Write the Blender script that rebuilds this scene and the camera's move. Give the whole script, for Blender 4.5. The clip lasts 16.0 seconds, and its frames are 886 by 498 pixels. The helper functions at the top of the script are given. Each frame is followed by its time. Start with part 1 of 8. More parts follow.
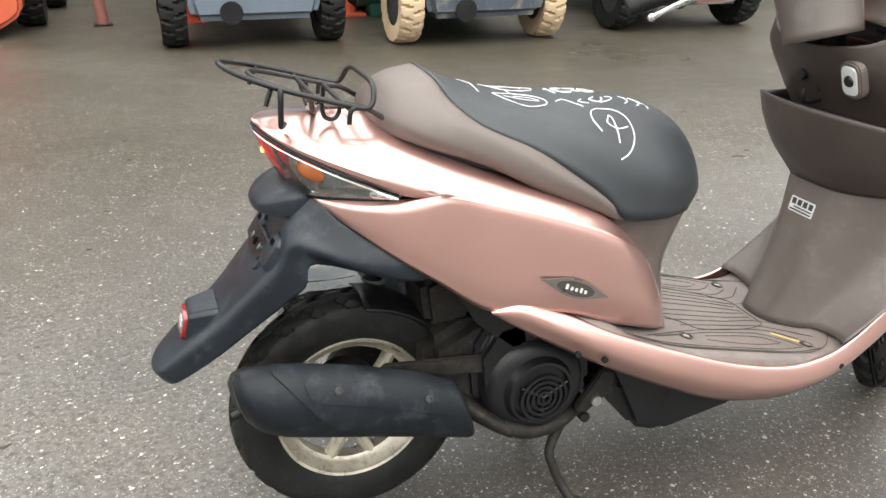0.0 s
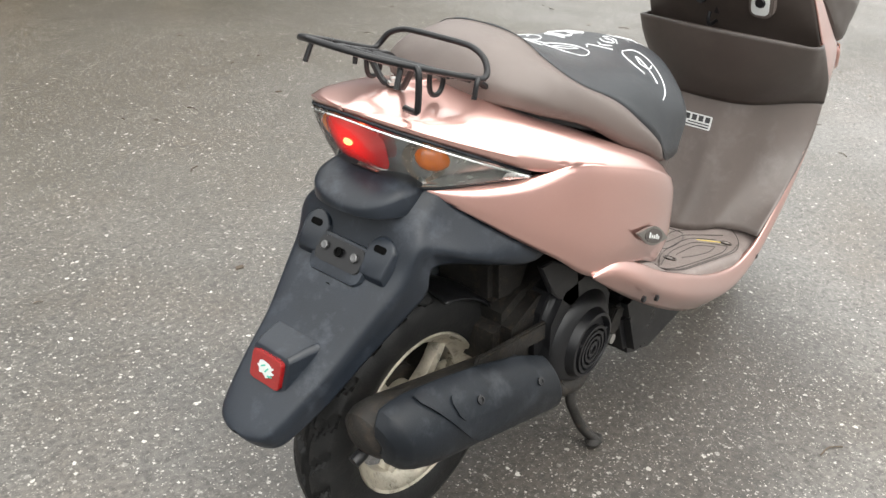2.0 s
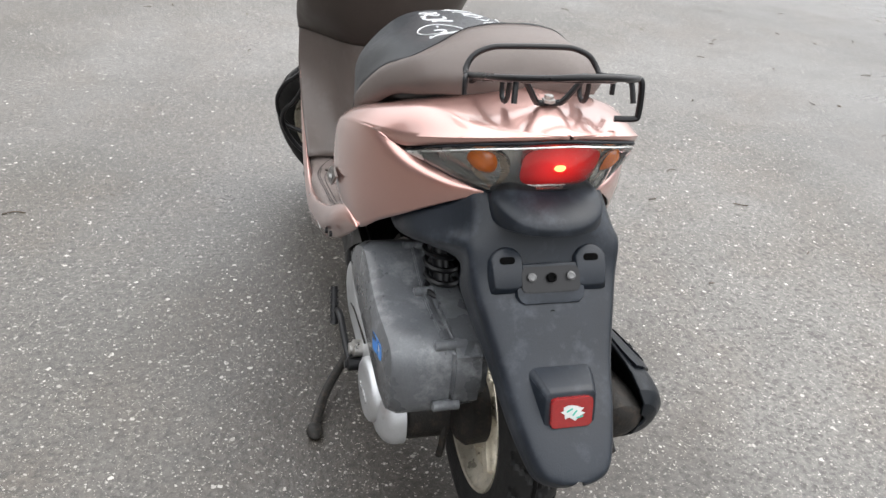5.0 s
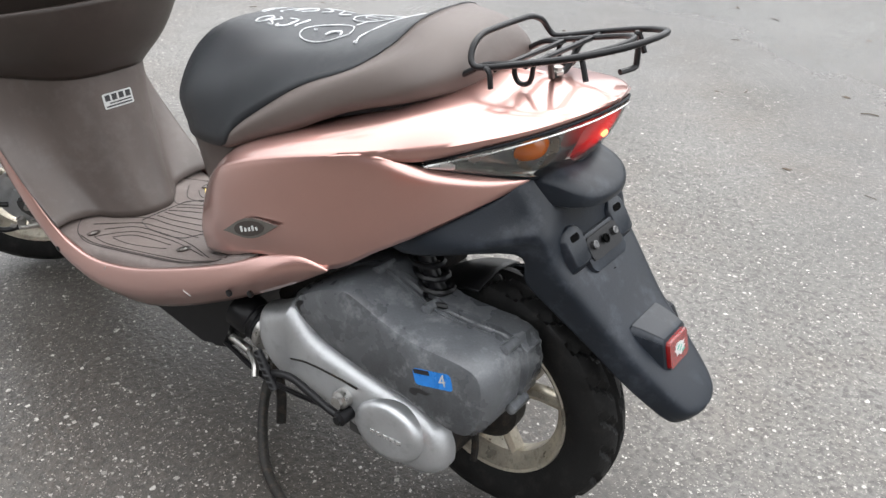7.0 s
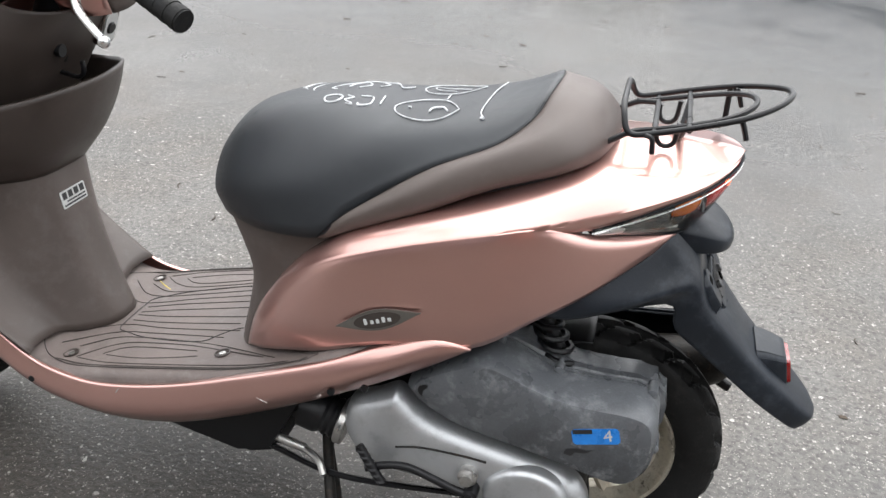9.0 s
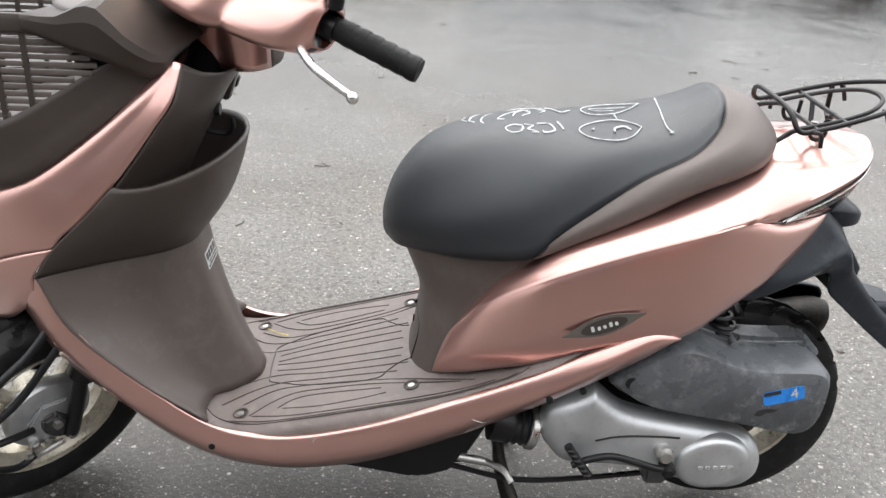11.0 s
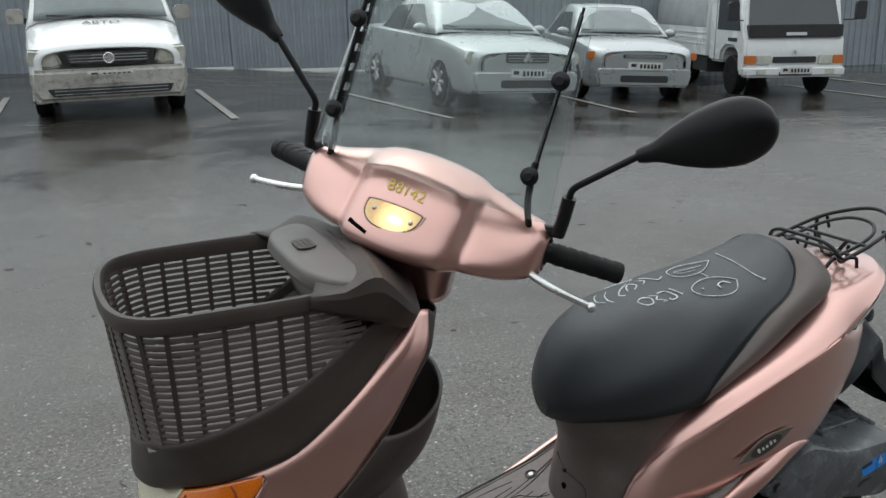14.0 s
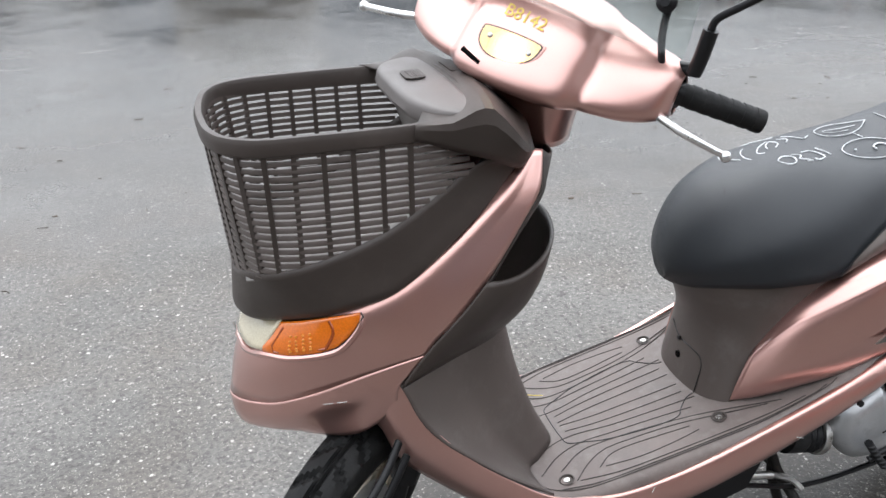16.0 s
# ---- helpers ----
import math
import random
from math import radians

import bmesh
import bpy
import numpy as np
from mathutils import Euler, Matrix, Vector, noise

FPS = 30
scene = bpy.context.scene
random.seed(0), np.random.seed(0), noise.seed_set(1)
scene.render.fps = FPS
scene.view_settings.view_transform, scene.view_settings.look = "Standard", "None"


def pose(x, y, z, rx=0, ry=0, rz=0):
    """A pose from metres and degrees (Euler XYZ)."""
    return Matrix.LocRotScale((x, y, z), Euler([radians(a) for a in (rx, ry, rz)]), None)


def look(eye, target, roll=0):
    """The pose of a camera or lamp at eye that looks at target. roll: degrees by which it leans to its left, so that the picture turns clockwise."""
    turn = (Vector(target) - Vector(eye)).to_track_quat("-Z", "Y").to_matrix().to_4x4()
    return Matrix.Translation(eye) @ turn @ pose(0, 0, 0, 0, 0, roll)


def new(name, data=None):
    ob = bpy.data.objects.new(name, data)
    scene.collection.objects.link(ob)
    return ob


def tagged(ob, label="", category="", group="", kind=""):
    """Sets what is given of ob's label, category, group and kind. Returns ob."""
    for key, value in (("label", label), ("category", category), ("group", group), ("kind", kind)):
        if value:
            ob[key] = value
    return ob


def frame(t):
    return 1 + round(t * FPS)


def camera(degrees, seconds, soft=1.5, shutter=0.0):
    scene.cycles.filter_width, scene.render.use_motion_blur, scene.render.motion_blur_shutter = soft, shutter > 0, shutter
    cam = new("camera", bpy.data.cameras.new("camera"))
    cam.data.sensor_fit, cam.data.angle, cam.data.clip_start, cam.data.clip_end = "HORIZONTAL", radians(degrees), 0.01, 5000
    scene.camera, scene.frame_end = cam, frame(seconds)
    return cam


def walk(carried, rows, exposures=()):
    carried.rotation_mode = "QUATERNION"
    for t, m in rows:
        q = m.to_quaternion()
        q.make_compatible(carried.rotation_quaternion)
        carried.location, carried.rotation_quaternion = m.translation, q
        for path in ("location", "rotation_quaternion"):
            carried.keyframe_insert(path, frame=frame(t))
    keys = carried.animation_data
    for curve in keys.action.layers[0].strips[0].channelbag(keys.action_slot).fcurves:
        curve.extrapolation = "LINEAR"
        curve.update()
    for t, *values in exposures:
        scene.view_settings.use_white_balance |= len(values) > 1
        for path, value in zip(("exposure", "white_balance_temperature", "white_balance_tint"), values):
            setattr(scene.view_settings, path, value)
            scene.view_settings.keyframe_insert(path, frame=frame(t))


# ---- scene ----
cam = camera(53.09, 16.0)
PATH = [
    (0.0, -0.3974, -1.3078, 1.0746, 67.163, -0.430, -19.955),
    (0.5, -0.5321, -1.1426, 1.0706, 66.704, -1.534, -24.720),
    (1.0, -0.7008, -1.0194, 1.0614, 65.020, -1.475, -33.873),
    (1.5, -0.8588, -0.9062, 1.0797, 63.647, -1.829, -42.796),
    (2.0, -0.9362, -0.7388, 1.0786, 62.749, -2.813, -49.808),
    (2.5, -0.9941, -0.5745, 1.0873, 61.402, -3.191, -57.745),
    (3.0, -1.1311, -0.3607, 1.1107, 61.051, -3.501, -69.944),
    (3.5, -1.1946, -0.1580, 1.1016, 61.341, -4.829, -78.862),
    (4.0, -1.2478, 0.0691, 1.1145, 60.670, -4.793, -86.842),
    (4.2, -1.2524, 0.1468, 1.1166, 60.840, -5.100, -89.762),
    (6.3, -0.8092, 0.8484, 1.1107, 60.555, -2.884, -131.527),
    (6.5, -0.7743, 0.9073, 1.1189, 60.498, -2.696, -135.307),
    (7.0, -0.6602, 0.9656, 1.1044, 60.418, -2.130, -143.041),
    (7.5, -0.5144, 0.9910, 1.1061, 61.153, -1.526, -150.777),
    (8.0, -0.3833, 1.0702, 1.1105, 62.070, -3.186, -155.016),
    (8.5, -0.2291, 1.1749, 1.1254, 62.581, -3.945, -161.182),
    (8.7, -0.1675, 1.1894, 1.1257, 62.841, -4.242, -162.904),
    (10.8, 0.4652, 1.3768, 1.1434, 64.494, -3.987, -180.682),
    (11.0, 0.5413, 1.3542, 1.1451, 64.551, -3.754, -182.026),
    (11.5, 0.6920, 1.3192, 1.1655, 64.795, -3.202, -185.831),
    (12.0, 0.8285, 1.3619, 1.1712, 65.853, -2.911, -190.988),
    (12.5, 0.9536, 1.4115, 1.2085, 67.699, -2.627, -195.112),
    (13.0, 1.0371, 1.3859, 1.2157, 69.730, -1.712, -197.471),
    (13.5, 1.1750, 1.3012, 1.2344, 71.906, 0.427, -200.796),
    (14.0, 1.3084, 1.3084, 1.2836, 74.032, 1.440, -203.789),
    (14.5, 1.4432, 1.3835, 1.2903, 73.603, 1.117, -205.488),
    (15.0, 1.4756, 1.3943, 1.2799, 72.149, 1.431, -205.303),
    (15.5, 1.3932, 1.3346, 1.2519, 69.852, 2.113, -201.635),
    (16.0, 1.2726, 1.2438, 1.1993, 66.347, 1.282, -195.545),
]
walk(cam, [(t, pose(x, y, z, rx, ry, rz)) for t, x, y, z, rx, ry, rz in PATH],
     exposures=[(0.0, 0.17, 6800, 7), (2.0, 0.12, 6780, 8), (2.5, -0.27, 6750, 9), (3.0, -0.3, 6750, 10), (3.5, -0.18, 6780, 10), (4.0, -0.15, 6650, 10), (7.0, -0.14, 6500, 10), (7.5, -0.21, 6500, 10), (8.5, -0.26, 6500, 10), (11.0, -0.16, 6550, 10), (12.0, -0.38, 6520, 9), (12.5, -0.42, 6480, 8), (13.0, -0.7, 6450, 7), (13.5, -1.13, 6300, 3), (14.0, -1.36, 6300, 4), (14.5, -1.06, 6330, 5), (15.0, -0.9, 6380, 7), (15.5, -0.84, 6330, 8), (16.0, -0.34, 6250, 10)])


# ---- light: an overcast day ----
world = bpy.data.worlds.new("overcast_sky")
scene.world = world
world.use_nodes = True
wn, wl = world.node_tree.nodes, world.node_tree.links
wn.clear()
w_out = wn.new("ShaderNodeOutputWorld")
w_bg = wn.new("ShaderNodeBackground")
w_sky = wn.new("ShaderNodeTexSky")
w_sky.sky_type = "NISHITA"
w_sky.sun_disc = False
w_sky.sun_elevation, w_sky.sun_rotation = radians(58), radians(180)
w_sky.air_density, w_sky.dust_density = 1.0, 4.0
w_mix = wn.new("ShaderNodeMixRGB")
w_mix.inputs[0].default_value = 0.82
w_coord = wn.new("ShaderNodeTexCoord")
w_sep = wn.new("ShaderNodeSeparateXYZ")
w_ramp = wn.new("ShaderNodeValToRGB")
w_ramp.color_ramp.elements[0].position, w_ramp.color_ramp.elements[0].color = 0.0, (4.6, 4.7, 4.8, 1)
w_ramp.color_ramp.elements[1].position, w_ramp.color_ramp.elements[1].color = 0.95, (28.5, 29.0, 29.6, 1)
w_mid = w_ramp.color_ramp.elements.new(0.45)
w_mid.color = (19.5, 19.8, 20.2, 1)
wl.new(w_coord.outputs["Generated"], w_sep.inputs[0])
wl.new(w_sep.outputs["Z"], w_ramp.inputs[0])
# the cloud is thinner, and brighter, on the side where the sun stands
w_side = wn.new("ShaderNodeMapRange")
w_side.inputs["From Min"].default_value, w_side.inputs["From Max"].default_value = -1.0, 1.0
w_side.inputs["To Min"].default_value, w_side.inputs["To Max"].default_value = 1.42, 0.92
wl.new(w_sep.outputs["Y"], w_side.inputs["Value"])
w_tone = wn.new("ShaderNodeMixRGB")
w_tone.blend_type = "MULTIPLY"
w_tone.inputs[0].default_value = 1.0
wl.new(w_ramp.outputs[0], w_tone.inputs[1])
wl.new(w_side.outputs["Result"], w_tone.inputs[2])
wl.new(w_sky.outputs[0], w_mix.inputs[1])
wl.new(w_tone.outputs[0], w_mix.inputs[2])
wl.new(w_mix.outputs[0], w_bg.inputs[0])
w_bg.inputs[1].default_value = 0.15
wl.new(w_bg.outputs[0], w_out.inputs[0])

sun = new("sun", bpy.data.lights.new("sun", "SUN"))
sun.data.energy, sun.data.angle, sun.data.color = 1.2, radians(40), (1.0, 0.98, 0.95)
sun.matrix_world = look((0, -12.5, 20), (0.0, 0.0, 0.0))


# ---- mesh tools ----
def ground_z(x, y):
    """The yard is level round the scooter and falls away towards the parked cars."""
    t = min(1.0, max(0.0, (-y - 3.0) / 6.0))
    return -t * t * (3 - 2 * t) * 0.055 * min(9.0, max(0.0, -(x + 1.0)))


def glide(pts, n, closed=False):
    """A smooth line through the points, n steps a span."""
    pts = [Vector(p) for p in pts]
    out, m = [], len(pts)
    spans = m if closed else m - 1
    for i in range(spans):
        p1, p2 = pts[i], pts[(i + 1) % m]
        p0 = pts[i - 1] if (i > 0 or closed) else p1 * 2 - p2
        p3 = pts[(i + 2) % m] if (i + 2 < m or closed) else p2 * 2 - p1
        for k in range(n):
            t = k / n
            out.append(0.5 * (2 * p1 + (p2 - p0) * t + (2 * p0 - 5 * p1 + 4 * p2 - p3) * t * t
                              + (3 * p1 - p0 - 3 * p2 + p3) * t ** 3))
    if not closed:
        out.append(pts[-1].copy())
    return out


def skin(rows, nu=4, nv=4, close=False, mirror=False, flip=False):
    """A smooth sheet through a net of points: rows of equal length. mirror: y turned round."""
    lines = [glide(r, nv, close) for r in rows]
    cols = [glide([l[j] for l in lines], nu) for j in range(len(lines[0]))]
    bm = bmesh.new()
    s = -1 if mirror else 1
    grid = [[bm.verts.new((p.x, p.y * s, p.z)) for p in c] for c in cols]
    n = len(grid)
    for j in range(n if close else n - 1):
        for i in range(len(grid[0]) - 1):
            q = [grid[j][i], grid[(j + 1) % n][i], grid[(j + 1) % n][i + 1], grid[j][i + 1]]
            if len({(round(v.co.x, 6), round(v.co.y, 6), round(v.co.z, 6)) for v in q}) < 3:
                continue
            bm.faces.new(q[::-1] if (mirror != flip) else q)
    bmesh.ops.remove_doubles(bm, verts=bm.verts, dist=1e-5)
    return bm


def both(row):
    """A row from the middle to the left, carried on to the right."""
    return [(x, -y, z) for x, y, z in row[::-1] if y > 1e-6] + list(row)


def tube(pts, r, n=8, bend=4, closed=False, taper=None, bm=None):
    """A round bar along a smooth line. taper: radius at the end over radius at the start."""
    bm = bm or bmesh.new()
    line = glide(pts, bend, closed) if bend > 1 else [Vector(p) for p in pts]
    rings, m = [], len(line)
    side = None
    for i, p in enumerate(line):
        if closed:
            d = line[(i + 1) % m] - line[i - 1]
        else:
            d = line[min(i + 1, m - 1)] - line[max(i - 1, 0)]
        d.normalize()
        if side is None:
            side = d.cross(Vector((0, 0, 1)) if abs(d.z) < 0.9 else Vector((1, 0, 0))).normalized()
        else:
            side = (side - d * side.dot(d)).normalized()
        up = d.cross(side)
        rad = r * (1 + ((taper or 1) - 1) * i / max(1, m - 1))
        rings.append([bm.verts.new(p + (side * math.cos(a) + up * math.sin(a)) * rad)
                      for a in (2 * math.pi * k / n for k in range(n))])
    for i in range(m if closed else m - 1):
        a, b = rings[i], rings[(i + 1) % m]
        for k in range(n):
            bm.faces.new((a[k], a[(k + 1) % n], b[(k + 1) % n], b[k]))
    if not closed:
        bm.faces.new(rings[0][::-1])
        bm.faces.new(rings[-1])
    return bm


def turned(profile, n=48, centre=(0, 0, 0), axis="y", bm=None, closed=False):
    """A body of revolution: profile of (radius, along)."""
    bm = bm or bmesh.new()
    c = Vector(centre)
    rings = []
    for r, h in profile:
        ring = []
        for k in range(n):
            a = 2 * math.pi * k / n
            u, v = math.cos(a) * r, math.sin(a) * r
            p = {"y": (u, h, v), "x": (h, u, v), "z": (u, v, h)}[axis]
            ring.append(bm.verts.new(c + Vector(p)))
        rings.append(ring)
    m = len(rings)
    for i in range(m if closed else m - 1):
        a, b = rings[i], rings[(i + 1) % m]
        for k in range(n):
            bm.faces.new((a[k], b[k], b[(k + 1) % n], a[(k + 1) % n]))
    if not closed:
        if profile[0][0] > 1e-4:
            bm.faces.new(rings[0])
        if profile[-1][0] > 1e-4:
            bm.faces.new(rings[-1][::-1])
    bmesh.ops.remove_doubles(bm, verts=bm.verts, dist=1e-6)
    bmesh.ops.recalc_face_normals(bm, faces=bm.faces)
    return bm


def slab(outline, lo, hi, axis="y", edge=0.0, steps=2, bm=None):
    """An outline of (a, b) pairs drawn out along an axis, with rounded edges."""
    fresh = bmesh.new()

    def at(a, b, h):
        return {"y": (a, h, b), "x": (h, a, b), "z": (a, b, h)}[axis]

    low = [fresh.verts.new(at(a, b, lo)) for a, b in outline]
    top = [fresh.verts.new(at(a, b, hi)) for a, b in outline]
    n = len(outline)
    fresh.faces.new(low)
    fresh.faces.new(top[::-1])
    for k in range(n):
        fresh.faces.new((low[k], top[k], top[(k + 1) % n], low[(k + 1) % n]))
    bmesh.ops.recalc_face_normals(fresh, faces=fresh.faces)
    if edge > 0:
        bmesh.ops.bevel(fresh, geom=list(fresh.edges), offset=edge, segments=steps, affect="EDGES", clamp_overlap=True)
    return join(bm, fresh)


def puff(outline, lo, hi, edge, turn=5, smooth=3):
    """A moulded body along y: a smooth outline drawn out from lo to hi, its outer rim rolled over by edge."""
    line = [(p.x, p.y) for p in glide([(a, b, 0) for a, b in outline], smooth, closed=True)]
    n = len(line)
    area = sum(line[k][0] * line[(k + 1) % n][1] - line[(k + 1) % n][0] * line[k][1] for k in range(n))
    sgn = 1 if area > 0 else -1
    ins = []
    for k in range(n):
        (ax, az), (cx, cz) = line[k - 2], line[(k + 2) % n]
        d = Vector((cx - ax, cz - az)).normalized()
        ins.append((-d.y * sgn, d.x * sgn))
    bm, rings = bmesh.new(), []
    steps = [(0.0, lo), (0.0, hi - edge)] + [(edge * (1 - math.cos(q)), hi - edge + edge * math.sin(q)) for q in np.linspace(0, math.pi / 2, turn + 1)[1:]]
    for inset, h in steps:
        q = np.array([(line[k][0] + ins[k][0] * inset, line[k][1] + ins[k][1] * inset) for k in range(n)])
        for _ in range(int(8 * inset / edge)):
            q = q * 0.5 + 0.25 * (np.roll(q, 1, 0) + np.roll(q, -1, 0))
        rings.append([bm.verts.new((u, h, v)) for u, v in q.tolist()])
    for a, c in zip(rings, rings[1:]):
        for k in range(n):
            bm.faces.new((a[k], c[k], c[(k + 1) % n], a[(k + 1) % n]))
    caps = [bm.faces.new(rings[0]), bm.faces.new(rings[-1][::-1])]
    bmesh.ops.triangulate(bm, faces=caps, ngon_method="EAR_CLIP")
    bmesh.ops.recalc_face_normals(bm, faces=bm.faces)
    return bm


def join(bm, extra):
    if bm is None:
        return extra
    keep = bpy.data.meshes.new("tmp")
    extra.to_mesh(keep)
    bm.from_mesh(keep)
    bpy.data.meshes.remove(keep)
    extra.free()
    return bm


def box(x0, x1, y0, y1, z0, z1, edge=0.0, steps=2, bm=None):
    return slab([(x0, z0), (x1, z0), (x1, z1), (x0, z1)], y0, y1, "y", edge, steps, bm)


def ball(centre, rx, ry, rz, n=16, bm=None):
    fresh = bmesh.new()
    bmesh.ops.create_uvsphere(fresh, u_segments=n, v_segments=max(6, n // 2), radius=1.0,
                              matrix=Matrix.Translation(centre) @ Matrix.Diagonal((rx, ry, rz, 1)))
    return join(bm, fresh)


def moved(bm, m):
    bmesh.ops.transform(bm, matrix=m, verts=bm.verts)
    return bm


def rounded(w, h, r, n=5, cx=0.0, cy=0.0):
    """A rounded rectangle as pairs."""
    out = []
    for sx, sy, a0 in ((1, 1, 0), (-1, 1, 90), (-1, -1, 180), (1, -1, 270)):
        for k in range(n + 1):
            a = radians(a0 + 90 * k / n)
            out.append((cx + sx * (w / 2 - r) + r * math.cos(a), cy + sy * (h / 2 - r) + r * math.sin(a)))
    return out


def thing(name, label, category, group="", kind="", at=(0, 0, 0)):
    ob = new(name)
    ob.empty_display_size = 0.1
    ob.location = at
    return tagged(ob, label, category, group, kind)


def part(name, bm, material, parent=None, label="", flat=False, thick=0.0, m=None):
    """Links a bmesh as one mesh object under a thing or a part. thick: wall thickness inwards."""
    if m is not None:
        moved(bm, m)
    mesh = bpy.data.meshes.new(name)
    bm.to_mesh(mesh)
    bm.free()
    if not flat:
        mesh.shade_smooth()
        mesh.set_sharp_from_angle(angle=radians(38))
    mesh.materials.append(material)
    ob = new(name, mesh)
    ob.parent = parent
    if label:
        ob["label"] = label
    if thick:
        mod = ob.modifiers.new("thickness", "SOLIDIFY")
        mod.thickness, mod.offset = abs(thick), -1 if thick > 0 else 1
    return ob


def words(text, size, m, material, parent, name="marker_writing", label=""):
    """Writing as a thin mesh, laid by m: x along the line, y up, z out."""
    cu = bpy.data.curves.new(name, "FONT")
    cu.body, cu.size, cu.extrude, cu.align_x, cu.align_y = text, size, 0.0001, "CENTER", "CENTER"
    cu.resolution_u = 3
    tmp = bpy.data.objects.new("tmp", cu)
    scene.collection.objects.link(tmp)
    bpy.context.view_layer.update()
    me = bpy.data.meshes.new_from_object(tmp.evaluated_get(bpy.context.evaluated_depsgraph_get()))
    bpy.data.objects.remove(tmp)
    bm = bmesh.new()
    bm.from_mesh(me)
    bpy.data.meshes.remove(me)
    return part(name, bm, material, parent, label, flat=True, m=m)


# ---- materials ----
def node_mat(name):
    m = bpy.data.materials.new(name)
    m.use_nodes = True
    n, l = m.node_tree.nodes, m.node_tree.links
    return m, n, l, n["Principled BSDF"]


def noise_at(n, l, scale, detail=3.0, rough=0.55, stretch=(1, 1, 1)):
    co = n.new("ShaderNodeTexCoord")
    mp = n.new("ShaderNodeMapping")
    mp.inputs["Scale"].default_value = stretch
    tx = n.new("ShaderNodeTexNoise")
    tx.inputs["Scale"].default_value = scale
    tx.inputs["Detail"].default_value = detail
    tx.inputs["Roughness"].default_value = rough
    l.new(co.outputs["Object"], mp.inputs[0])
    l.new(mp.outputs[0], tx.inputs["Vector"])
    return tx


def ramp_of(n, l, src, stops):
    r = n.new("ShaderNodeValToRGB")
    e = r.color_ramp.elements
    while len(e) < len(stops):
        e.new(0.5)
    for k, (p, c) in enumerate(stops):
        e[k].position = p
        e[k].color = c if len(c) == 4 else (*c, 1)
    l.new(src, r.inputs[0])
    return r


def surface(name, colour, rough=0.5, metal=0.0, coat=0.0, wear=0.15, big=9.0, fine=180.0, bump=0.05, rough_var=0.1,
            stain=None, stain_amount=0.5, spec=0.5, stretch=(1, 1, 1), flake=0.0, coat_ior=1.5):
    """A worn surface: its colour varies in broad patches and in a fine grain, with relief and uneven gloss."""
    m, n, l, b = node_mat(name)
    patch = noise_at(n, l, big, 4.0, 0.6)
    grain = noise_at(n, l, fine, 2.0, 0.5, stretch)
    dark = tuple(c * (1 - wear) for c in colour)
    light = tuple(min(1.0, c * (1 + wear * 0.7)) for c in colour)
    r = ramp_of(n, l, patch.outputs["Fac"], [(0.3, dark), (0.7, light)])
    mix = n.new("ShaderNodeMixRGB")
    mix.blend_type = "OVERLAY"
    mix.inputs[0].default_value = min(1.0, wear * 0.9 + flake)
    l.new(r.outputs[0], mix.inputs[1])
    g = ramp_of(n, l, grain.outputs["Fac"], [(0.3, (0.35, 0.35, 0.35)), (0.7, (0.65, 0.65, 0.65))])
    l.new(g.outputs[0], mix.inputs[2])
    last = mix.outputs[0]
    if stain:
        st = noise_at(n, l, big * 2.3, 6.0, 0.7)
        sr = ramp_of(n, l, st.outputs["Fac"], [(0.52, (0, 0, 0)), (0.72, (1, 1, 1))])
        amt = n.new("ShaderNodeMath")
        amt.operation = "MULTIPLY"
        amt.inputs[1].default_value = stain_amount
        l.new(sr.outputs[0], amt.inputs[0])
        sm = n.new("ShaderNodeMixRGB")
        sm.inputs[2].default_value = (*stain, 1)
        l.new(amt.outputs[0], sm.inputs[0])
        l.new(last, sm.inputs[1])
        last = sm.outputs[0]
    l.new(last, b.inputs["Base Color"])
    rr = ramp_of(n, l, patch.outputs["Fac"], [(0.3, (max(0.02, rough - rough_var),) * 3), (0.7, (min(1, rough + rough_var),) * 3)])
    l.new(rr.outputs[0], b.inputs["Roughness"])
    b.inputs["Metallic"].default_value = metal
    b.inputs["Specular IOR Level"].default_value = spec
    if coat:
        b.inputs["Coat Weight"].default_value = coat
        b.inputs["Coat Roughness"].default_value = 0.06 if coat_ior < 1.7 else 0.10
        b.inputs["Coat IOR"].default_value = coat_ior
    if bump:
        bp = n.new("ShaderNodeBump")
        bp.inputs["Strength"].default_value = bump
        bp.inputs["Distance"].default_value = 0.002
        l.new(grain.outputs["Fac"], bp.inputs["Height"])
        l.new(bp.outputs[0], b.inputs["Normal"])
    return m


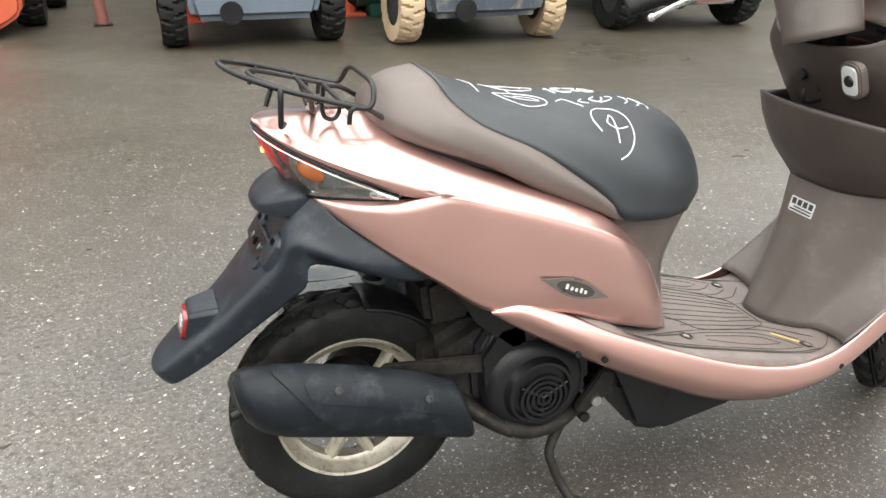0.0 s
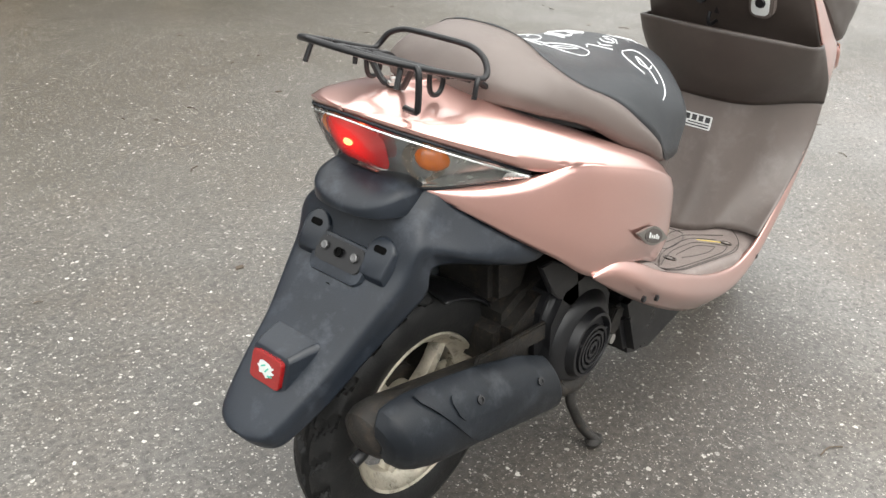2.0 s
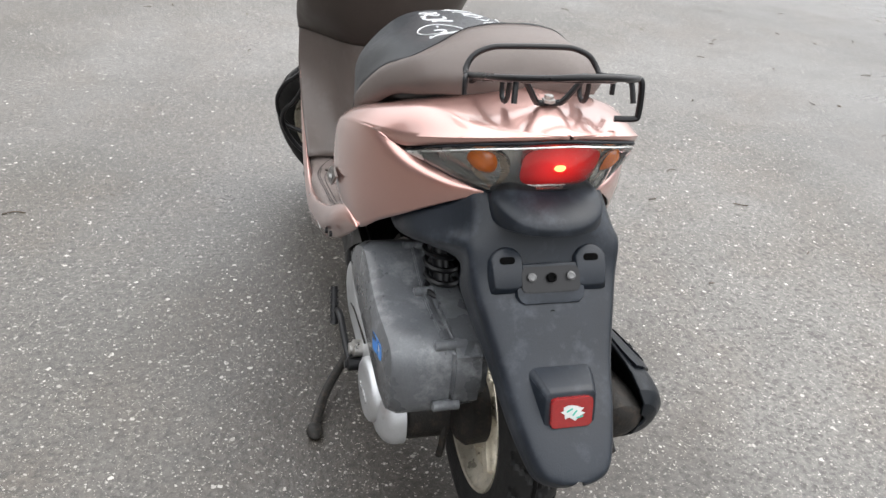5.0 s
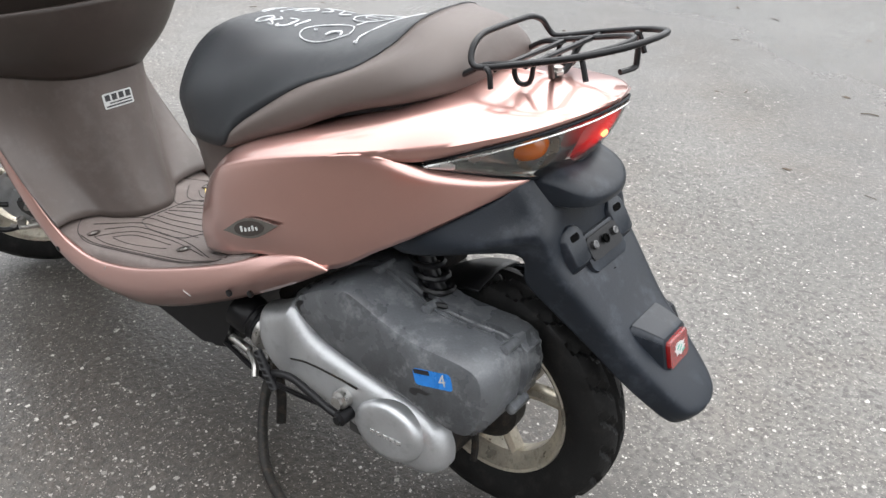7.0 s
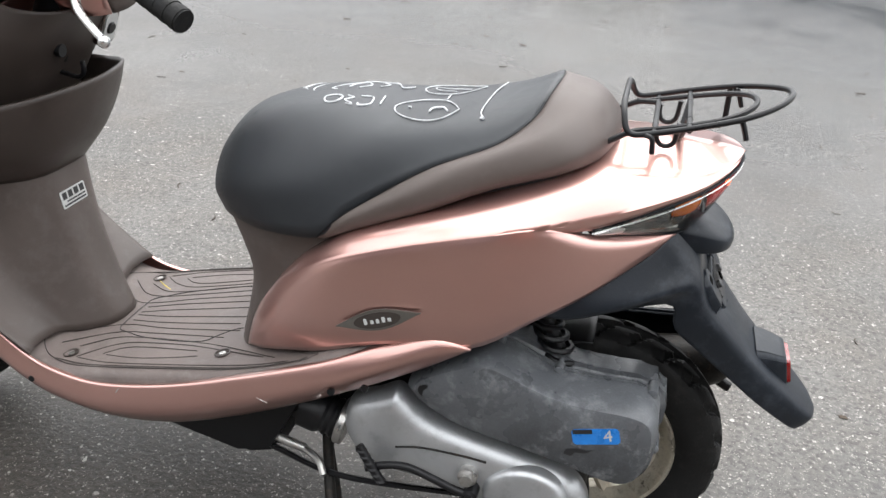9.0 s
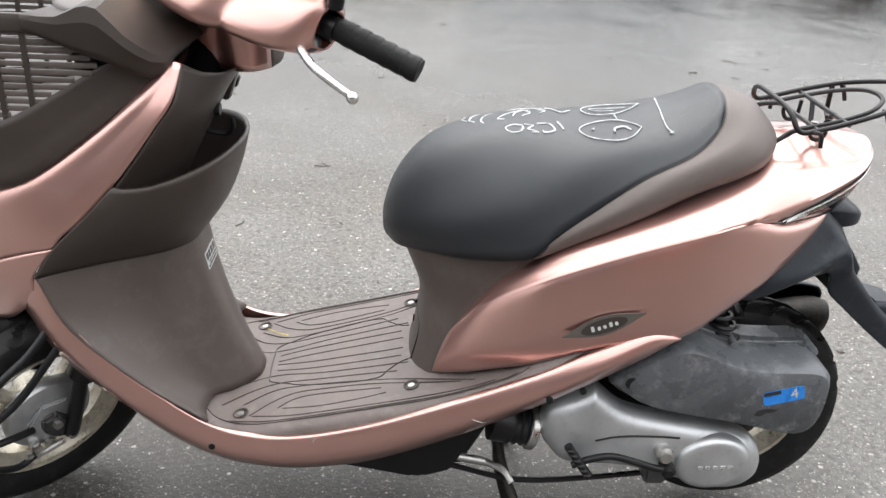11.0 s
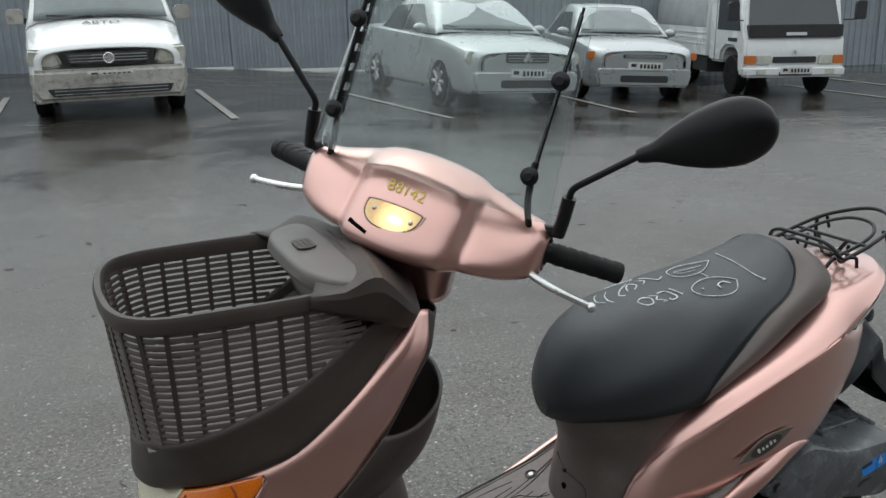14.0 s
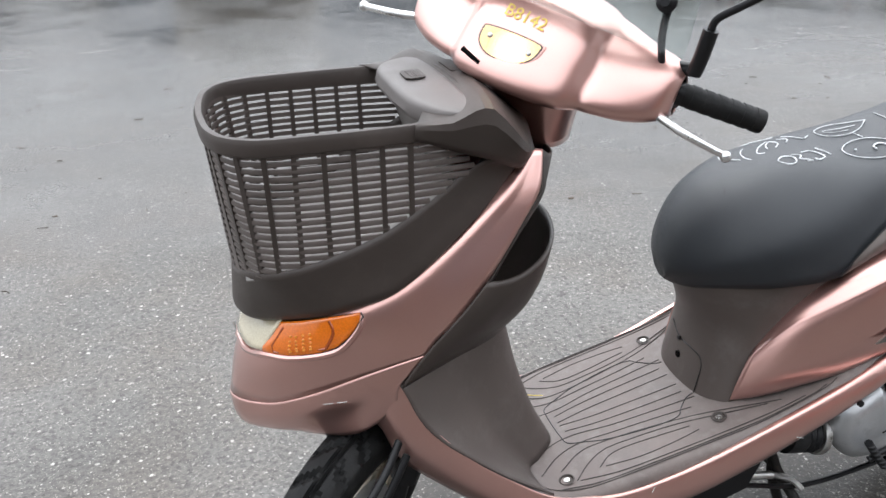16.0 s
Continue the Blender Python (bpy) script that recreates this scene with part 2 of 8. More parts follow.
def glass(name, tint=(1, 1, 1), rough=0.02, see=0.85, index=1.22):
    """A thin pane: mostly clear, with a glossy face."""
    m, n, l, b = node_mat(name)
    n.remove(b)
    tr = n.new("ShaderNodeBsdfTransparent")
    tr.inputs[0].default_value = (*tint, 1)
    gl = n.new("ShaderNodeBsdfGlossy")
    gl.inputs["Roughness"].default_value = rough
    fr = n.new("ShaderNodeFresnel")
    fr.inputs[0].default_value = index
    dust = n.new("ShaderNodeBsdfDiffuse")
    dust.inputs[0].default_value = (0.75, 0.77, 0.78, 1)
    tx = noise_at(n, l, 6.0, 5.0, 0.65)
    rp = ramp_of(n, l, tx.outputs["Fac"], [(0.35, ((1 - see) * 0.3,) * 3), (0.75, ((1 - see),) * 3)])
    m0 = n.new("ShaderNodeMixShader")
    l.new(rp.outputs[0], m0.inputs[0])
    l.new(tr.outputs[0], m0.inputs[1])
    l.new(dust.outputs[0], m0.inputs[2])
    m1 = n.new("ShaderNodeMixShader")
    l.new(fr.outputs[0], m1.inputs[0])
    l.new(m0.outputs[0], m1.inputs[1])
    l.new(gl.outputs[0], m1.inputs[2])
    l.new(m1.outputs[0], n["Material Output"].inputs[0])
    return m


def glow(name, colour, strength):
    m, n, l, b = node_mat(name)
    b.inputs["Base Color"].default_value = (colour[0] * 0.6, colour[1] * 0.5, colour[2] * 0.3, 1)
    b.inputs["Emission Color"].default_value = (*colour, 1)
    b.inputs["Emission Strength"].default_value = strength
    return m


def lens(name, colour, rough=0.12, through_it=0.25, lit=0.0, bulb=(-0.209, 0.004, 0.692), reach=0.055):
    """Coloured lamp plastic with a fine moulded grain; lit: the glow of the bulb behind it, which fades outwards."""
    m, n, l, b = node_mat(name)
    tx = noise_at(n, l, 420.0, 1.0, 0.4)
    r = ramp_of(n, l, tx.outputs["Fac"], [(0.35, tuple(c * 0.84 for c in colour)), (0.65, colour)])
    l.new(r.outputs[0], b.inputs["Base Color"])
    b.inputs["Roughness"].default_value = rough
    b.inputs["Coat Weight"].default_value = 1.0
    b.inputs["Coat Roughness"].default_value = 0.03
    b.inputs["Transmission Weight"].default_value = through_it
    if lit:
        b.inputs["Emission Color"].default_value = (*colour, 1)
        co = n.new("ShaderNodeTexCoord")
        far = n.new("ShaderNodeVectorMath")
        far.operation = "DISTANCE"
        far.inputs[1].default_value = bulb
        l.new(co.outputs["Object"], far.inputs[0])
        fade = n.new("ShaderNodeMapRange")
        fade.inputs["From Min"].default_value, fade.inputs["From Max"].default_value = 0.0, reach
        fade.inputs["To Min"].default_value, fade.inputs["To Max"].default_value = lit * 7, lit * 0.3
        fade.interpolation_type = "SMOOTHSTEP"
        l.new(far.outputs["Value"], fade.inputs["Value"])
        l.new(fade.outputs["Result"], b.inputs["Emission Strength"])
    return m


PINK = surface("rose_metallic_paint", (0.65, 0.376, 0.331), 0.32, 0.92, coat=1.0, coat_ior=1.6, wear=0.04, big=5, fine=900, bump=0.0, rough_var=0.03, flake=0.06)
BROWN = surface("taupe_plastic", (0.080, 0.064, 0.057), 0.47, wear=0.18, big=7, fine=700, bump=0.12, rough_var=0.1, stain=(0.15, 0.132, 0.124), stain_amount=0.35)
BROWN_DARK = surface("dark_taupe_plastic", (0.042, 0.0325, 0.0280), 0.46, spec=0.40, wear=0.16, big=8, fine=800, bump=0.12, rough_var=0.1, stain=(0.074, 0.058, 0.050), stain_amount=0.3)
MAT_BROWN = surface("floor_taupe_plastic", (0.145, 0.118, 0.108), 0.55, wear=0.2, big=14, fine=600, bump=0.25, rough_var=0.1, stain=(0.22, 0.195, 0.18), stain_amount=0.5)
BLACK_PL = surface("grey_black_plastic", (0.009, 0.011, 0.014), 0.42, spec=0.16, wear=0.35, big=9, fine=500, bump=0.12, rough_var=0.14, stain=(0.045, 0.05, 0.058), stain_amount=0.55)
GUARD = surface("weathered_mudguard_plastic", (0.010, 0.0132, 0.0185), 0.38, spec=0.30, wear=0.25, big=9, fine=500, bump=0.10, rough_var=0.10, stain=(0.050, 0.058, 0.072), stain_amount=0.55)
BLACK = surface("satin_black", (0.008, 0.008, 0.009), 0.36, spec=0.3, wear=0.2, big=12, fine=500, bump=0.1, rough_var=0.1)
RUBBER = surface("tyre_rubber", (0.010, 0.010, 0.010), 0.55, spec=0.2, wear=0.3, big=16, fine=260, bump=0.25, rough_var=0.15, stain=(0.05, 0.047, 0.043), stain_amount=0.3)
SEAT_BLACK = surface("black_vinyl", (0.017, 0.020, 0.024), 0.42, wear=0.12, big=6, fine=1400, bump=0.3, rough_var=0.08, stain=(0.035, 0.038, 0.042), stain_amount=0.3)
SEAT_BROWN = surface("taupe_vinyl", (0.098, 0.078, 0.070), 0.46, wear=0.14, big=6, fine=1400, bump=0.3, rough_var=0.08, stain=(0.13, 0.108, 0.098), stain_amount=0.4)
RIM_GOLD = surface("champagne_rim_paint", (0.47, 0.43, 0.35), 0.34, 0.55, wear=0.25, big=26, fine=300, bump=0.08, stain=(0.10, 0.082, 0.065), stain_amount=0.7)
ALLOY = surface("silver_engine_paint", (0.50, 0.51, 0.52), 0.42, 0.72, wear=0.12, big=14, fine=500, bump=0.08, stain=(0.2, 0.195, 0.19), stain_amount=0.35)
AIRBOX = surface("dusty_grey_plastic", (0.085, 0.090, 0.097), 0.30, wear=0.35, big=11, fine=350, bump=0.10, rough_var=0.14, stain=(0.30, 0.31, 0.32), stain_amount=0.55)
GRIME = surface("oily_engine_metal", (0.020, 0.0185, 0.017), 0.55, 0.3, spec=0.25, wear=0.4, big=30, fine=300, bump=0.4, stain=(0.09, 0.065, 0.045), stain_amount=0.5)
STEEL = surface("bare_steel", (0.5, 0.49, 0.47), 0.35, 0.9, wear=0.2, big=40, fine=400, bump=0.1, stain=(0.2, 0.12, 0.07), stain_amount=0.4)
CHROME = surface("polished_alloy", (0.72, 0.72, 0.71), 0.28, 0.85, wear=0.1, big=30, fine=400, bump=0.05)
HOUSING = surface("smoked_lamp_bowl", (0.48, 0.48, 0.46), 0.22, 0.75, coat=1.0, wear=0.2, big=26, fine=300, bump=0.0)
AMBER_BOWL = surface("amber_tinted_reflector", (0.42, 0.35, 0.28), 0.25, 0.8, wear=0.2, big=60, fine=300, bump=0.0)
LAMP_COVER = glass("clear_lamp_cover", (0.93, 0.94, 0.93), 0.03, 0.96)
VOID = surface("deep_black_hole", (0.002, 0.002, 0.002), 0.9, spec=0.05, wear=0.1, bump=0.0)
RED_LENS = lens("red_lamp_lens", (0.42, 0.006, 0.006), 0.06, 0.0, 0.26)
RED_GLOW = glow("lit_bulb_red", (1.0, 0.22, 0.08), 5.0)
AMBER = lens("amber_lamp_lens", (0.72, 0.160, 0.003), 0.12, 0.0)
CREAM_LENS = lens("clear_lamp_lens", (0.55, 0.49, 0.35), 0.08, 0.0)
SCREEN = glass("windscreen_acrylic", (0.93, 0.96, 0.95), 0.05, 0.90, 1.13)
REFLEX = lens("red_reflector", (0.22, 0.006, 0.006), 0.15, 0.0)
WHITE_MARK = surface("white_chalk_marker", (0.58, 0.59, 0.60), 0.7, wear=0.4, big=60, fine=300, bump=0.0)
YELLOW_MARK = surface("yellow_marker", (0.80, 0.62, 0.12), 0.7, wear=0.2, big=40, fine=300, bump=0.0)
LABEL_WHITE = surface("white_sticker", (0.5, 0.51, 0.5), 0.35, wear=0.1, big=40, fine=300, bump=0.0)
LABEL_BLACK = surface("black_print", (0.02, 0.02, 0.022), 0.4, wear=0.1, bump=0.0)
LABEL_BLUE = surface("blue_sticker", (0.02, 0.2, 0.62), 0.3, wear=0.15, big=60, bump=0.0)
EMBLEM_DARK = surface("dark_bronze_badge", (0.06, 0.05, 0.045), 0.3, 0.4, wear=0.1, bump=0.0)
EMBLEM_GREY = surface("brushed_badge_metal", (0.20, 0.19, 0.175), 0.3, 0.8, wear=0.15, bump=0.0)
DARK_STEEL = surface("dull_dark_steel", (0.12, 0.12, 0.12), 0.4, 0.8, wear=0.2, big=40, fine=400, bump=0.1)
BULB_WARM = glow("lit_bulb_warm", (1.0, 0.82, 0.50), 5.0)


# ---- ground: wet, worn asphalt ----
def asphalt():
    m, n, l, b = node_mat("wet_asphalt")
    co = n.new("ShaderNodeTexCoord")

    def tex(scale, detail, rough=0.6):
        t = n.new("ShaderNodeTexNoise")
        t.inputs["Scale"].default_value, t.inputs["Detail"].default_value, t.inputs["Roughness"].default_value = scale, detail, rough
        l.new(co.outputs["Object"], t.inputs["Vector"])
        return t

    def cells(scale):
        t = n.new("ShaderNodeTexVoronoi")
        t.inputs["Scale"].default_value = scale
        warp = n.new("ShaderNodeVectorMath")
        warp.operation = "MULTIPLY_ADD"
        warp.inputs[1].default_value = (0.012, 0.012, 0.012)
        l.new(fine.outputs["Color"], warp.inputs[0])
        l.new(co.outputs["Object"], warp.inputs[2])
        l.new(warp.outputs[0], t.inputs["Vector"])
        return t

    def mixed(fac, a, c, blend="MIX"):
        x = n.new("ShaderNodeMixRGB")
        x.blend_type = blend
        if isinstance(fac, float):
            x.inputs[0].default_value = fac
        else:
            l.new(fac, x.inputs[0])
        for i, s in ((1, a), (2, c)):
            if isinstance(s, tuple):
                x.inputs[i].default_value = (*s, 1)
            else:
                l.new(s, x.inputs[i])
        return x.outputs[0]

    def maths(op, a, c):
        x = n.new("ShaderNodeMath")
        x.operation = op
        for i, s in enumerate((a, c)):
            if isinstance(s, float):
                x.inputs[i].default_value = s
            else:
                l.new(s, x.inputs[i])
        return x.outputs[0]

    fine = tex(75.0, 4.0, 0.7)
    broad = tex(0.55, 5.0, 0.62)
    stain = tex(1.9, 6.0, 0.68)
    tone = ramp_of(n, l, broad.outputs["Fac"], [(0.34, (0.056, 0.052, 0.047)), (0.64, (0.122, 0.116, 0.108))])
    tint = ramp_of(n, l, stain.outputs["Fac"], [(0.45, (0.0, 0.0, 0.0)), (0.75, (1, 1, 1))])
    col = mixed(maths("MULTIPLY", tint.outputs[0], 0.5), tone.outputs[0], (0.085, 0.062, 0.043))
    # the side of the yard towards the fence lies wetter: darker and glossier
    wet = tex(0.42, 4.0, 0.6)
    place_of = n.new("ShaderNodeSeparateXYZ")
    l.new(co.outputs["Object"], place_of.inputs[0])
    reach = n.new("ShaderNodeMapRange")
    reach.inputs["From Min"].default_value, reach.inputs["From Max"].default_value = -0.8, -6.0
    l.new(maths("ADD", place_of.outputs["Y"], maths("MULTIPLY", maths("SUBTRACT", wet.outputs["Fac"], 0.5), 7.0)), reach.inputs["Value"])
    # forklift side: damp brown ground, the shade round the machines painted in too
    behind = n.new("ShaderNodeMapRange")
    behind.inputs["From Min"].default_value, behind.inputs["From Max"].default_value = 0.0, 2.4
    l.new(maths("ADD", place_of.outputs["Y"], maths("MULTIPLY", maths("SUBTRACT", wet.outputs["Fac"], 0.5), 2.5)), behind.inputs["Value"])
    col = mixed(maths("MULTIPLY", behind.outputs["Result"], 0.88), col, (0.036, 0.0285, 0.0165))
    # contact shade under and beside the scooter, painted in along with damp asphalt
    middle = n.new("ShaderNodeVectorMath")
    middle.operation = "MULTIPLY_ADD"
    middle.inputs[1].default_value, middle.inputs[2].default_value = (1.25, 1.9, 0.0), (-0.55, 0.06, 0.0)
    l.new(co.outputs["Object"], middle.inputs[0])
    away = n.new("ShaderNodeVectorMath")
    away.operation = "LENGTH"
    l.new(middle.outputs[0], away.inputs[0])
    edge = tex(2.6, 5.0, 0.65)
    damp_shade = n.new("ShaderNodeMapRange")
    damp_shade.inputs["From Min"].default_value, damp_shade.inputs["From Max"].default_value = 1.15, 0.70
    l.new(maths("ADD", away.outputs["Value"], maths("MULTIPLY", maths("SUBTRACT", edge.outputs["Fac"], 0.5), 1.1)), damp_shade.inputs["Value"])
    col = mixed(maths("MULTIPLY", damp_shade.outputs["Result"], 0.74), col, (0.030, 0.025, 0.020))
    grit = ramp_of(n, l, fine.outputs["Fac"], [(0.3, (0.16, 0.16, 0.16)), (0.72, (0.84, 0.84, 0.84))])
    col = mixed(0.85, col, grit.outputs[0], "OVERLAY")
    # light stone chips of three sizes, set in the binder
    height = fine.outputs["Fac"]
    for scale, share, shade in ((85.0, 0.970, (0.44, 0.42, 0.385)), (150.0, 0.91, (0.40, 0.38, 0.35)), (300.0, 0.82, (0.36, 0.335, 0.30))):
        c = cells(scale)
        pick = n.new("ShaderNodeSeparateColor")
        l.new(c.outputs["Color"], pick.inputs[0])
        on = maths("GREATER_THAN", pick.outputs[0], share)
        inside = maths("LESS_THAN", c.outputs["Distance"], 0.42)
        where = maths("MULTIPLY", on, inside)
        amount = maths("MULTIPLY", where, pick.outputs[1])
        col = mixed(amount, col, shade)
        height = maths("ADD", height, maths("MULTIPLY", where, 0.3))
    # dark pits
    pits = cells(95.0)
    pk = n.new("ShaderNodeSeparateColor")
    l.new(pits.outputs["Color"], pk.inputs[0])
    col = mixed(maths("MULTIPLY", maths("LESS_THAN", pk.outputs[2], 0.12), 0.6), col, (0.03, 0.027, 0.024))
    soak = maths("MULTIPLY", reach.outputs["Result"], 0.70)
    col = mixed(soak, col, (0.014, 0.012, 0.010))
    # shallow brown puddles in the dips of that wetter side
    dips = tex(0.85, 6.0, 0.62)
    pool = n.new("ShaderNodeMapRange")
    pool.inputs["From Min"].default_value, pool.inputs["From Max"].default_value = 0.43, 0.62
    l.new(dips.outputs["Fac"], pool.inputs["Value"])
    far_side = n.new("ShaderNodeMapRange")
    far_side.inputs["From Min"].default_value, far_side.inputs["From Max"].default_value = -2.2, -4.5
    l.new(place_of.outputs["Y"], far_side.inputs["Value"])
    puddle = maths("MULTIPLY", pool.outputs["Result"], far_side.outputs["Result"])
    col = mixed(maths("MULTIPLY", puddle, 0.65), col, (0.020, 0.0145, 0.009))
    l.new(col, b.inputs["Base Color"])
    film = ramp_of(n, l, maths("SUBTRACT", wet.outputs["Fac"], maths("MULTIPLY", reach.outputs["Result"], 0.22)), [(0.30, (0.14, 0.14, 0.14)), (0.62, (0.5, 0.5, 0.5))])
    rough = maths("ADD", film.outputs[0], maths("MULTIPLY", fine.outputs["Fac"], 0.16))
    rough = maths("SUBTRACT", rough, maths("MULTIPLY", maths("MULTIPLY", puddle, 0.6), rough))
    l.new(rough, b.inputs["Roughness"])
    b.inputs["Specular IOR Level"].default_value = 0.42
    bp = n.new("ShaderNodeBump")
    bp.inputs["Strength"].default_value, bp.inputs["Distance"].default_value = 0.55, 0.006
    l.new(maths("MULTIPLY", maths("SUBTRACT", 0.55, maths("MULTIPLY", reach.outputs["Result"], 0.28)), maths("SUBTRACT", 1.0, maths("MULTIPLY", puddle, 0.9))), bp.inputs["Strength"])
    l.new(height, bp.inputs["Height"])
    l.new(bp.outputs[0], b.inputs["Normal"])
    return m


ASPHALT = asphalt()


def lay_ground():
    bm = bmesh.new()
    rings = [0.0, 1.0, 2.0, 3.0, 3.5, 4, 4.5, 5, 5.5, 6, 6.5, 7, 7.5, 8, 8.5, 9, 10, 11, 12, 13, 14, 16, 18, 22, 30, 60, 150, 500, 2000]
    n, prev = 160, None
    for r in rings:
        if r == 0:
            ring = [bm.verts.new((0, 0, 0))]
        else:
            ring = [bm.verts.new((r * math.cos(2 * math.pi * k / n), r * math.sin(2 * math.pi * k / n), ground_z(r * math.cos(2 * math.pi * k / n), r * math.sin(2 * math.pi * k / n)))) for k in range(n)]
        if prev:
            for k in range(n):
                if len(prev) == 1:
                    bm.faces.new((prev[0], ring[k], ring[(k + 1) % n]))
                else:
                    bm.faces.new((prev[k], ring[k], ring[(k + 1) % n], prev[(k + 1) % n]))
        prev = ring
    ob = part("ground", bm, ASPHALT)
    return tagged(ob, "wet grey-brown asphalt yard with light stone chips", "asphalt", kind="structure")


lay_ground()


# twigs, needles and dead leaves washed over the yard
def litter():
    random.seed(11)
    bm = bmesh.new()
    for k in range(150):
        x, y = random.uniform(-3.2, 3.5), random.uniform(-4.5, 3.0)
        if abs(y) < 0.35 and -0.5 < x < 1.4:
            continue
        a, n = random.uniform(0, 6.28), random.uniform(0.012, 0.06)
        p = [(x, y, 0.002), (x + n * 0.5 * math.cos(a), y + n * 0.5 * math.sin(a), 0.003), (x + n * math.cos(a + 0.3), y + n * math.sin(a + 0.3), 0.002)]
        tube(p, random.uniform(0.0009, 0.0018), 5, 2, bm=bm)
    for k in range(60):
        x, y = random.uniform(-3.2, 3.5), random.uniform(-4.5, 3.0)
        if abs(y) < 0.35 and -0.5 < x < 1.4:
            continue
        r, a = random.uniform(0.004, 0.011), random.uniform(0, 6.28)
        out = [(x + r * (1 + 0.7 * (i % 2)) * math.cos(a + i * 0.785), y + 0.7 * r * (1 + 0.4 * (i % 2)) * math.sin(a + i * 0.785)) for i in range(8)]
        slab(out, 0.0008, 0.0022, "z", bm=bm)
    ob = part("litter", bm, surface("dead_leaf_litter", (0.07, 0.05, 0.033), 0.8, wear=0.5, big=6, fine=200, bump=0.0))
    return tagged(ob, "brown twigs and leaf scraps scattered on asphalt", "leaf litter", kind="stuff")


litter()


# ---- the scooter ----
scooter = thing("motor_scooter", "rose metallic motor scooter with taupe basket on its centre stand", "scooter")


def pair(name, rows, material, label="", thick=0.003, nu=5, nv=5, flip=False, parent=None):
    """The same panel on both sides."""
    out = []
    for side in (False, True):
        out.append(part(name, skin(rows, nu, nv, mirror=side, flip=flip), material, parent or scooter, label, thick=thick))
    return out


# rear side panels: from the floor seam up to the shoulder line
SIDE = [
    [(0.463, 0.115, 0.330), (0.458, 0.118, 0.356), (0.450, 0.120, 0.385), (0.444, 0.120, 0.402), (0.440, 0.120, 0.412)],
    [(0.420, 0.145, 0.350), (0.416, 0.157, 0.392), (0.409, 0.157, 0.430), (0.402, 0.154, 0.460), (0.396, 0.150, 0.478)],
    [(0.360, 0.172, 0.378), (0.358, 0.186, 0.422), (0.355, 0.186, 0.470), (0.352, 0.183, 0.503), (0.350, 0.178, 0.520)],
    [(0.304, 0.192, 0.403), (0.302, 0.205, 0.450), (0.299, 0.208, 0.505), (0.294, 0.207, 0.546), (0.290, 0.203, 0.562)],
    [(0.207, 0.206, 0.446), (0.205, 0.216, 0.490), (0.202, 0.217, 0.545), (0.198, 0.215, 0.588), (0.195, 0.211, 0.604)],
    [(0.092, 0.197, 0.460), (0.096, 0.210, 0.505), (0.095, 0.212, 0.565), (0.093, 0.211, 0.620), (0.092, 0.207, 0.637)],
    [(0.012, 0.180, 0.512), (0.016, 0.192, 0.548), (0.017, 0.195, 0.595), (0.018, 0.195, 0.640), (0.018, 0.192, 0.654)],
    [(-0.054, 0.155, 0.556), (-0.052, 0.164, 0.582), (-0.050, 0.167, 0.608), (-0.048, 0.166, 0.632), (-0.045, 0.152, 0.643)],
    [(-0.116, 0.115, 0.602), (-0.115, 0.120, 0.610), (-0.114, 0.122, 0.619), (-0.113, 0.121, 0.629), (-0.112, 0.108, 0.638)],
    [(-0.152, 0.078, 0.629), (-0.152, 0.079, 0.630), (-0.152, 0.080, 0.631), (-0.152, 0.079, 0.633), (-0.153, 0.075, 0.635)],
]
# upper cowl: from the shoulder line in under the seat, and over the tail
COWL = [
    [(0.440, 0.120, 0.412), (0, 0, 0), (0.432, 0.112, 0.420), (0.425, 0.100, 0.420)],
    [(0.396, 0.150, 0.478), (0, 0, 0), (0.382, 0.132, 0.503), (0.372, 0.110, 0.506)],
    [(0.350, 0.178, 0.520), (0, 0, 0), (0.334, 0.150, 0.551), (0.322, 0.120, 0.556)],
    [(0.290, 0.203, 0.562), (0, 0, 0), (0.280, 0.163, 0.592), (0.262, 0.115, 0.592)],
    [(0.195, 0.211, 0.604), (0, 0, 0), (0.190, 0.166, 0.630), (0.186, 0.115, 0.632)],
    [(0.092, 0.207, 0.637), (0, 0, 0), (0.092, 0.158, 0.668), (0.096, 0.105, 0.676)],
    [(0.018, 0.192, 0.654), (0, 0, 0), (0.022, 0.140, 0.695), (0.026, 0.070, 0.712)],
    [(-0.040, 0.169, 0.668), (0, 0, 0), (-0.037, 0.120, 0.718), (-0.036, 0.0, 0.739)],
    [(-0.115, 0.144, 0.695), (0, 0, 0), (-0.115, 0.090, 0.730), (-0.115, 0.0, 0.744)],
    [(-0.173, 0.111, 0.717), (0, 0, 0), (-0.175, 0.065, 0.735), (-0.176, 0.0, 0.743)],
    [(-0.208, 0.060, 0.731), (0, 0, 0), (-0.212, 0.035, 0.737), (-0.214, 0.0, 0.740)],
    [(-0.222, 0.004, 0.737), (0, 0, 0), (-0.2225, 0.002, 0.7375), (-0.223, 0.0, 0.738)],
]
# the shoulder rolls over evenly from the side to the top
for r in COWL:
    a, c = Vector(r[0]), Vector(r[2])
    lift = min(0.0055, 0.10 * (c - a).length)
    r[1] = tuple((a + c) / 2 + Vector((0, lift, lift)))
# the narrow face of the cowl above the tail lamp
LIP = [[r[0], (r[0][0] + (0.001 if i else 0.0), r[0][1] - 0.003, r[0][2] - (0.006, 0.015, 0.011, 0.0085, 0.0075, 0.0075)[i])] for i, r in enumerate(COWL[6:])]


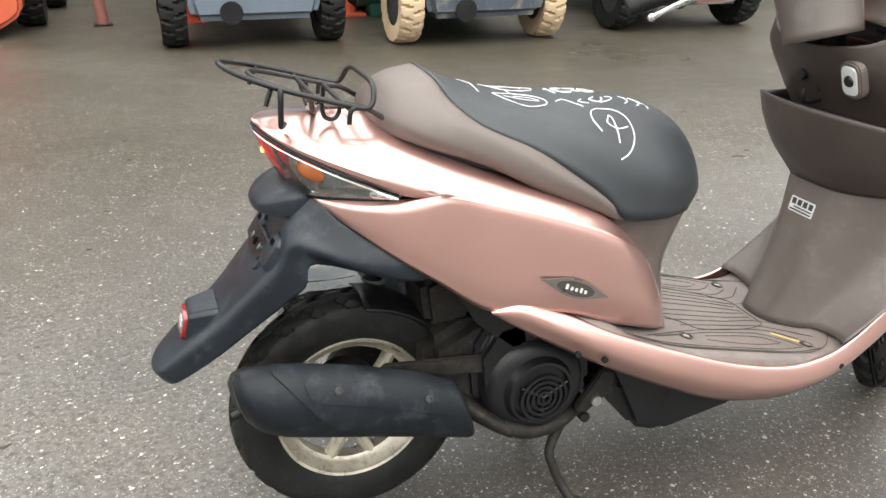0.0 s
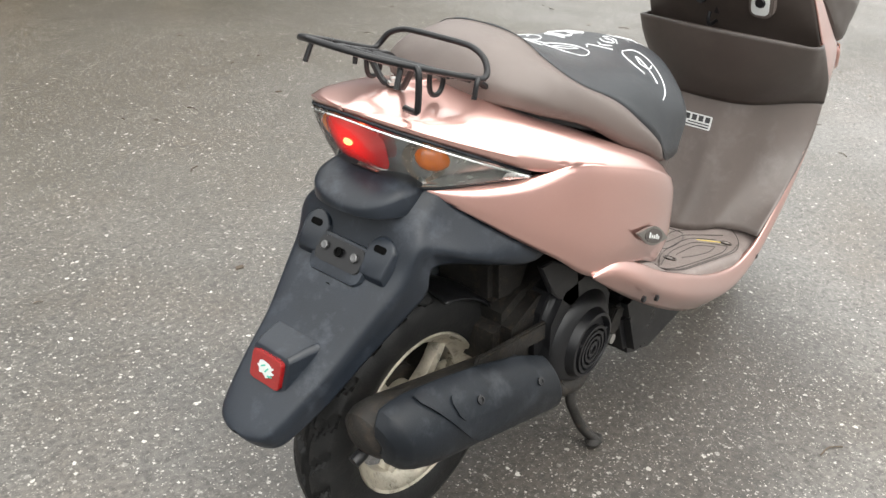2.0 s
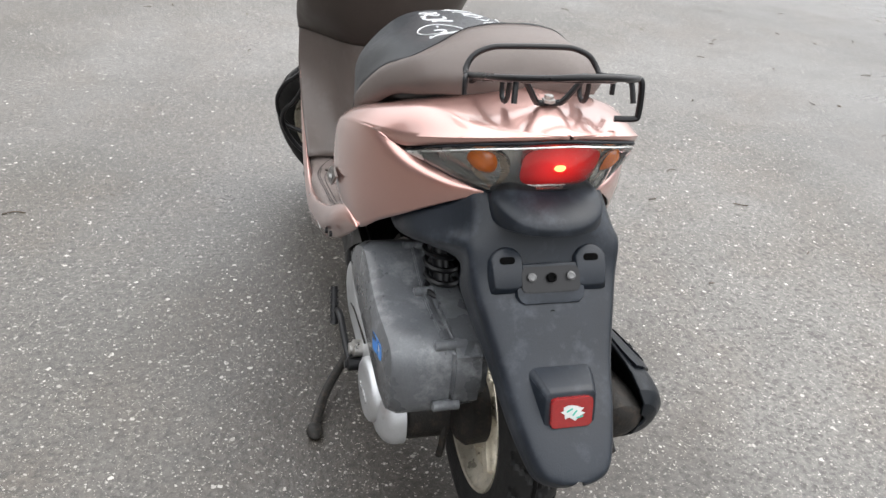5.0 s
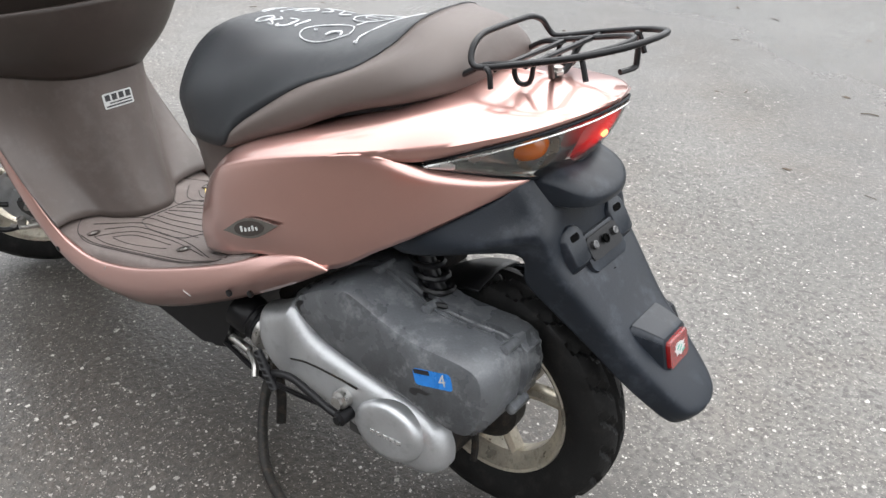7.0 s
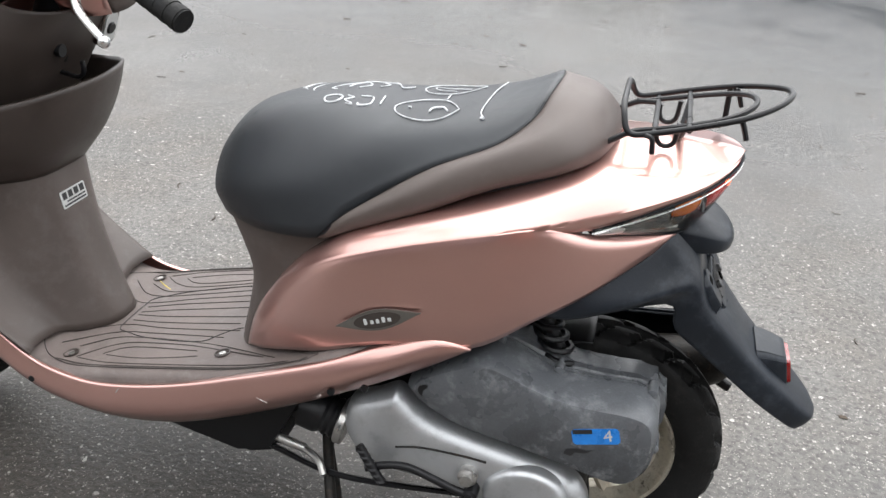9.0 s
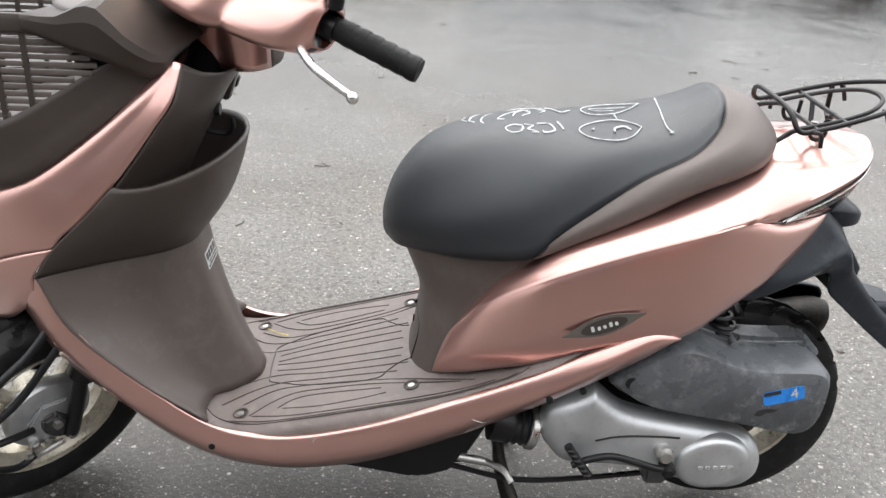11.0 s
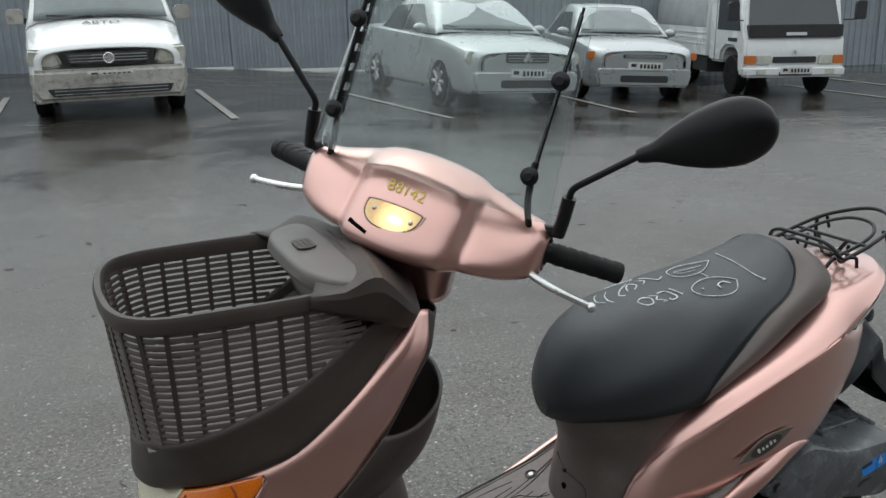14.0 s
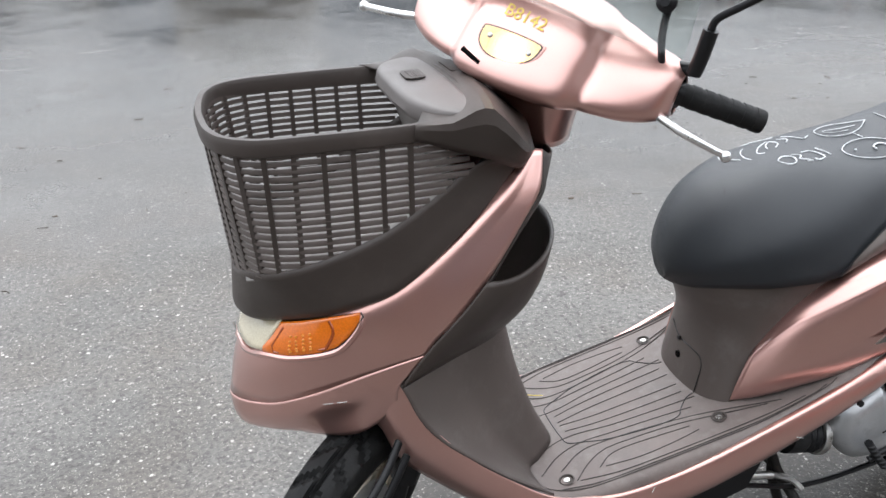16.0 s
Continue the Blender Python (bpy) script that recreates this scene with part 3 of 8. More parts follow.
def fair(bm, rounds):
    """Eases a sheet between its edges, so that it reflects without ripples."""
    inner = [v for v in bm.verts if not v.is_boundary]
    for _ in range(rounds):
        bmesh.ops.smooth_vert(bm, verts=inner, factor=0.5, use_axis_x=True, use_axis_y=True, use_axis_z=True)
    return bm


bm = None
for side in (False, True):
    bm = join(bm, fair(skin(SIDE, 5, 5, mirror=side), 5))
    bm = join(bm, fair(skin(COWL, 5, 5, mirror=side), 12))
    bm = join(bm, skin(LIP, 5, 2, mirror=side))
bmesh.ops.remove_doubles(bm, verts=bm.verts, dist=0.0012)
bmesh.ops.recalc_face_normals(bm, faces=bm.faces)
rear_cowl = part("rear_cowl", bm, PINK, scooter, "glossy rose metallic rear body panels", thick=0.003)
rear_cowl.data.set_sharp_from_angle(angle=radians(46))
side_panels = [rear_cowl, rear_cowl]

# tail lamp
LAMP_TOP = [(-0.040, 0.157, 0.648), (-0.115, 0.137, 0.680), (-0.171, 0.105, 0.705), (-0.206, 0.055, 0.720), (-0.219, 0.0, 0.727)]
LAMP_LOW = [(-0.043, 0.154, 0.644), (-0.103, 0.116, 0.640), (-0.153, 0.078, 0.637), (-0.174, 0.046, 0.644), (-0.182, 0.0, 0.649)]


def lamp_row(f, off=0.0):
    row = []
    for a, c in zip(LAMP_TOP, LAMP_LOW):
        p = Vector(a).lerp(Vector(c), f)
        out = Vector((p.x + 0.02, p.y * 1.0, 0))
        out = (out - Vector((0.06, 0, 0))).normalized()
        bow = math.sin(math.pi * f) * 0.0035
        row.append(tuple(p + out * (bow + off)))
    return [(x, -y, z) for x, y, z in row[:-1]] + row[::-1]


tail_lamp = part("tail_lamp", skin([lamp_row(f, o) for f, o in ((0, 0.0), (0.06, -0.010), (0.33, -0.013), (0.66, -0.013), (0.94, -0.010), (1, 0.0))], 3, 5), HOUSING, scooter,
                 "wide tail lamp cluster with a clear cover", thick=0.002)


def lamp_patch(u0, u1, f0, f1, off, bulge=0.0, power=3.0):
    """A patch with round ends on the lamp's face. u: 0 at one tip, 1 at the other."""
    rows = []
    for b in np.sin(np.linspace(-math.pi / 2, math.pi / 2, 17)):
        f = (f0 + f1) / 2 + (f1 - f0) / 2 * b
        reach = (1 - abs(b) ** power) ** (1 / power)
        row = []
        for a in np.linspace(-1, 1, 13):
            u = (u0 + u1) / 2 + (u1 - u0) / 2 * a * max(reach, 0.02)
            rise = bulge * (1 - abs(a) ** power) * (1 - abs(b) ** power)
            line = glide(lamp_row(f, off + rise), 12)
            k = u * (len(line) - 1)
            i = min(int(k), len(line) - 2)
            row.append(tuple(line[i].lerp(line[i + 1], k - i)))
        rows.append(row)
    return skin(rows, 1, 1)


part("stop_lens", lamp_patch(0.380, 0.620, 0.07, 0.88, 0.0005, 0.003, 4.0), RED_LENS, tail_lamp, "red stop lamp lens")
for u, d in ((0.270, -1), (0.730, 1)):
    part("signal_bowl", lamp_patch(u - 0.010 * d - 0.068, u - 0.010 * d + 0.068, 0.14, 0.95, -0.010, -0.005, 2.0), AMBER_BOWL, tail_lamp, "amber-tinted signal reflector bowl")
    part("turn_signal_lens", lamp_patch(u + 0.014 * d - 0.050, u + 0.014 * d + 0.050, 0.14, 0.68, -0.012, 0.011, 2.2), AMBER, tail_lamp, "amber turn signal bulb cover")
part("bulb", ball((-0.2095, 0.004, 0.690), 0.0030, 0.008, 0.0048, 10), RED_GLOW, tail_lamp, "lit tail lamp bulb")
for u in (0.035, 0.965):
    part("lamp_tip", lamp_patch(u - 0.032, u + 0.032, 0.15, 0.85, 0.0052, 0.001, 3.0), CHROME, tail_lamp, "pale corner of the lamp cover")
part("cover_edge", tube([(x - 0.004, y, z - 0.003) for x, y, z in [(x, -y, z) for x, y, z in LAMP_TOP[:-1]] + LAMP_TOP[::-1]], 0.0013, 6, 5), CHROME, tail_lamp, "bright edge of the lamp cover")
lamp_glass = part("lamp_cover", skin([lamp_row(f, 0.0045) for f in (0, 0.33, 0.66, 1)], 4, 5), LAMP_COVER, tail_lamp, "clear plastic lamp cover")
lamp_glass.visible_shadow = False
part("lamp_trim", tube([(x - 0.003, y, z + 0.003) for x, y, z in [(x, -y, z) for x, y, z in LAMP_TOP[:-1]] + LAMP_TOP[::-1]], 0.0022, 6, 5),
     BLACK_PL, tail_lamp, "dark lamp edge trim")
part("lamp_trim", tube([(x - 0.002, y, z - 0.001) for x, y, z in [(x, -y, z) for x, y, z in LAMP_LOW[:-1]] + LAMP_LOW[::-1]], 0.0020, 6, 5),
     BLACK_PL, tail_lamp, "dark lamp edge trim")

# seat
SEAT_TOP = [
    [(0.036, 0, 0.804), (0.039, 0.03, 0.803), (0.044, 0.065, 0.793), (0.058, 0.100, 0.767)],
    [(0.095, 0, 0.777), (0.096, 0.05, 0.774), (0.098, 0.10, 0.758), (0.100, 0.131, 0.733)],
    [(0.180, 0, 0.7505), (0.180, 0.06, 0.7475), (0.180, 0.115, 0.734), (0.176, 0.151, 0.697)],
    [(0.250, 0, 0.7405), (0.250, 0.07, 0.7375), (0.248, 0.132, 0.714), (0.240, 0.164, 0.653)],
    [(0.300, 0, 0.7365), (0.300, 0.075, 0.7320), (0.298, 0.143, 0.692), (0.294, 0.172, 0.611)],
    [(0.345, 0, 0.7340), (0.345, 0.08, 0.7255), (0.342, 0.152, 0.664), (0.328, 0.171, 0.572)],
    [(0.420, 0, 0.7230), (0.420, 0.08, 0.7085), (0.420, 0.148, 0.636), (0.415, 0.151, 0.557)],
    [(0.490, 0, 0.694), (0.489, 0.07, 0.672), (0.487, 0.117, 0.605), (0.483, 0.108, 0.546)],
    [(0.536, 0, 0.636), (0.535, 0.045, 0.622), (0.533, 0.072, 0.574), (0.525, 0.060, 0.533)],
    [(0.555, 0, 0.572), (0.554, 0.018, 0.568), (0.552, 0.026, 0.550), (0.541, 0.022, 0.527)],
    [(0.549, 0, 0.530), (0.549, 0.006, 0.530), (0.548, 0.010, 0.529), (0.541, 0.010, 0.525)],
]
seat = part("seat", skin([both(r) for r in SEAT_TOP], 5, 5, flip=True), SEAT_BLACK, scooter, "black vinyl saddle top with white marker scribbles", thick=0.01)
SEAT_SIDE = [
    [(-0.052, 0.0, 0.722), (-0.053, 0.0, 0.752), (-0.020, 0.0, 0.789), (0.036, 0.0, 0.803)],
    [(-0.045, 0.06, 0.723), (-0.045, 0.065, 0.752), (-0.010, 0.058, 0.785), (0.043, 0.062, 0.794)],
    [(-0.025, 0.105, 0.720), (-0.020, 0.113, 0.745), (0.014, 0.107, 0.769), (0.058, 0.100, 0.767)],
    [(0.012, 0.130, 0.707), (0.016, 0.141, 0.726), (0.052, 0.140, 0.746), (0.100, 0.131, 0.733)],
    [(0.094, 0.150, 0.679), (0.098, 0.161, 0.692), (0.132, 0.162, 0.705), (0.176, 0.151, 0.697)],
    [(0.184, 0.160, 0.632), (0.187, 0.172, 0.643), (0.208, 0.175, 0.657), (0.240, 0.164, 0.653)],
    [(0.264, 0.163, 0.595), (0.267, 0.173, 0.602), (0.277, 0.177, 0.612), (0.294, 0.172, 0.611)],
    [(0.318, 0.165, 0.570), (0.319, 0.168, 0.571), (0.322, 0.170, 0.572), (0.328, 0.171, 0.572)],
]
rows = [[(x, -y, z) for x, y, z in r] for r in SEAT_SIDE[:0:-1]] + SEAT_SIDE
part("seat_skirt", skin(rows, 5, 5), SEAT_BROWN, seat, "taupe vinyl seat side panel", thick=0.01)
low = [(x, y, z + 0.004) for x, y, z in [r[0] for r in SEAT_SIDE]] + [(x, y, z + 0.004) for x, y, z in [r[-1] for r in SEAT_TOP[6:-1]]]
part("seat_base", slab([(x * 0.985 + 0.004, y * 0.96) for x, y, z in low] + [(x * 0.985 + 0.004, -y * 0.96) for x, y, z in low[:0:-1]], 0.0, 0.01, "z"),
     BLACK, seat, "black seat pan", m=Matrix(((1, 0, 0, 0), (0, 1, 0, 0), (-0.335, 0, 1, 0.705), (0, 0, 0, 1))))
part("under_seat_box", slab([(x * 0.86 + 0.012, y * 0.80) for x, y, z in low] + [(x * 0.86 + 0.012, -y * 0.80) for x, y, z in low[:0:-1]], -0.12, 0.004, "z"),
     BLACK, seat, "black luggage box under the seat", m=Matrix(((1, 0, 0, 0), (0, 1, 0, 0), (-0.335, 0, 1, 0.705), (0, 0, 0, 1))))
seam = [r[-1] for r in SEAT_SIDE]
part("seat_seam", tube([(x, -y, z) for x, y, z in seam[:0:-1]] + [(x, y, z) for x, y, z in seam], 0.0011, 5, 5), BLACK, seat, "stitched seam")

# column under the seat
COLUMN = [
    [(0.532, 0, 0.550), (0.505, 0.09, 0.555), (0.420, 0.140, 0.560), (0.335, 0.150, 0.568), (0.270, 0.152, 0.572)],
    [(0.510, 0, 0.500), (0.490, 0.075, 0.500), (0.438, 0.122, 0.500), (0.385, 0.132, 0.500), (0.320, 0.150, 0.500)],
    [(0.488, 0, 0.440), (0.477, 0.062, 0.440), (0.450, 0.103, 0.436), (0.424, 0.118, 0.432), (0.360, 0.140, 0.432)],
    [(0.491, 0, 0.370), (0.485, 0.060, 0.370), (0.466, 0.100, 0.368), (0.448, 0.116, 0.366), (0.390, 0.136, 0.366)],
    [(0.503, 0, 0.300), (0.498, 0.062, 0.300), (0.480, 0.102, 0.300), (0.458, 0.116, 0.310), (0.400, 0.134, 0.315)],
]
column = part("seat_column", skin([both(r) for r in COLUMN], 5, 5, flip=True), BROWN, scooter, "taupe plastic column below the seat", thick=0.003)

# footboard
FLOOR = [(0.215, 0.442, 0.204), (0.285, 0.412, 0.208), (0.36, 0.366, 0.207), (0.43, 0.337, 0.205), (0.496, 0.317, 0.201), (0.60, 0.291, 0.197),
         (0.70, 0.267, 0.195), (0.78, 0.250, 0.191), (0.835, 0.256, 0.189), (0.88, 0.285, 0.187)]


FLOOR_LINE = glide([(x, 0, z) for x, z, w in FLOOR], 12)


def floor_z(x):
    return float(np.interp(x, [p.x for p in FLOOR_LINE], [p.z for p in FLOOR_LINE]))


rows = []
for x, z, w in FLOOR:
    rows.append(both([(x, 0, z), (x, w * 0.5, z), (x, w - 0.03, z), (x, w - 0.012, z - 0.002), (x, w - 0.003, z - 0.010), (x, w, z - 0.024)]))
footboard = part("footboard", skin(rows, 5, 3), MAT_BROWN, scooter, "taupe ribbed plastic footboard", thick=-0.004)
for x, y in ((0.496, 0.139), (0.496, -0.139), (0.774, 0.141), (0.774, -0.141)):
    z = floor_z(x)
    tilt = Matrix.Translation((x, y, z + 0.0004)) @ Euler((0, radians(13.7), 0)).to_matrix().to_4x4()
    part("bolt_cup", turned([(0.012, 0.0), (0.0135, 0.002), (0.0115, 0.0025), (0.009, -0.0005), (0.0, -0.0005)], 20, axis="z"), BROWN_DARK, footboard, "recessed bolt seat", m=tilt)
    part("floor_bolt", turned([(0.0055, -0.0005), (0.0055, 0.0016), (0.003, 0.0020), (0.0, 0.0016)], 12, axis="z"), STEEL, footboard, "small steel bolt", m=tilt)

# leg shield, inner side
SHIELD = [
    [(0.757, 0, 0.252), (0.765, 0.035, 0.252), (0.800, 0.070, 0.250), (0.826, 0.098, 0.256), (0.830, 0.150, 0.263), (0.818, 0.189, 0.267)],
    [(0.800, 0, 0.335), (0.804, 0.042, 0.335), (0.842, 0.080, 0.335), (0.884, 0.112, 0.335), (0.907, 0.158, 0.335), (0.914, 0.1905, 0.334)],
    [(0.834, 0, 0.435), (0.838, 0.046, 0.435), (0.872, 0.088, 0.435), (0.935, 0.124, 0.435), (0.984, 0.164, 0.430), (1.013, 0.189, 0.426)],
    [(0.860, 0, 0.545), (0.863, 0.053, 0.545), (0.892, 0.096, 0.545), (0.968, 0.136, 0.538), (1.035, 0.172, 0.528), (1.058, 0.183, 0.516)],
]
shield = part("leg_shield", skin([both(r) for r in SHIELD], 6, 5), BROWN, scooter, "taupe plastic leg shield with a raised spine", thick=0.004)
POCKET = [
    [(0.852, 0, 0.530), (0.858, 0.060, 0.530), (0.895, 0.102, 0.528), (0.968, 0.142, 0.526), (1.032, 0.174, 0.520), (1.057, 0.184, 0.515)],
    [(0.812, 0, 0.585), (0.822, 0.070, 0.584), (0.860, 0.128, 0.580), (0.935, 0.170, 0.575), (0.990, 0.187, 0.570), (1.021, 0.192, 0.567)],
    [(0.790, 0, 0.640), (0.805, 0.085, 0.638), (0.842, 0.148, 0.632), (0.900, 0.183, 0.625), (0.945, 0.192, 0.622), (0.967, 0.1935, 0.622)],
    [(0.778, 0, 0.690), (0.796, 0.092, 0.686), (0.832, 0.155, 0.678), (0.875, 0.186, 0.668), (0.908, 0.193, 0.664), (0.928, 0.1905, 0.664)],
]
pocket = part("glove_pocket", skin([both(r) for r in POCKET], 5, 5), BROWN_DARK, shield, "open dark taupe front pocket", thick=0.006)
BACK = [
    [(0.900, 0, 0.560), (0.915, 0.080, 0.560), (0.945, 0.150, 0.565), (1.000, 0.188, 0.580)],
    [(0.856, 0, 0.660), (0.866, 0.085, 0.660), (0.910, 0.160, 0.662), (0.930, 0.189, 0.660)],
    [(0.812, 0, 0.750), (0.818, 0.080, 0.750), (0.840, 0.142, 0.752), (0.866, 0.177, 0.752)],
    [(0.794, 0, 0.780), (0.800, 0.072, 0.782), (0.824, 0.132, 0.784), (0.845, 0.168, 0.785)],
    [(0.784, 0, 0.802), (0.790, 0.065, 0.804), (0.814, 0.115, 0.814), (0.838, 0.146, 0.832)],
]
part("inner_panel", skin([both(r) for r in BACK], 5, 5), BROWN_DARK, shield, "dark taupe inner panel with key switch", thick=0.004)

# front cover
FRONT = [
    [(0.834, 0.147, 0.832), (0.842, 0.147, 0.833), (0.852, 0.141, 0.828), (0.88, 0.10, 0.80), (0.89, 0.05, 0.80), (0.90, 0, 0.80)],
    [(0.845, 0.169, 0.785), (0.870, 0.166, 0.785), (0.896, 0.160, 0.782), (0.93, 0.11, 0.76), (0.945, 0.06, 0.75), (0.955, 0, 0.75)],
    [(0.869, 0.178, 0.748), (0.906, 0.174, 0.745), (0.945, 0.167, 0.738), (0.98, 0.12, 0.72), (1.00, 0.07, 0.70), (1.02, 0, 0.70)],
    [(0.919, 0.188, 0.677), (0.977, 0.183, 0.675), (1.035, 0.174, 0.668), (1.10, 0.135, 0.655), (1.15, 0.08, 0.645), (1.18, 0, 0.64)],
    [(0.973, 0.193, 0.614), (1.038, 0.1855, 0.621), (1.105, 0.170, 0.626), (1.172, 0.134, 0.612), (1.195, 0.085, 0.602), (1.212, 0, 0.600)],
    [(1.003, 0.193, 0.588), (1.055, 0.187, 0.588), (1.115, 0.170, 0.578), (1.182, 0.140, 0.556), (1.240, 0.086, 0.540), (1.268, 0, 0.530)],
    [(1.020, 0.192, 0.566), (1.062, 0.184, 0.553), (1.112, 0.168, 0.532), (1.178, 0.133, 0.495), (1.240, 0.080, 0.460), (1.290, 0, 0.443)],
]
front_cover = part("front_cover", skin([both(r[::-1]) for r in FRONT], 5, 5, flip=True), PINK, scooter, "rose metallic front cover", thick=-0.003)
NOSE = [
    [(1.0205, 0.192, 0.565), (1.0625, 0.184, 0.552), (1.1125, 0.168, 0.531), (1.1785, 0.133, 0.494), (1.2405, 0.080, 0.459), (1.2905, 0, 0.442)],
    [(1.040, 0.188, 0.540), (1.078, 0.178, 0.518), (1.122, 0.160, 0.495), (1.186, 0.124, 0.460), (1.245, 0.072, 0.430), (1.289, 0, 0.414)],
    [(1.058, 0.183, 0.514), (1.090, 0.168, 0.480), (1.125, 0.146, 0.458), (1.182, 0.108, 0.425), (1.236, 0.062, 0.402), (1.279, 0, 0.390)],
    [(1.060, 0.177, 0.482), (1.090, 0.160, 0.444), (1.122, 0.142, 0.420), (1.170, 0.100, 0.403), (1.218, 0.052, 0.394), (1.258, 0, 0.386)],
]
nose = part("nose_cover", skin([both(r[::-1]) for r in NOSE], 5, 5, flip=True), PINK, scooter, "rose metallic lower nose", thick=-0.003)

# side skirts below the footboard
SKIRT = [
    [(1.085, 0.1725, 0.517), (1.090, 0.168, 0.498), (1.106, 0.151, 0.466), (1.110, 0.135, 0.434)],
    [(1.056, 0.181, 0.520), (1.060, 0.1825, 0.513), (1.084, 0.169, 0.477), (1.086, 0.155, 0.434)],
    [(1.029, 0.184, 0.456), (1.032, 0.187, 0.455), (1.046, 0.180, 0.408), (1.050, 0.150, 0.357)],
    [(0.954, 0.187, 0.369), (0.956, 0.191, 0.367), (0.966, 0.188, 0.326), (0.958, 0.157, 0.275)],
    [(0.890, 0.187, 0.314), (0.892, 0.191, 0.312), (0.892, 0.193, 0.268), (0.882, 0.165, 0.220)],
    [(0.823, 0.187, 0.268), (0.824, 0.193, 0.266), (0.822, 0.197, 0.226), (0.812, 0.172, 0.188)],
    [(0.763, 0.187, 0.251), (0.763, 0.1965, 0.248), (0.756, 0.201, 0.209), (0.747, 0.176, 0.175)],
    [(0.682, 0.191, 0.251), (0.682, 0.201, 0.248), (0.676, 0.206, 0.209), (0.667, 0.181, 0.176)],
    [(0.564, 0.195, 0.281), (0.564, 0.206, 0.278), (0.560, 0.211, 0.236), (0.556, 0.185, 0.199)],
    [(0.432, 0.199, 0.334), (0.432, 0.211, 0.331), (0.430, 0.217, 0.292), (0.430, 0.192, 0.254)],
    [(0.304, 0.202, 0.392), (0.304, 0.214, 0.389), (0.300, 0.221, 0.358), (0.310, 0.197, 0.318)],
    [(0.210, 0.200, 0.444), (0.208, 0.211, 0.440), (0.204, 0.222, 0.416), (0.222, 0.199, 0.370)],
    [(0.140, 0.200, 0.470), (0.138, 0.208, 0.467), (0.138, 0.213, 0.450), (0.152, 0.200, 0.415)],
    [(0.090, 0.194, 0.463), (0.089, 0.199, 0.462), (0.089, 0.200, 0.459), (0.092, 0.197, 0.456)],
]
skirts = pair("side_skirt", SKIRT, PINK, "rose metallic lower side skirt", thick=0.003)
for s in (1, -1):
    for x, y, z in ((0.283, 0.219, 0.353), (0.233, 0.219, 0.372), (0.811, 0.1975, 0.228)):
        part("screw_hole", turned([(0.0055, -0.002), (0.0055, 0.0028), (0.004, 0.0032), (0, 0.0030)], 14), BLACK, skirts[0 if s > 0 else 1],
             "small dark screw hole", m=Matrix.Translation((x, (y - 0.0005) * s, z)) @ Matrix.Diagonal((1, s, 1, 1)))

# scuffs
for a, c in (((1.1640, 0.1437, 0.4798), (1.1500, 0.1504, 0.4831)), ((1.1445, 0.1529, 0.4846), (1.1312, 0.1584, 0.4873))):
    part("scuff", tube([a, c], 0.0007, 5, 1), LABEL_WHITE, nose, "pale scuff on the paint")
part("scuff", tube([(0.651, 0.2052, 0.2459), (0.646, 0.2035, 0.254)], 0.0006, 5, 1), LABEL_WHITE, skirts[0], "pale scuff on the paint")
part("scuff", tube([(0.400, 0.2190, 0.3113), (0.384, 0.2165, 0.304)], 0.0006, 5, 1), LABEL_WHITE, skirts[0], "pale scuff on the paint")

# rear mudguard
FENDER = [
    [(-0.150, 0, 0.655), (-0.147, 0.045, 0.653), (-0.138, 0.080, 0.636), (-0.125, 0.098, 0.612), (-0.080, 0.126, 0.580), (-0.030, 0.150, 0.552), (0.020, 0.160, 0.520)],
    [(-0.184, 0, 0.622), (-0.182, 0.048, 0.619), (-0.172, 0.086, 0.602), (-0.158, 0.101, 0.584), (-0.120, 0.128, 0.556), (-0.080, 0.146, 0.536), (-0.030, 0.154, 0.514)],
]
for x, z, w, deep in ((-0.196, 0.580, 0.103, 0.042), (-0.214, 0.540, 0.098, 0.040), (-0.246, 0.504, 0.088, 0.034), (-0.2925, 0.4555, 0.0735, 0.026), (-0.3375, 0.4175, 0.064, 0.024),
                      (-0.374, 0.387, 0.0535, 0.020), (-0.396, 0.367, 0.043, 0.015), (-0.4035, 0.359, 0.027, 0.009), (-0.4055, 0.3565, 0.010, 0.006)):
    k = len(FENDER)
    # a flat back with a tight fold into a short skirt
    FENDER.append([(x, 0, z), (x + 0.0005, w * 0.55, z - 0.0010), (x + 0.002, w * 0.88, z - 0.0030), (x + 0.005, w * 0.98, z - 0.0065),
                   (x + 0.010, w + 0.001, z - 0.013), (x + 0.010 + deep * 0.35, w + 0.002, z - 0.013 - deep * 0.28), (x + 0.010 + deep * 0.72, w + 0.003, z - 0.013 - deep * 0.62)])
fender = part("rear_mudguard", skin([both(r) for r in FENDER], 5, 4, flip=True), GUARD, scooter, "weathered dark grey plastic rear mudguard", thick=0.004)
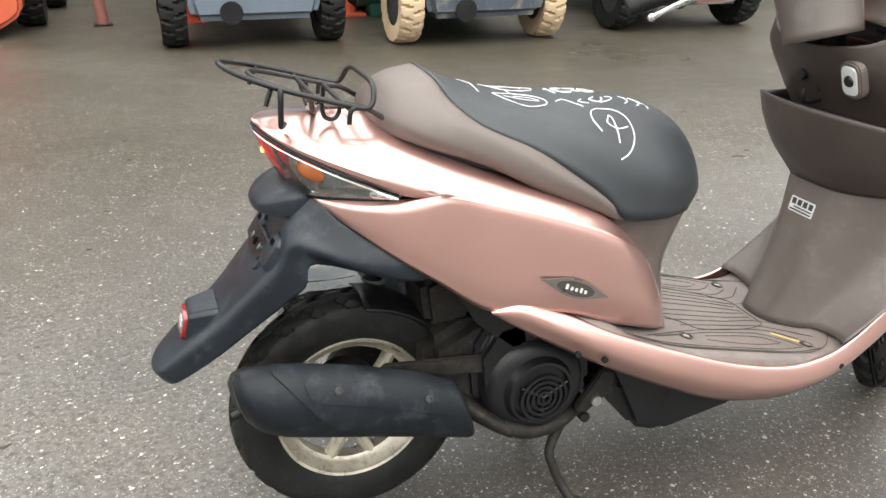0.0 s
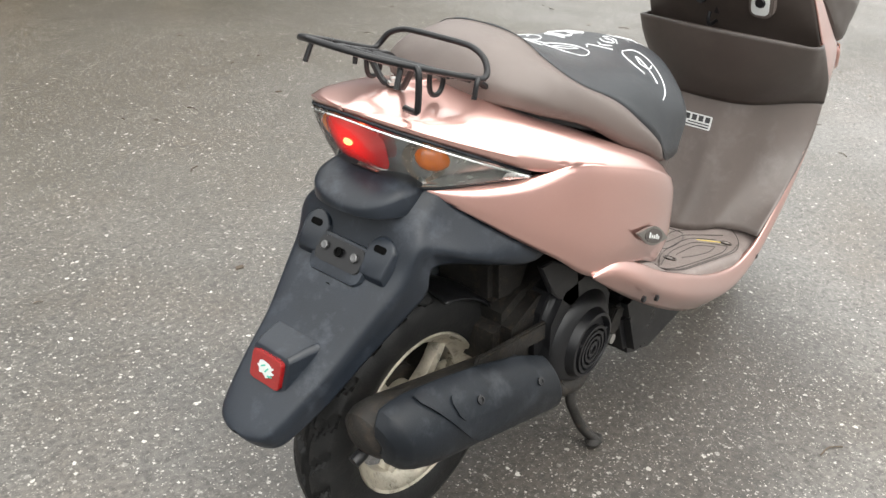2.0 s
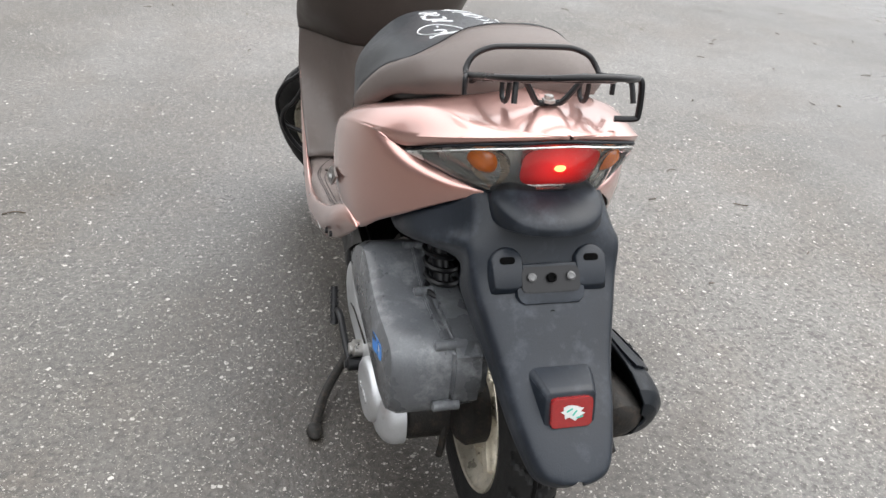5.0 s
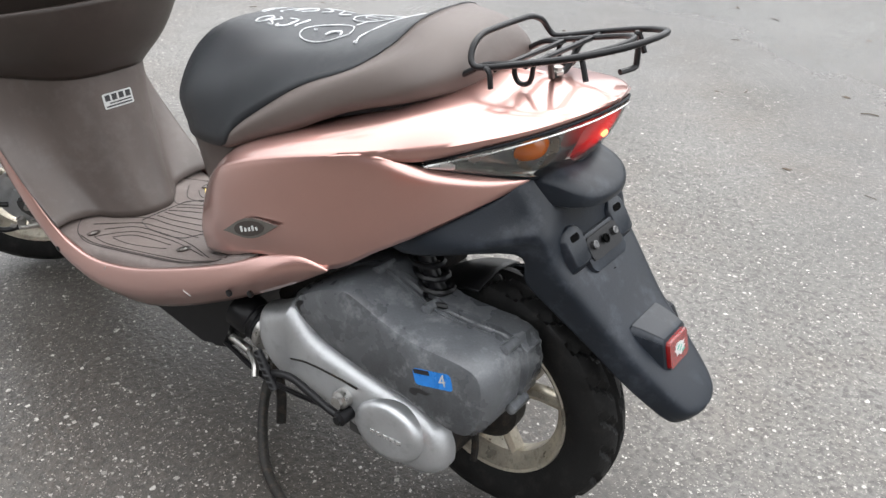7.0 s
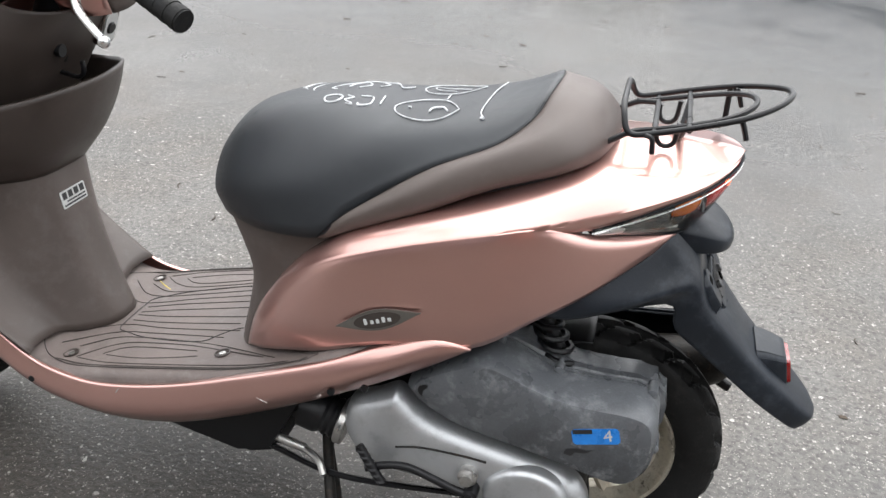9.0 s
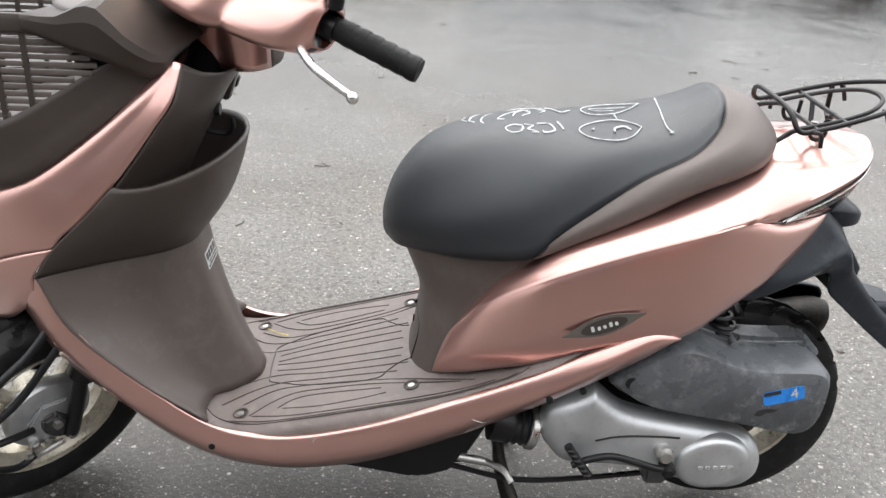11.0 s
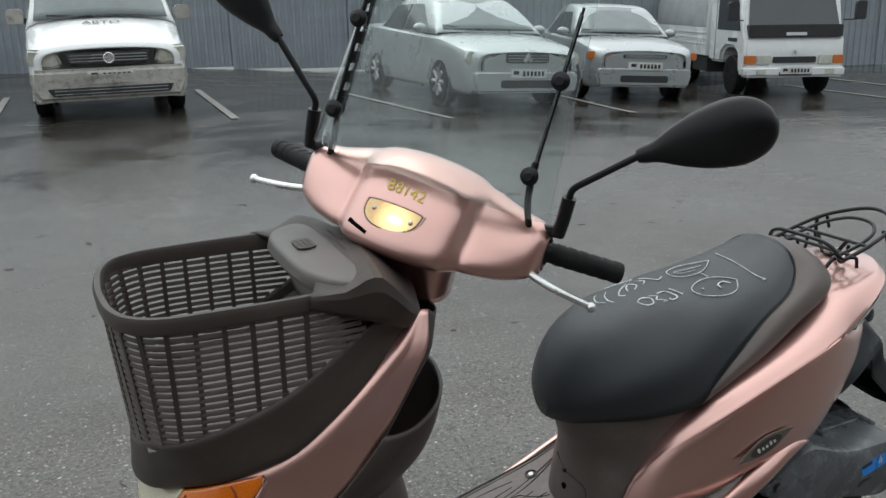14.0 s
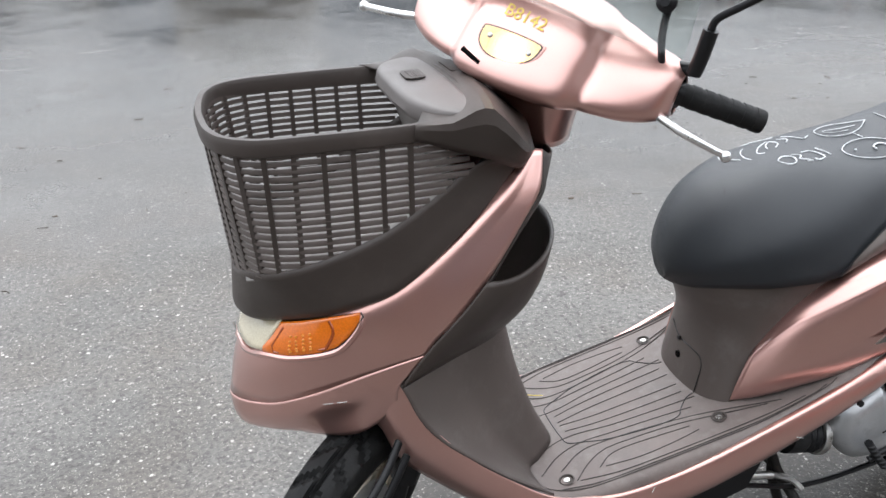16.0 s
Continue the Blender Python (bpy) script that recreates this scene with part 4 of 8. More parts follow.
# visor under the tail lamp: a crowned top, a crisp rim, a short skirt and a hollow underside
VISOR = []
for reach, high, low in ((0.0, 0.650, 0), (0.25, 0.650, 0), (0.5, 0.645, 0), (0.7, 0.637, 0), (0.84, 0.629, 0), (0.93, 0.6235, 0), (0.985, 0.6185, 0), (1.0, 0.6155, 0),
                         (1.004, 0.613, 1), (0.99, 0.607, 1), (0.97, 0.606, 1), (0.5, 0.606, 1)):
    row = []
    for a in np.linspace(-math.pi / 2, math.pi / 2, 33):
        c, w = math.cos(a), math.sin(a)
        x = -0.150 - 0.085 * reach * abs(c) ** 0.62
        y = 0.076 * (0.35 + 0.65 * reach) * math.copysign(abs(w) ** 0.86, w)
        row.append((x, y, high + (0.0 if low else 0.016 * reach * abs(w) ** 2.5)))
    VISOR.append(row)
part("lamp_visor", skin(VISOR, 1, 1), GUARD, fender, "dark plastic lamp visor", thick=0.0025)
# the tilt of the plate holder on the mudguard

FACE = Euler((0, radians(-55), 0)).to_matrix().to_4x4()


def on_guard(x, y, z):
    return Matrix.Translation((x, y, z)) @ FACE


LUG = [(0.006 + 0.020 * math.cos(a), 0.021 * math.sin(a)) for a in np.linspace(-1.45, 1.45, 13)] + [(-0.020, 0.019), (-0.027, 0.014), (-0.027, -0.014), (-0.020, -0.019)]


def swell(outline, steps):
    """A moulded swelling along z: outline scaled and shifted at each (scale, shift, height), closed on top."""
    line = [(p.x, p.y) for p in glide([(a, b, 0) for a, b in outline], 2, closed=True)]
    bm, rings = bmesh.new(), []
    for k, dx, h in steps:
        rings.append([bm.verts.new((a * k + dx, b * k, h)) for a, b in line])
    for a, c in zip(rings, rings[1:]):
        for j in range(len(line)):
            bm.faces.new((a[j], a[(j + 1) % len(line)], c[(j + 1) % len(line)], c[j]))
    bm.faces.new(rings[-1])
    bmesh.ops.recalc_face_normals(bm, faces=bm.faces)
    return bm


for s in (1, -1):
    part("plate_boss", swell(LUG, ((1.35, -0.004, -0.016), (1.22, -0.002, -0.004), (1.06, 0.0, 0.005), (1.0, 0, 0.0075), (0.94, 0, 0.0085))), GUARD, fender, "plastic plate mount", m=on_guard(-0.212, 0.058 * s, 0.551))
    part("slot", slab(rounded(0.0095, 0.021, 0.0045), 0.006, 0.0090, "z"), VOID, fender, "dark mounting slot", m=on_guard(-0.2065, 0.058 * s, 0.5585))
    part("plate_bolt", turned([(0.0085, 0.0), (0.0085, 0.003), (0.006, 0.0035), (0.006, 0.009), (0.004, 0.010), (0, 0.009)], 12, axis="z"), DARK_STEEL, fender,
         "steel plate bolt", m=on_guard(-0.2235, 0.027 * s, 0.5415))
part("recess_rim", swell([(a * 1.0, b) for a, b in rounded(0.052, 0.092, 0.014)], ((1.08, -0.004, -0.004), (1.0, -0.003, 0.0050), (0.93, -0.002, 0.0056))), GUARD, fender, "moulded rim of the plate recess", m=on_guard(-0.2240, 0.0, 0.5362))
part("plate_recess", slab(rounded(0.034, 0.082, 0.009), 0.002, 0.0066, "z", 0.001), BLACK, fender, "dark recess for the number plate", m=on_guard(-0.2238, 0.0, 0.5380))
part("centre_hole", turned([(0.0065, 0.006), (0.0065, 0.0082), (0.004, 0.0082), (0.004, 0.0068), (0, 0.0068)], 14, axis="z"), VOID, fender, m=on_guard(-0.2255, 0.0, 0.5415))
part("drain_hole", turned([(0.0042, 0), (0.005, 0.002), (0, 0.002)], 12, axis="z"), VOID, fender, m=on_guard(-0.250, 0.0, 0.5020))
REF = Matrix.Translation((-0.350, 0.001, 0.423)) @ Euler((0, radians(-76), 0)).to_matrix().to_4x4()
part("reflector_seat", swell(rounded(0.050, 0.066, 0.010), ((1.34, 0.010, -0.040), (1.24, 0.008, -0.026), (1.10, 0.003, -0.008), (1.02, 0.001, 0.0), (0.96, 0.0, 0.0012))), GUARD, fender, "raised reflector seat", m=REF)
reflector = part("reflector", slab(rounded(0.040, 0.056, 0.007), -0.004, 0.007, "z", 0.002), REFLEX, fender, "red rectangular reflector with a torn sticker", m=REF)
random.seed(5)
torn = [((0.010 + random.uniform(-0.004, 0.003)) * math.cos(a), (0.015 + random.uniform(-0.006, 0.004)) * math.sin(a)) for a in np.linspace(0, 2 * math.pi, 19)[:-1]]
part("torn_sticker", slab(torn, 0.0072, 0.0077, "z"), LABEL_WHITE, reflector, "torn white sticker", m=REF)
TAG_GREEN = surface("green_print", (0.02, 0.30, 0.22), 0.5, wear=0.1, bump=0.0)
for x, y, a in ((0.004, 0.004, 0.5), (0.000, -0.003, 0.9), (-0.006, -0.010, 0.2)):
    part("print_scrap", slab(rounded(0.0022, 0.009, 0.0008, 2), 0.0077, 0.0080, "z"), TAG_GREEN, reflector, "green scrap of print", m=REF @ Matrix.Translation((x, y, 0)) @ Matrix.Rotation(a, 4, "Z"))

# luggage rack
rack = part("luggage_rack", tube([(-0.053, 0.035, 0.7965), (-0.0535, 0.060, 0.7945), (-0.0565, 0.081, 0.786), (-0.0615, 0.092, 0.772), (-0.071, 0.0945, 0.7655), (-0.090, 0.095, 0.769), (-0.14, 0.094, 0.784),
    (-0.20, 0.082, 0.802), (-0.241, 0.052, 0.815), (-0.261, 0.018, 0.823), (-0.261, -0.018, 0.823), (-0.241, -0.052, 0.815), (-0.20, -0.082, 0.802),
    (-0.14, -0.094, 0.784), (-0.090, -0.095, 0.769), (-0.071, -0.0945, 0.7655), (-0.0615, -0.092, 0.772), (-0.0565, -0.081, 0.786), (-0.0535, -0.060, 0.7945), (-0.053, -0.035, 0.7965)], 0.0041, 10, 5, closed=True),
    BLACK, scooter, "black tubular luggage rack")
part("inner_loop", tube([(-0.068, 0.076, 0.762), (-0.080, 0.072, 0.765), (-0.14, 0.071, 0.781), (-0.19, 0.058, 0.796), (-0.219, 0.024, 0.806), (-0.219, -0.024, 0.806),
    (-0.19, -0.058, 0.796), (-0.14, -0.071, 0.781), (-0.080, -0.072, 0.765), (-0.068, -0.076, 0.762)], 0.0037, 8, 5), BLACK, rack)
part("centre_leg", tube([(-0.140, 0.044, 0.7815), (-0.139, 0.036, 0.776), (-0.135, 0.020, 0.752), (-0.132, 0.012, 0.747), (-0.132, -0.012, 0.747), (-0.135, -0.020, 0.752), (-0.139, -0.036, 0.776), (-0.140, -0.044, 0.7815)], 0.0042, 8, 4), BLACK, rack)
part("leg_bolt", turned([(0.009, 0), (0.009, 0.004), (0.006, 0.0045), (0.006, 0.009), (0, 0.009)], 6, (-0.132, 0, 0.748), "z"), STEEL, rack, "steel bolt")
part("cross_bar", tube([(-0.140, -0.094, 0.781), (-0.140, 0.094, 0.781)], 0.0037, 8, 1), BLACK, rack)
part("cross_bar", tube([(-0.098, -0.094, 0.768), (-0.098, 0.094, 0.768)], 0.0037, 8, 1), BLACK, rack)
for s in (1, -1):
    part("front_stay", tube([(-0.098, 0.066 * s, 0.767), (-0.070, 0.072 * s, 0.762), (-0.046, 0.076 * s, 0.748), (-0.026, 0.078 * s, 0.735)], 0.0042, 8, 4), BLACK, rack)
    part("cord_hook", tube([(-0.101, 0.054 * s, 0.768), (-0.102, 0.054 * s, 0.754), (-0.108, 0.054 * s, 0.745), (-0.118, 0.054 * s, 0.744), (-0.126, 0.054 * s, 0.752), (-0.128, 0.054 * s, 0.777)], 0.0034, 8, 4), BLACK, rack)
    part("cord_peg", tube([(-0.084, 0.093 * s, 0.766), (-0.092, 0.101 * s, 0.768), (-0.097, 0.103 * s, 0.764), (-0.0995, 0.103 * s, 0.7465)], 0.0036, 8, 3), BLACK, rack)
    part("rear_peg", tube([(-0.198, 0.070 * s, 0.799), (-0.203, 0.074 * s, 0.797), (-0.212, 0.0765 * s, 0.775)], 0.0036, 8, 3), BLACK, rack)
part("bent_hook", tube([(-0.190, -0.084, 0.799), (-0.193, -0.093, 0.794), (-0.195, -0.0955, 0.756), (-0.194, -0.091, 0.748), (-0.186, -0.068, 0.7455)], 0.0042, 8, 4), BLACK, rack, "bent rod end of the rack")


# wheels
def wheel(name, m, label, drum=False):
    """A cast wheel round its own middle, axle along y; m lays it in place."""
    tyre_profile = [(0.131, -0.030), (0.140, -0.037), (0.160, -0.042), (0.180, -0.0415), (0.194, -0.036), (0.203, -0.024), (0.207, -0.008),
                    (0.207, 0.008), (0.203, 0.024), (0.194, 0.036), (0.180, 0.0415), (0.160, 0.042), (0.140, 0.037), (0.131, 0.030)]
    hub = part(name, turned([(0.0, -0.045), (0.030, -0.045), (0.034, -0.040), (0.036, 0.0), (0.034, 0.040), (0.030, 0.045), (0.0, 0.045)], 28), RIM_GOLD, scooter, label, m=m)
    bm, rings, seg = bmesh.new(), [], 176
    crown = [tyre_profile[i] for i in range(4)]
    crown += [(0.207 - 0.0125 * abs(v) ** 2.4, 0.0375 * v) for v in np.linspace(-1, 1, 21)]
    crown += [tyre_profile[i] for i in range(10, 14)]
    for j, (r, h) in enumerate(crown):
        ring = []
        for k in range(seg):
            a, cut = 2 * math.pi * k / seg, 0.0
            if 4 <= j <= 24:
                v = (j - 14) / 10
                phase = (k / 8 + 0.8 * abs(v) + (0.5 if v > 0 else 0)) % 1.0
                if 0.16 < abs(v) < 0.97 and phase < 0.27:
                    cut = 0.0072
                if abs(abs(v) - 0.1) < 0.051:
                    cut = 0.0060
            ring.append(bm.verts.new(((r - cut) * math.cos(a), h, (r - cut) * math.sin(a))))
        rings.append(ring)
    for a, c in zip(rings, rings[1:]):
        for k in range(seg):
            bm.faces.new((a[k], c[k], c[(k + 1) % seg], a[(k + 1) % seg]))
    bmesh.ops.recalc_face_normals(bm, faces=bm.faces)
    tyre = part("tyre", bm, RUBBER, hub, "worn black scooter tyre", m=m)
    rim = turned([(0.1295, -0.0345), (0.134, -0.0365), (0.1365, -0.031), (0.132, -0.027), (0.126, -0.018), (0.121, -0.010), (0.121, 0.010), (0.126, 0.018), (0.132, 0.027),
                  (0.1365, 0.031), (0.134, 0.0365), (0.1295, 0.0345), (0.1275, 0.028), (0.122, 0.024), (0.119, 0.017), (0.110, 0.012), (0.110, -0.012), (0.119, -0.017), (0.122, -0.024), (0.1275, -0.028)], 64, closed=True)
    part("rim", rim, RIM_GOLD, hub, "champagne-painted cast rim", m=m)
    for k in range(3):
        for d in (-0.30, 0.30):
            a = 2 * math.pi * k / 3 + 0.5
            p = [(0.028 * math.cos(a + d * 0.9), 0.0, 0.028 * math.sin(a + d * 0.9)), (0.07 * math.cos(a + d * 0.72), 0, 0.07 * math.sin(a + d * 0.72)),
                 (0.115 * math.cos(a + d * 1.1), 0, 0.115 * math.sin(a + d * 1.1))]
            part("spoke", moved(tube(p, 0.0115, 8, 4), Matrix.Diagonal((1, 1.3, 1, 1))), RIM_GOLD, hub, m=m)
    return hub


rear_wheel = wheel("rear_wheel", Matrix.Translation((-0.091, 0, 0.226)), "rear wheel with champagne cast rim")

# exhaust
MUF = [(-0.292, 0.345, 0.010), (-0.288, 0.345, 0.032), (-0.274, 0.342, 0.048), (-0.248, 0.337, 0.0575), (-0.20, 0.330, 0.0625), (-0.10, 0.312, 0.0655), (0.0, 0.287, 0.064),
       (0.062, 0.265, 0.058), (0.078, 0.254, 0.038), (0.120, 0.224, 0.024), (0.155, 0.200, 0.020)]
can = [(-0.300, 0.010), (-0.298, 0.022), (-0.288, 0.036), (-0.268, 0.045), (-0.24, 0.048), (0.02, 0.048), (0.055, 0.044), (0.085, 0.028), (0.120, 0.021), (0.155, 0.019)]
bm, rings = bmesh.new(), []
for x, r in can:
    z = float(np.interp(x, [p[0] for p in MUF], [p[1] for p in MUF])) - 0.006
    rings.append([bm.verts.new((x - 0.25 * r * math.sin(a), -0.108 - (0.022 if x > 0.1 else 0.0) - r * math.cos(a), z + r * math.sin(a))) for a in np.linspace(0, 2 * math.pi, 33)[:-1]])
for a, c in zip(rings, rings[1:]):
    for k in range(32):
        bm.faces.new((a[k], a[(k + 1) % 32], c[(k + 1) % 32], c[k]))
bm.faces.new(rings[0][::-1])
bm.faces.new(rings[-1])
muffler = part("exhaust", bm, GRIME, scooter, "matt black exhaust silencer under a plastic cover")


def muf_at(x, a, off):
    xs = [p[0] for p in MUF]
    z, r = np.interp(x, xs, [p[1] for p in MUF]), np.interp(x, xs, [p[2] for p in MUF]) + off
    return (x - 0.25 * r * math.sin(a), -0.132 - 0.86 * r * math.cos(a), z + r * math.sin(a))


def muf_patch(edge, off, na=14):
    """A plate on the silencer with a crisp edge. edge: rows of (x, low angle, high angle)."""
    rows, spans = [], [0.0, 0.0, 0.012] + list(np.linspace(0.03, 0.97, na)) + [0.988, 1.0, 1.0]
    last = len(edge) - 1
    dense = [(edge[0], 0.0), (edge[0], 1.0)] + [(e, 1.0) for e in edge[1:last]] + [(edge[last], 1.0), (edge[last], 0.0)]
    for (x, lo, hi), lift in dense:
        rows.append([muf_at(x, radians(lo + (hi - lo) * f), off * (0.0 if i in (0, len(spans) - 1) else lift)) for i, f in enumerate(spans)])
    return skin(rows, 1, 1)


def smooth_edge(pts, n=4):
    """More rows between the given ones, so that a plate's outline bends smoothly."""
    return [tuple(p) for p in glide(pts, n)]


muffler_cover = part("exhaust_cover", muf_patch(smooth_edge([(-0.2915, -60, 75), (-0.288, -78, 84), (-0.274, -86, 92), (-0.24, -90, 90), (-0.10, -92, 78), (0.0, -92, 72), (0.062, -88, 66)]), 0.0), BLACK_PL, muffler, "dark grey plastic exhaust cover", thick=0.004)
shield_plate = part("heat_shield", muf_patch(smooth_edge([(-0.226, 62, 76), (-0.205, 30, 80), (-0.180, -2, 80), (-0.155, -22, 78), (-0.125, -29, 75), (-0.06, -31, 70), (0.0, -32, 66), (0.05, -34, 62), (0.068, -30, 56)]), 0.0085),
                    BLACK_PL, muffler, "black plastic heat shield")
part("shield_panel", muf_patch(smooth_edge([(-0.186, 28, 44), (-0.180, 21, 51), (-0.165, 19, 53), (-0.08, 14, 48), (0.02, 8, 43), (0.036, 10, 40), (0.042, 18, 33)]), 0.0115), BLACK_PL, shield_plate, "raised long panel of the heat shield")
for x, a in ((-0.139, 35), (0.0, 27)):
    p = muf_at(x, radians(a), 0.0112)
    part("shield_bolt", turned([(0.0065, 0), (0.0065, 0.003), (0.0035, 0.0035), (0.0035, 0.002), (0, 0.002)], 12, axis="y"), BLACK, shield_plate, "small steel screw",
         m=Matrix.Translation(p) @ Euler((radians(-34), 0, 0)).to_matrix().to_4x4() @ Matrix.Diagonal((1, -1, 1, 1)))
part("tail_spout", tube([(-0.282, -0.100, 0.306), (-0.300, -0.099, 0.298)], 0.009, 12, 1), BLACK, muffler, "short exhaust outlet")
part("exhaust_pipe", tube([(0.140, -0.132, 0.205), (0.20, -0.130, 0.180), (0.27, -0.110, 0.175), (0.34, -0.06, 0.19), (0.37, -0.02, 0.22)], 0.016, 12, 4), GRIME, muffler, "grimy steel exhaust pipe")
part("hanger", slab([(-0.075, 0.330), (0.125, 0.302), (0.140, 0.318), (0.125, 0.338), (-0.06, 0.352)], -0.118, -0.108, "y", 0.003), GRIME, muffler, "dark steel exhaust bracket")

# engine
engine = part("engine", slab([(0.31, 0.20), (0.33, 0.25), (0.30, 0.33), (0.22, 0.40), (0.10, 0.40), (0.02, 0.36), (0.02, 0.26), (0.10, 0.20), (0.22, 0.18)], -0.10, 0.10, "y", 0.02), GRIME, scooter, "grimy engine block")
part("fan_cover", turned([(0.092, -0.06), (0.098, -0.10), (0.094, -0.125), (0.080, -0.138), (0.064, -0.142), (0.058, -0.156), (0.053, -0.157), (0.050, -0.146), (0.0, -0.146)], 40, (0.205, 0, 0.268)), BLACK, engine, "black plastic fan cover")
for r in (0.012, 0.022, 0.032, 0.042):
    part("grille_ring", turned([(r - 0.003, -0.147), (r - 0.003, -0.154), (r + 0.002, -0.154), (r + 0.002, -0.147)], 32, (0.212, 0, 0.255), closed=True), BLACK, engine)
for k in range(3):
    a = 2 * math.pi * k / 3 + 0.5
    part("grille_bar", tube([(0.212, -0.150, 0.255), (0.212 + 0.05 * math.cos(a), -0.150, 0.255 + 0.05 * math.sin(a))], 0.0028, 6, 1), BLACK, engine)
part("fan_shroud", slab([(0.13, 0.40), (0.09, 0.34), (0.10, 0.24), (0.16, 0.19), (0.27, 0.19), (0.32, 0.24), (0.31, 0.33), (0.26, 0.385), (0.20, 0.41)], -0.128, -0.06, "y", 0.018, 3), BLACK, engine, "black cooling shroud")
part("carburettor", slab([(0.03, 0.38), (0.10, 0.37), (0.13, 0.43), (0.08, 0.48), (0.02, 0.46)], -0.07, 0.05, "y", 0.012), GRIME, engine, "grimy intake parts")
part("flap", slab([(0.09, 0.46), (0.17, 0.42), (0.19, 0.35), (0.16, 0.35), (0.10, 0.40), (0.06, 0.46)], -0.128, -0.118, "y", 0.002), BLACK, engine, "black rubber flap")
part("inner_mudguard", skin([[(-0.091 + (0.207 - 0.9 * y * y * 4) * math.cos(a), y, 0.228 + (0.207 - 0.9 * y * y * 4) * math.sin(a)) for y in (-0.056, -0.045, 0, 0.045, 0.056)] for a in np.linspace(radians(28), radians(84), 9)], 2, 2), BLACK, engine, "black inner mudguard over the tyre", thick=0.003)
CASE = [(0.264, 0.223), (0.279, 0.250), (0.279, 0.280), (0.268, 0.309), (0.232, 0.326), (0.204, 0.343), (0.190, 0.340), (0.150, 0.308), (0.091, 0.292), (0.010, 0.278), (-0.050, 0.268), (-0.084, 0.248), (-0.101, 0.224),
        (-0.106, 0.200), (-0.101, 0.174), (-0.072, 0.150), (-0.023, 0.146), (0.030, 0.162), (0.104, 0.182), (0.153, 0.190), (0.230, 0.192)]
case = part("drive_cover", puff(CASE, 0.142, 0.184, 0.032, 7), ALLOY, engine, "silver belt drive cover")
part("crankcase", puff([(0.08 + (x - 0.08) * 0.965, 0.225 + (z - 0.225) * 0.94) for x, z in CASE], 0.07, 0.1425, 0.010, 3), GRIME, engine, "grimy crankcase behind the drive cover")
part("clutch_dome", moved(turned([(0.062, 0.160), (0.061, 0.182), (0.058, 0.190), (0.052, 0.194), (0.044, 0.1952), (0.0, 0.1955)], 40), Matrix.Translation((-0.012, 0, 0.215)) @ Matrix.Rotation(radians(10), 4, "Y") @ Matrix.Diagonal((1.06, 1, 0.84, 1))), ALLOY, case, "round silver clutch bulge")
for k, w in enumerate((0.009, 0.009, 0.009, 0.009, 0.009)):
    part("raised_bar", box(0.018 - 0.0125 * k - w, 0.018 - 0.0125 * k, 0.1955, 0.1967, -0.0035, 0.0035, 0.0005), CHROME, case, "small raised maker mark", m=Matrix.Translation((-0.004, 0, 0.212)) @ Euler((0, radians(4), 0)).to_matrix().to_4x4())
part("cover_groove", tube([(0.190, 0.1840, 0.252), (0.150, 0.1845, 0.262), (0.090, 0.1845, 0.264), (0.050, 0.1840, 0.262)], 0.0018, 6, 4), GRIME, case, "dark moulded line")
part("case_lug", box(0.052, 0.088, 0.12, 0.165, 0.148, 0.190, 0.004), DARK_STEEL, case, "square lug below the cover")
part("intake_boot", turned([(0.030, 0.0), (0.034, 0.006), (0.030, 0.012), (0.034, 0.018), (0.030, 0.024), (0.034, 0.030), (0.030, 0.036), (0.035, 0.045), (0.035, 0.075)], 24, axis="x"), BLACK, case, "ribbed rubber boot",
     m=Matrix.Translation((0.285, 0.135, 0.237)) @ Euler((0, radians(-12), 0)).to_matrix().to_4x4())
part("clamp_band", turned([(0.036, 0), (0.038, 0.002), (0.038, 0.012), (0.036, 0.014)], 24, axis="x"), STEEL, case, "steel hose clamp", m=Matrix.Translation((0.282, 0.135, 0.237)) @ Euler((0, radians(-12), 0)).to_matrix().to_4x4())
AIR = [(0.186, 0.362), (0.172, 0.388), (0.120, 0.420), (0.076, 0.438), (0.046, 0.434), (-0.03, 0.406), (-0.09, 0.404), (-0.150, 0.408), (-0.176, 0.396), (-0.186, 0.372), (-0.184, 0.315), (-0.170, 0.286),
       (-0.145, 0.272), (-0.10, 0.278), (-0.045, 0.292), (0.04, 0.303), (0.107, 0.314), (0.150, 0.335)]
airbox = part("air_cleaner", puff([(x * 0.97, z + (0.002 if z < 0.34 else 0.0)) for x, z in AIR], 0.105, 0.196, 0.022, 2, 2), AIRBOX, engine, "dusty grey plastic air cleaner box")
part("box_rear_half", slab([(x * 0.97 - 0.010, z * 0.95 + 0.028) for x, z in AIR], 0.050, 0.112, "y", 0.018, 3), AIRBOX, airbox, "rear half of the air cleaner")
part("box_seam", slab([(x * 0.97, (z - 0.35) * 1.03 + 0.352) for x, z in AIR], 0.110, 0.117, "y", 0.002), AIRBOX, airbox, "flange of the air cleaner")
part("box_dimple", turned([(0.009, 0.189), (0.0105, 0.1935), (0.006, 0.194), (0, 0.194)], 16, (0.150, 0, 0.372)), BLACK, airbox, "dark moulded plug")
for x, z in ((0.06, 0.437), (-0.03, 0.408), (-0.165, 0.402), (-0.183, 0.31), (-0.13, 0.272)):
    part("box_lug", turned([(0.008, 0.09), (0.008, 0.128), (0.004, 0.130), (0, 0.130)], 12, (x, 0, z)), AIRBOX, airbox)
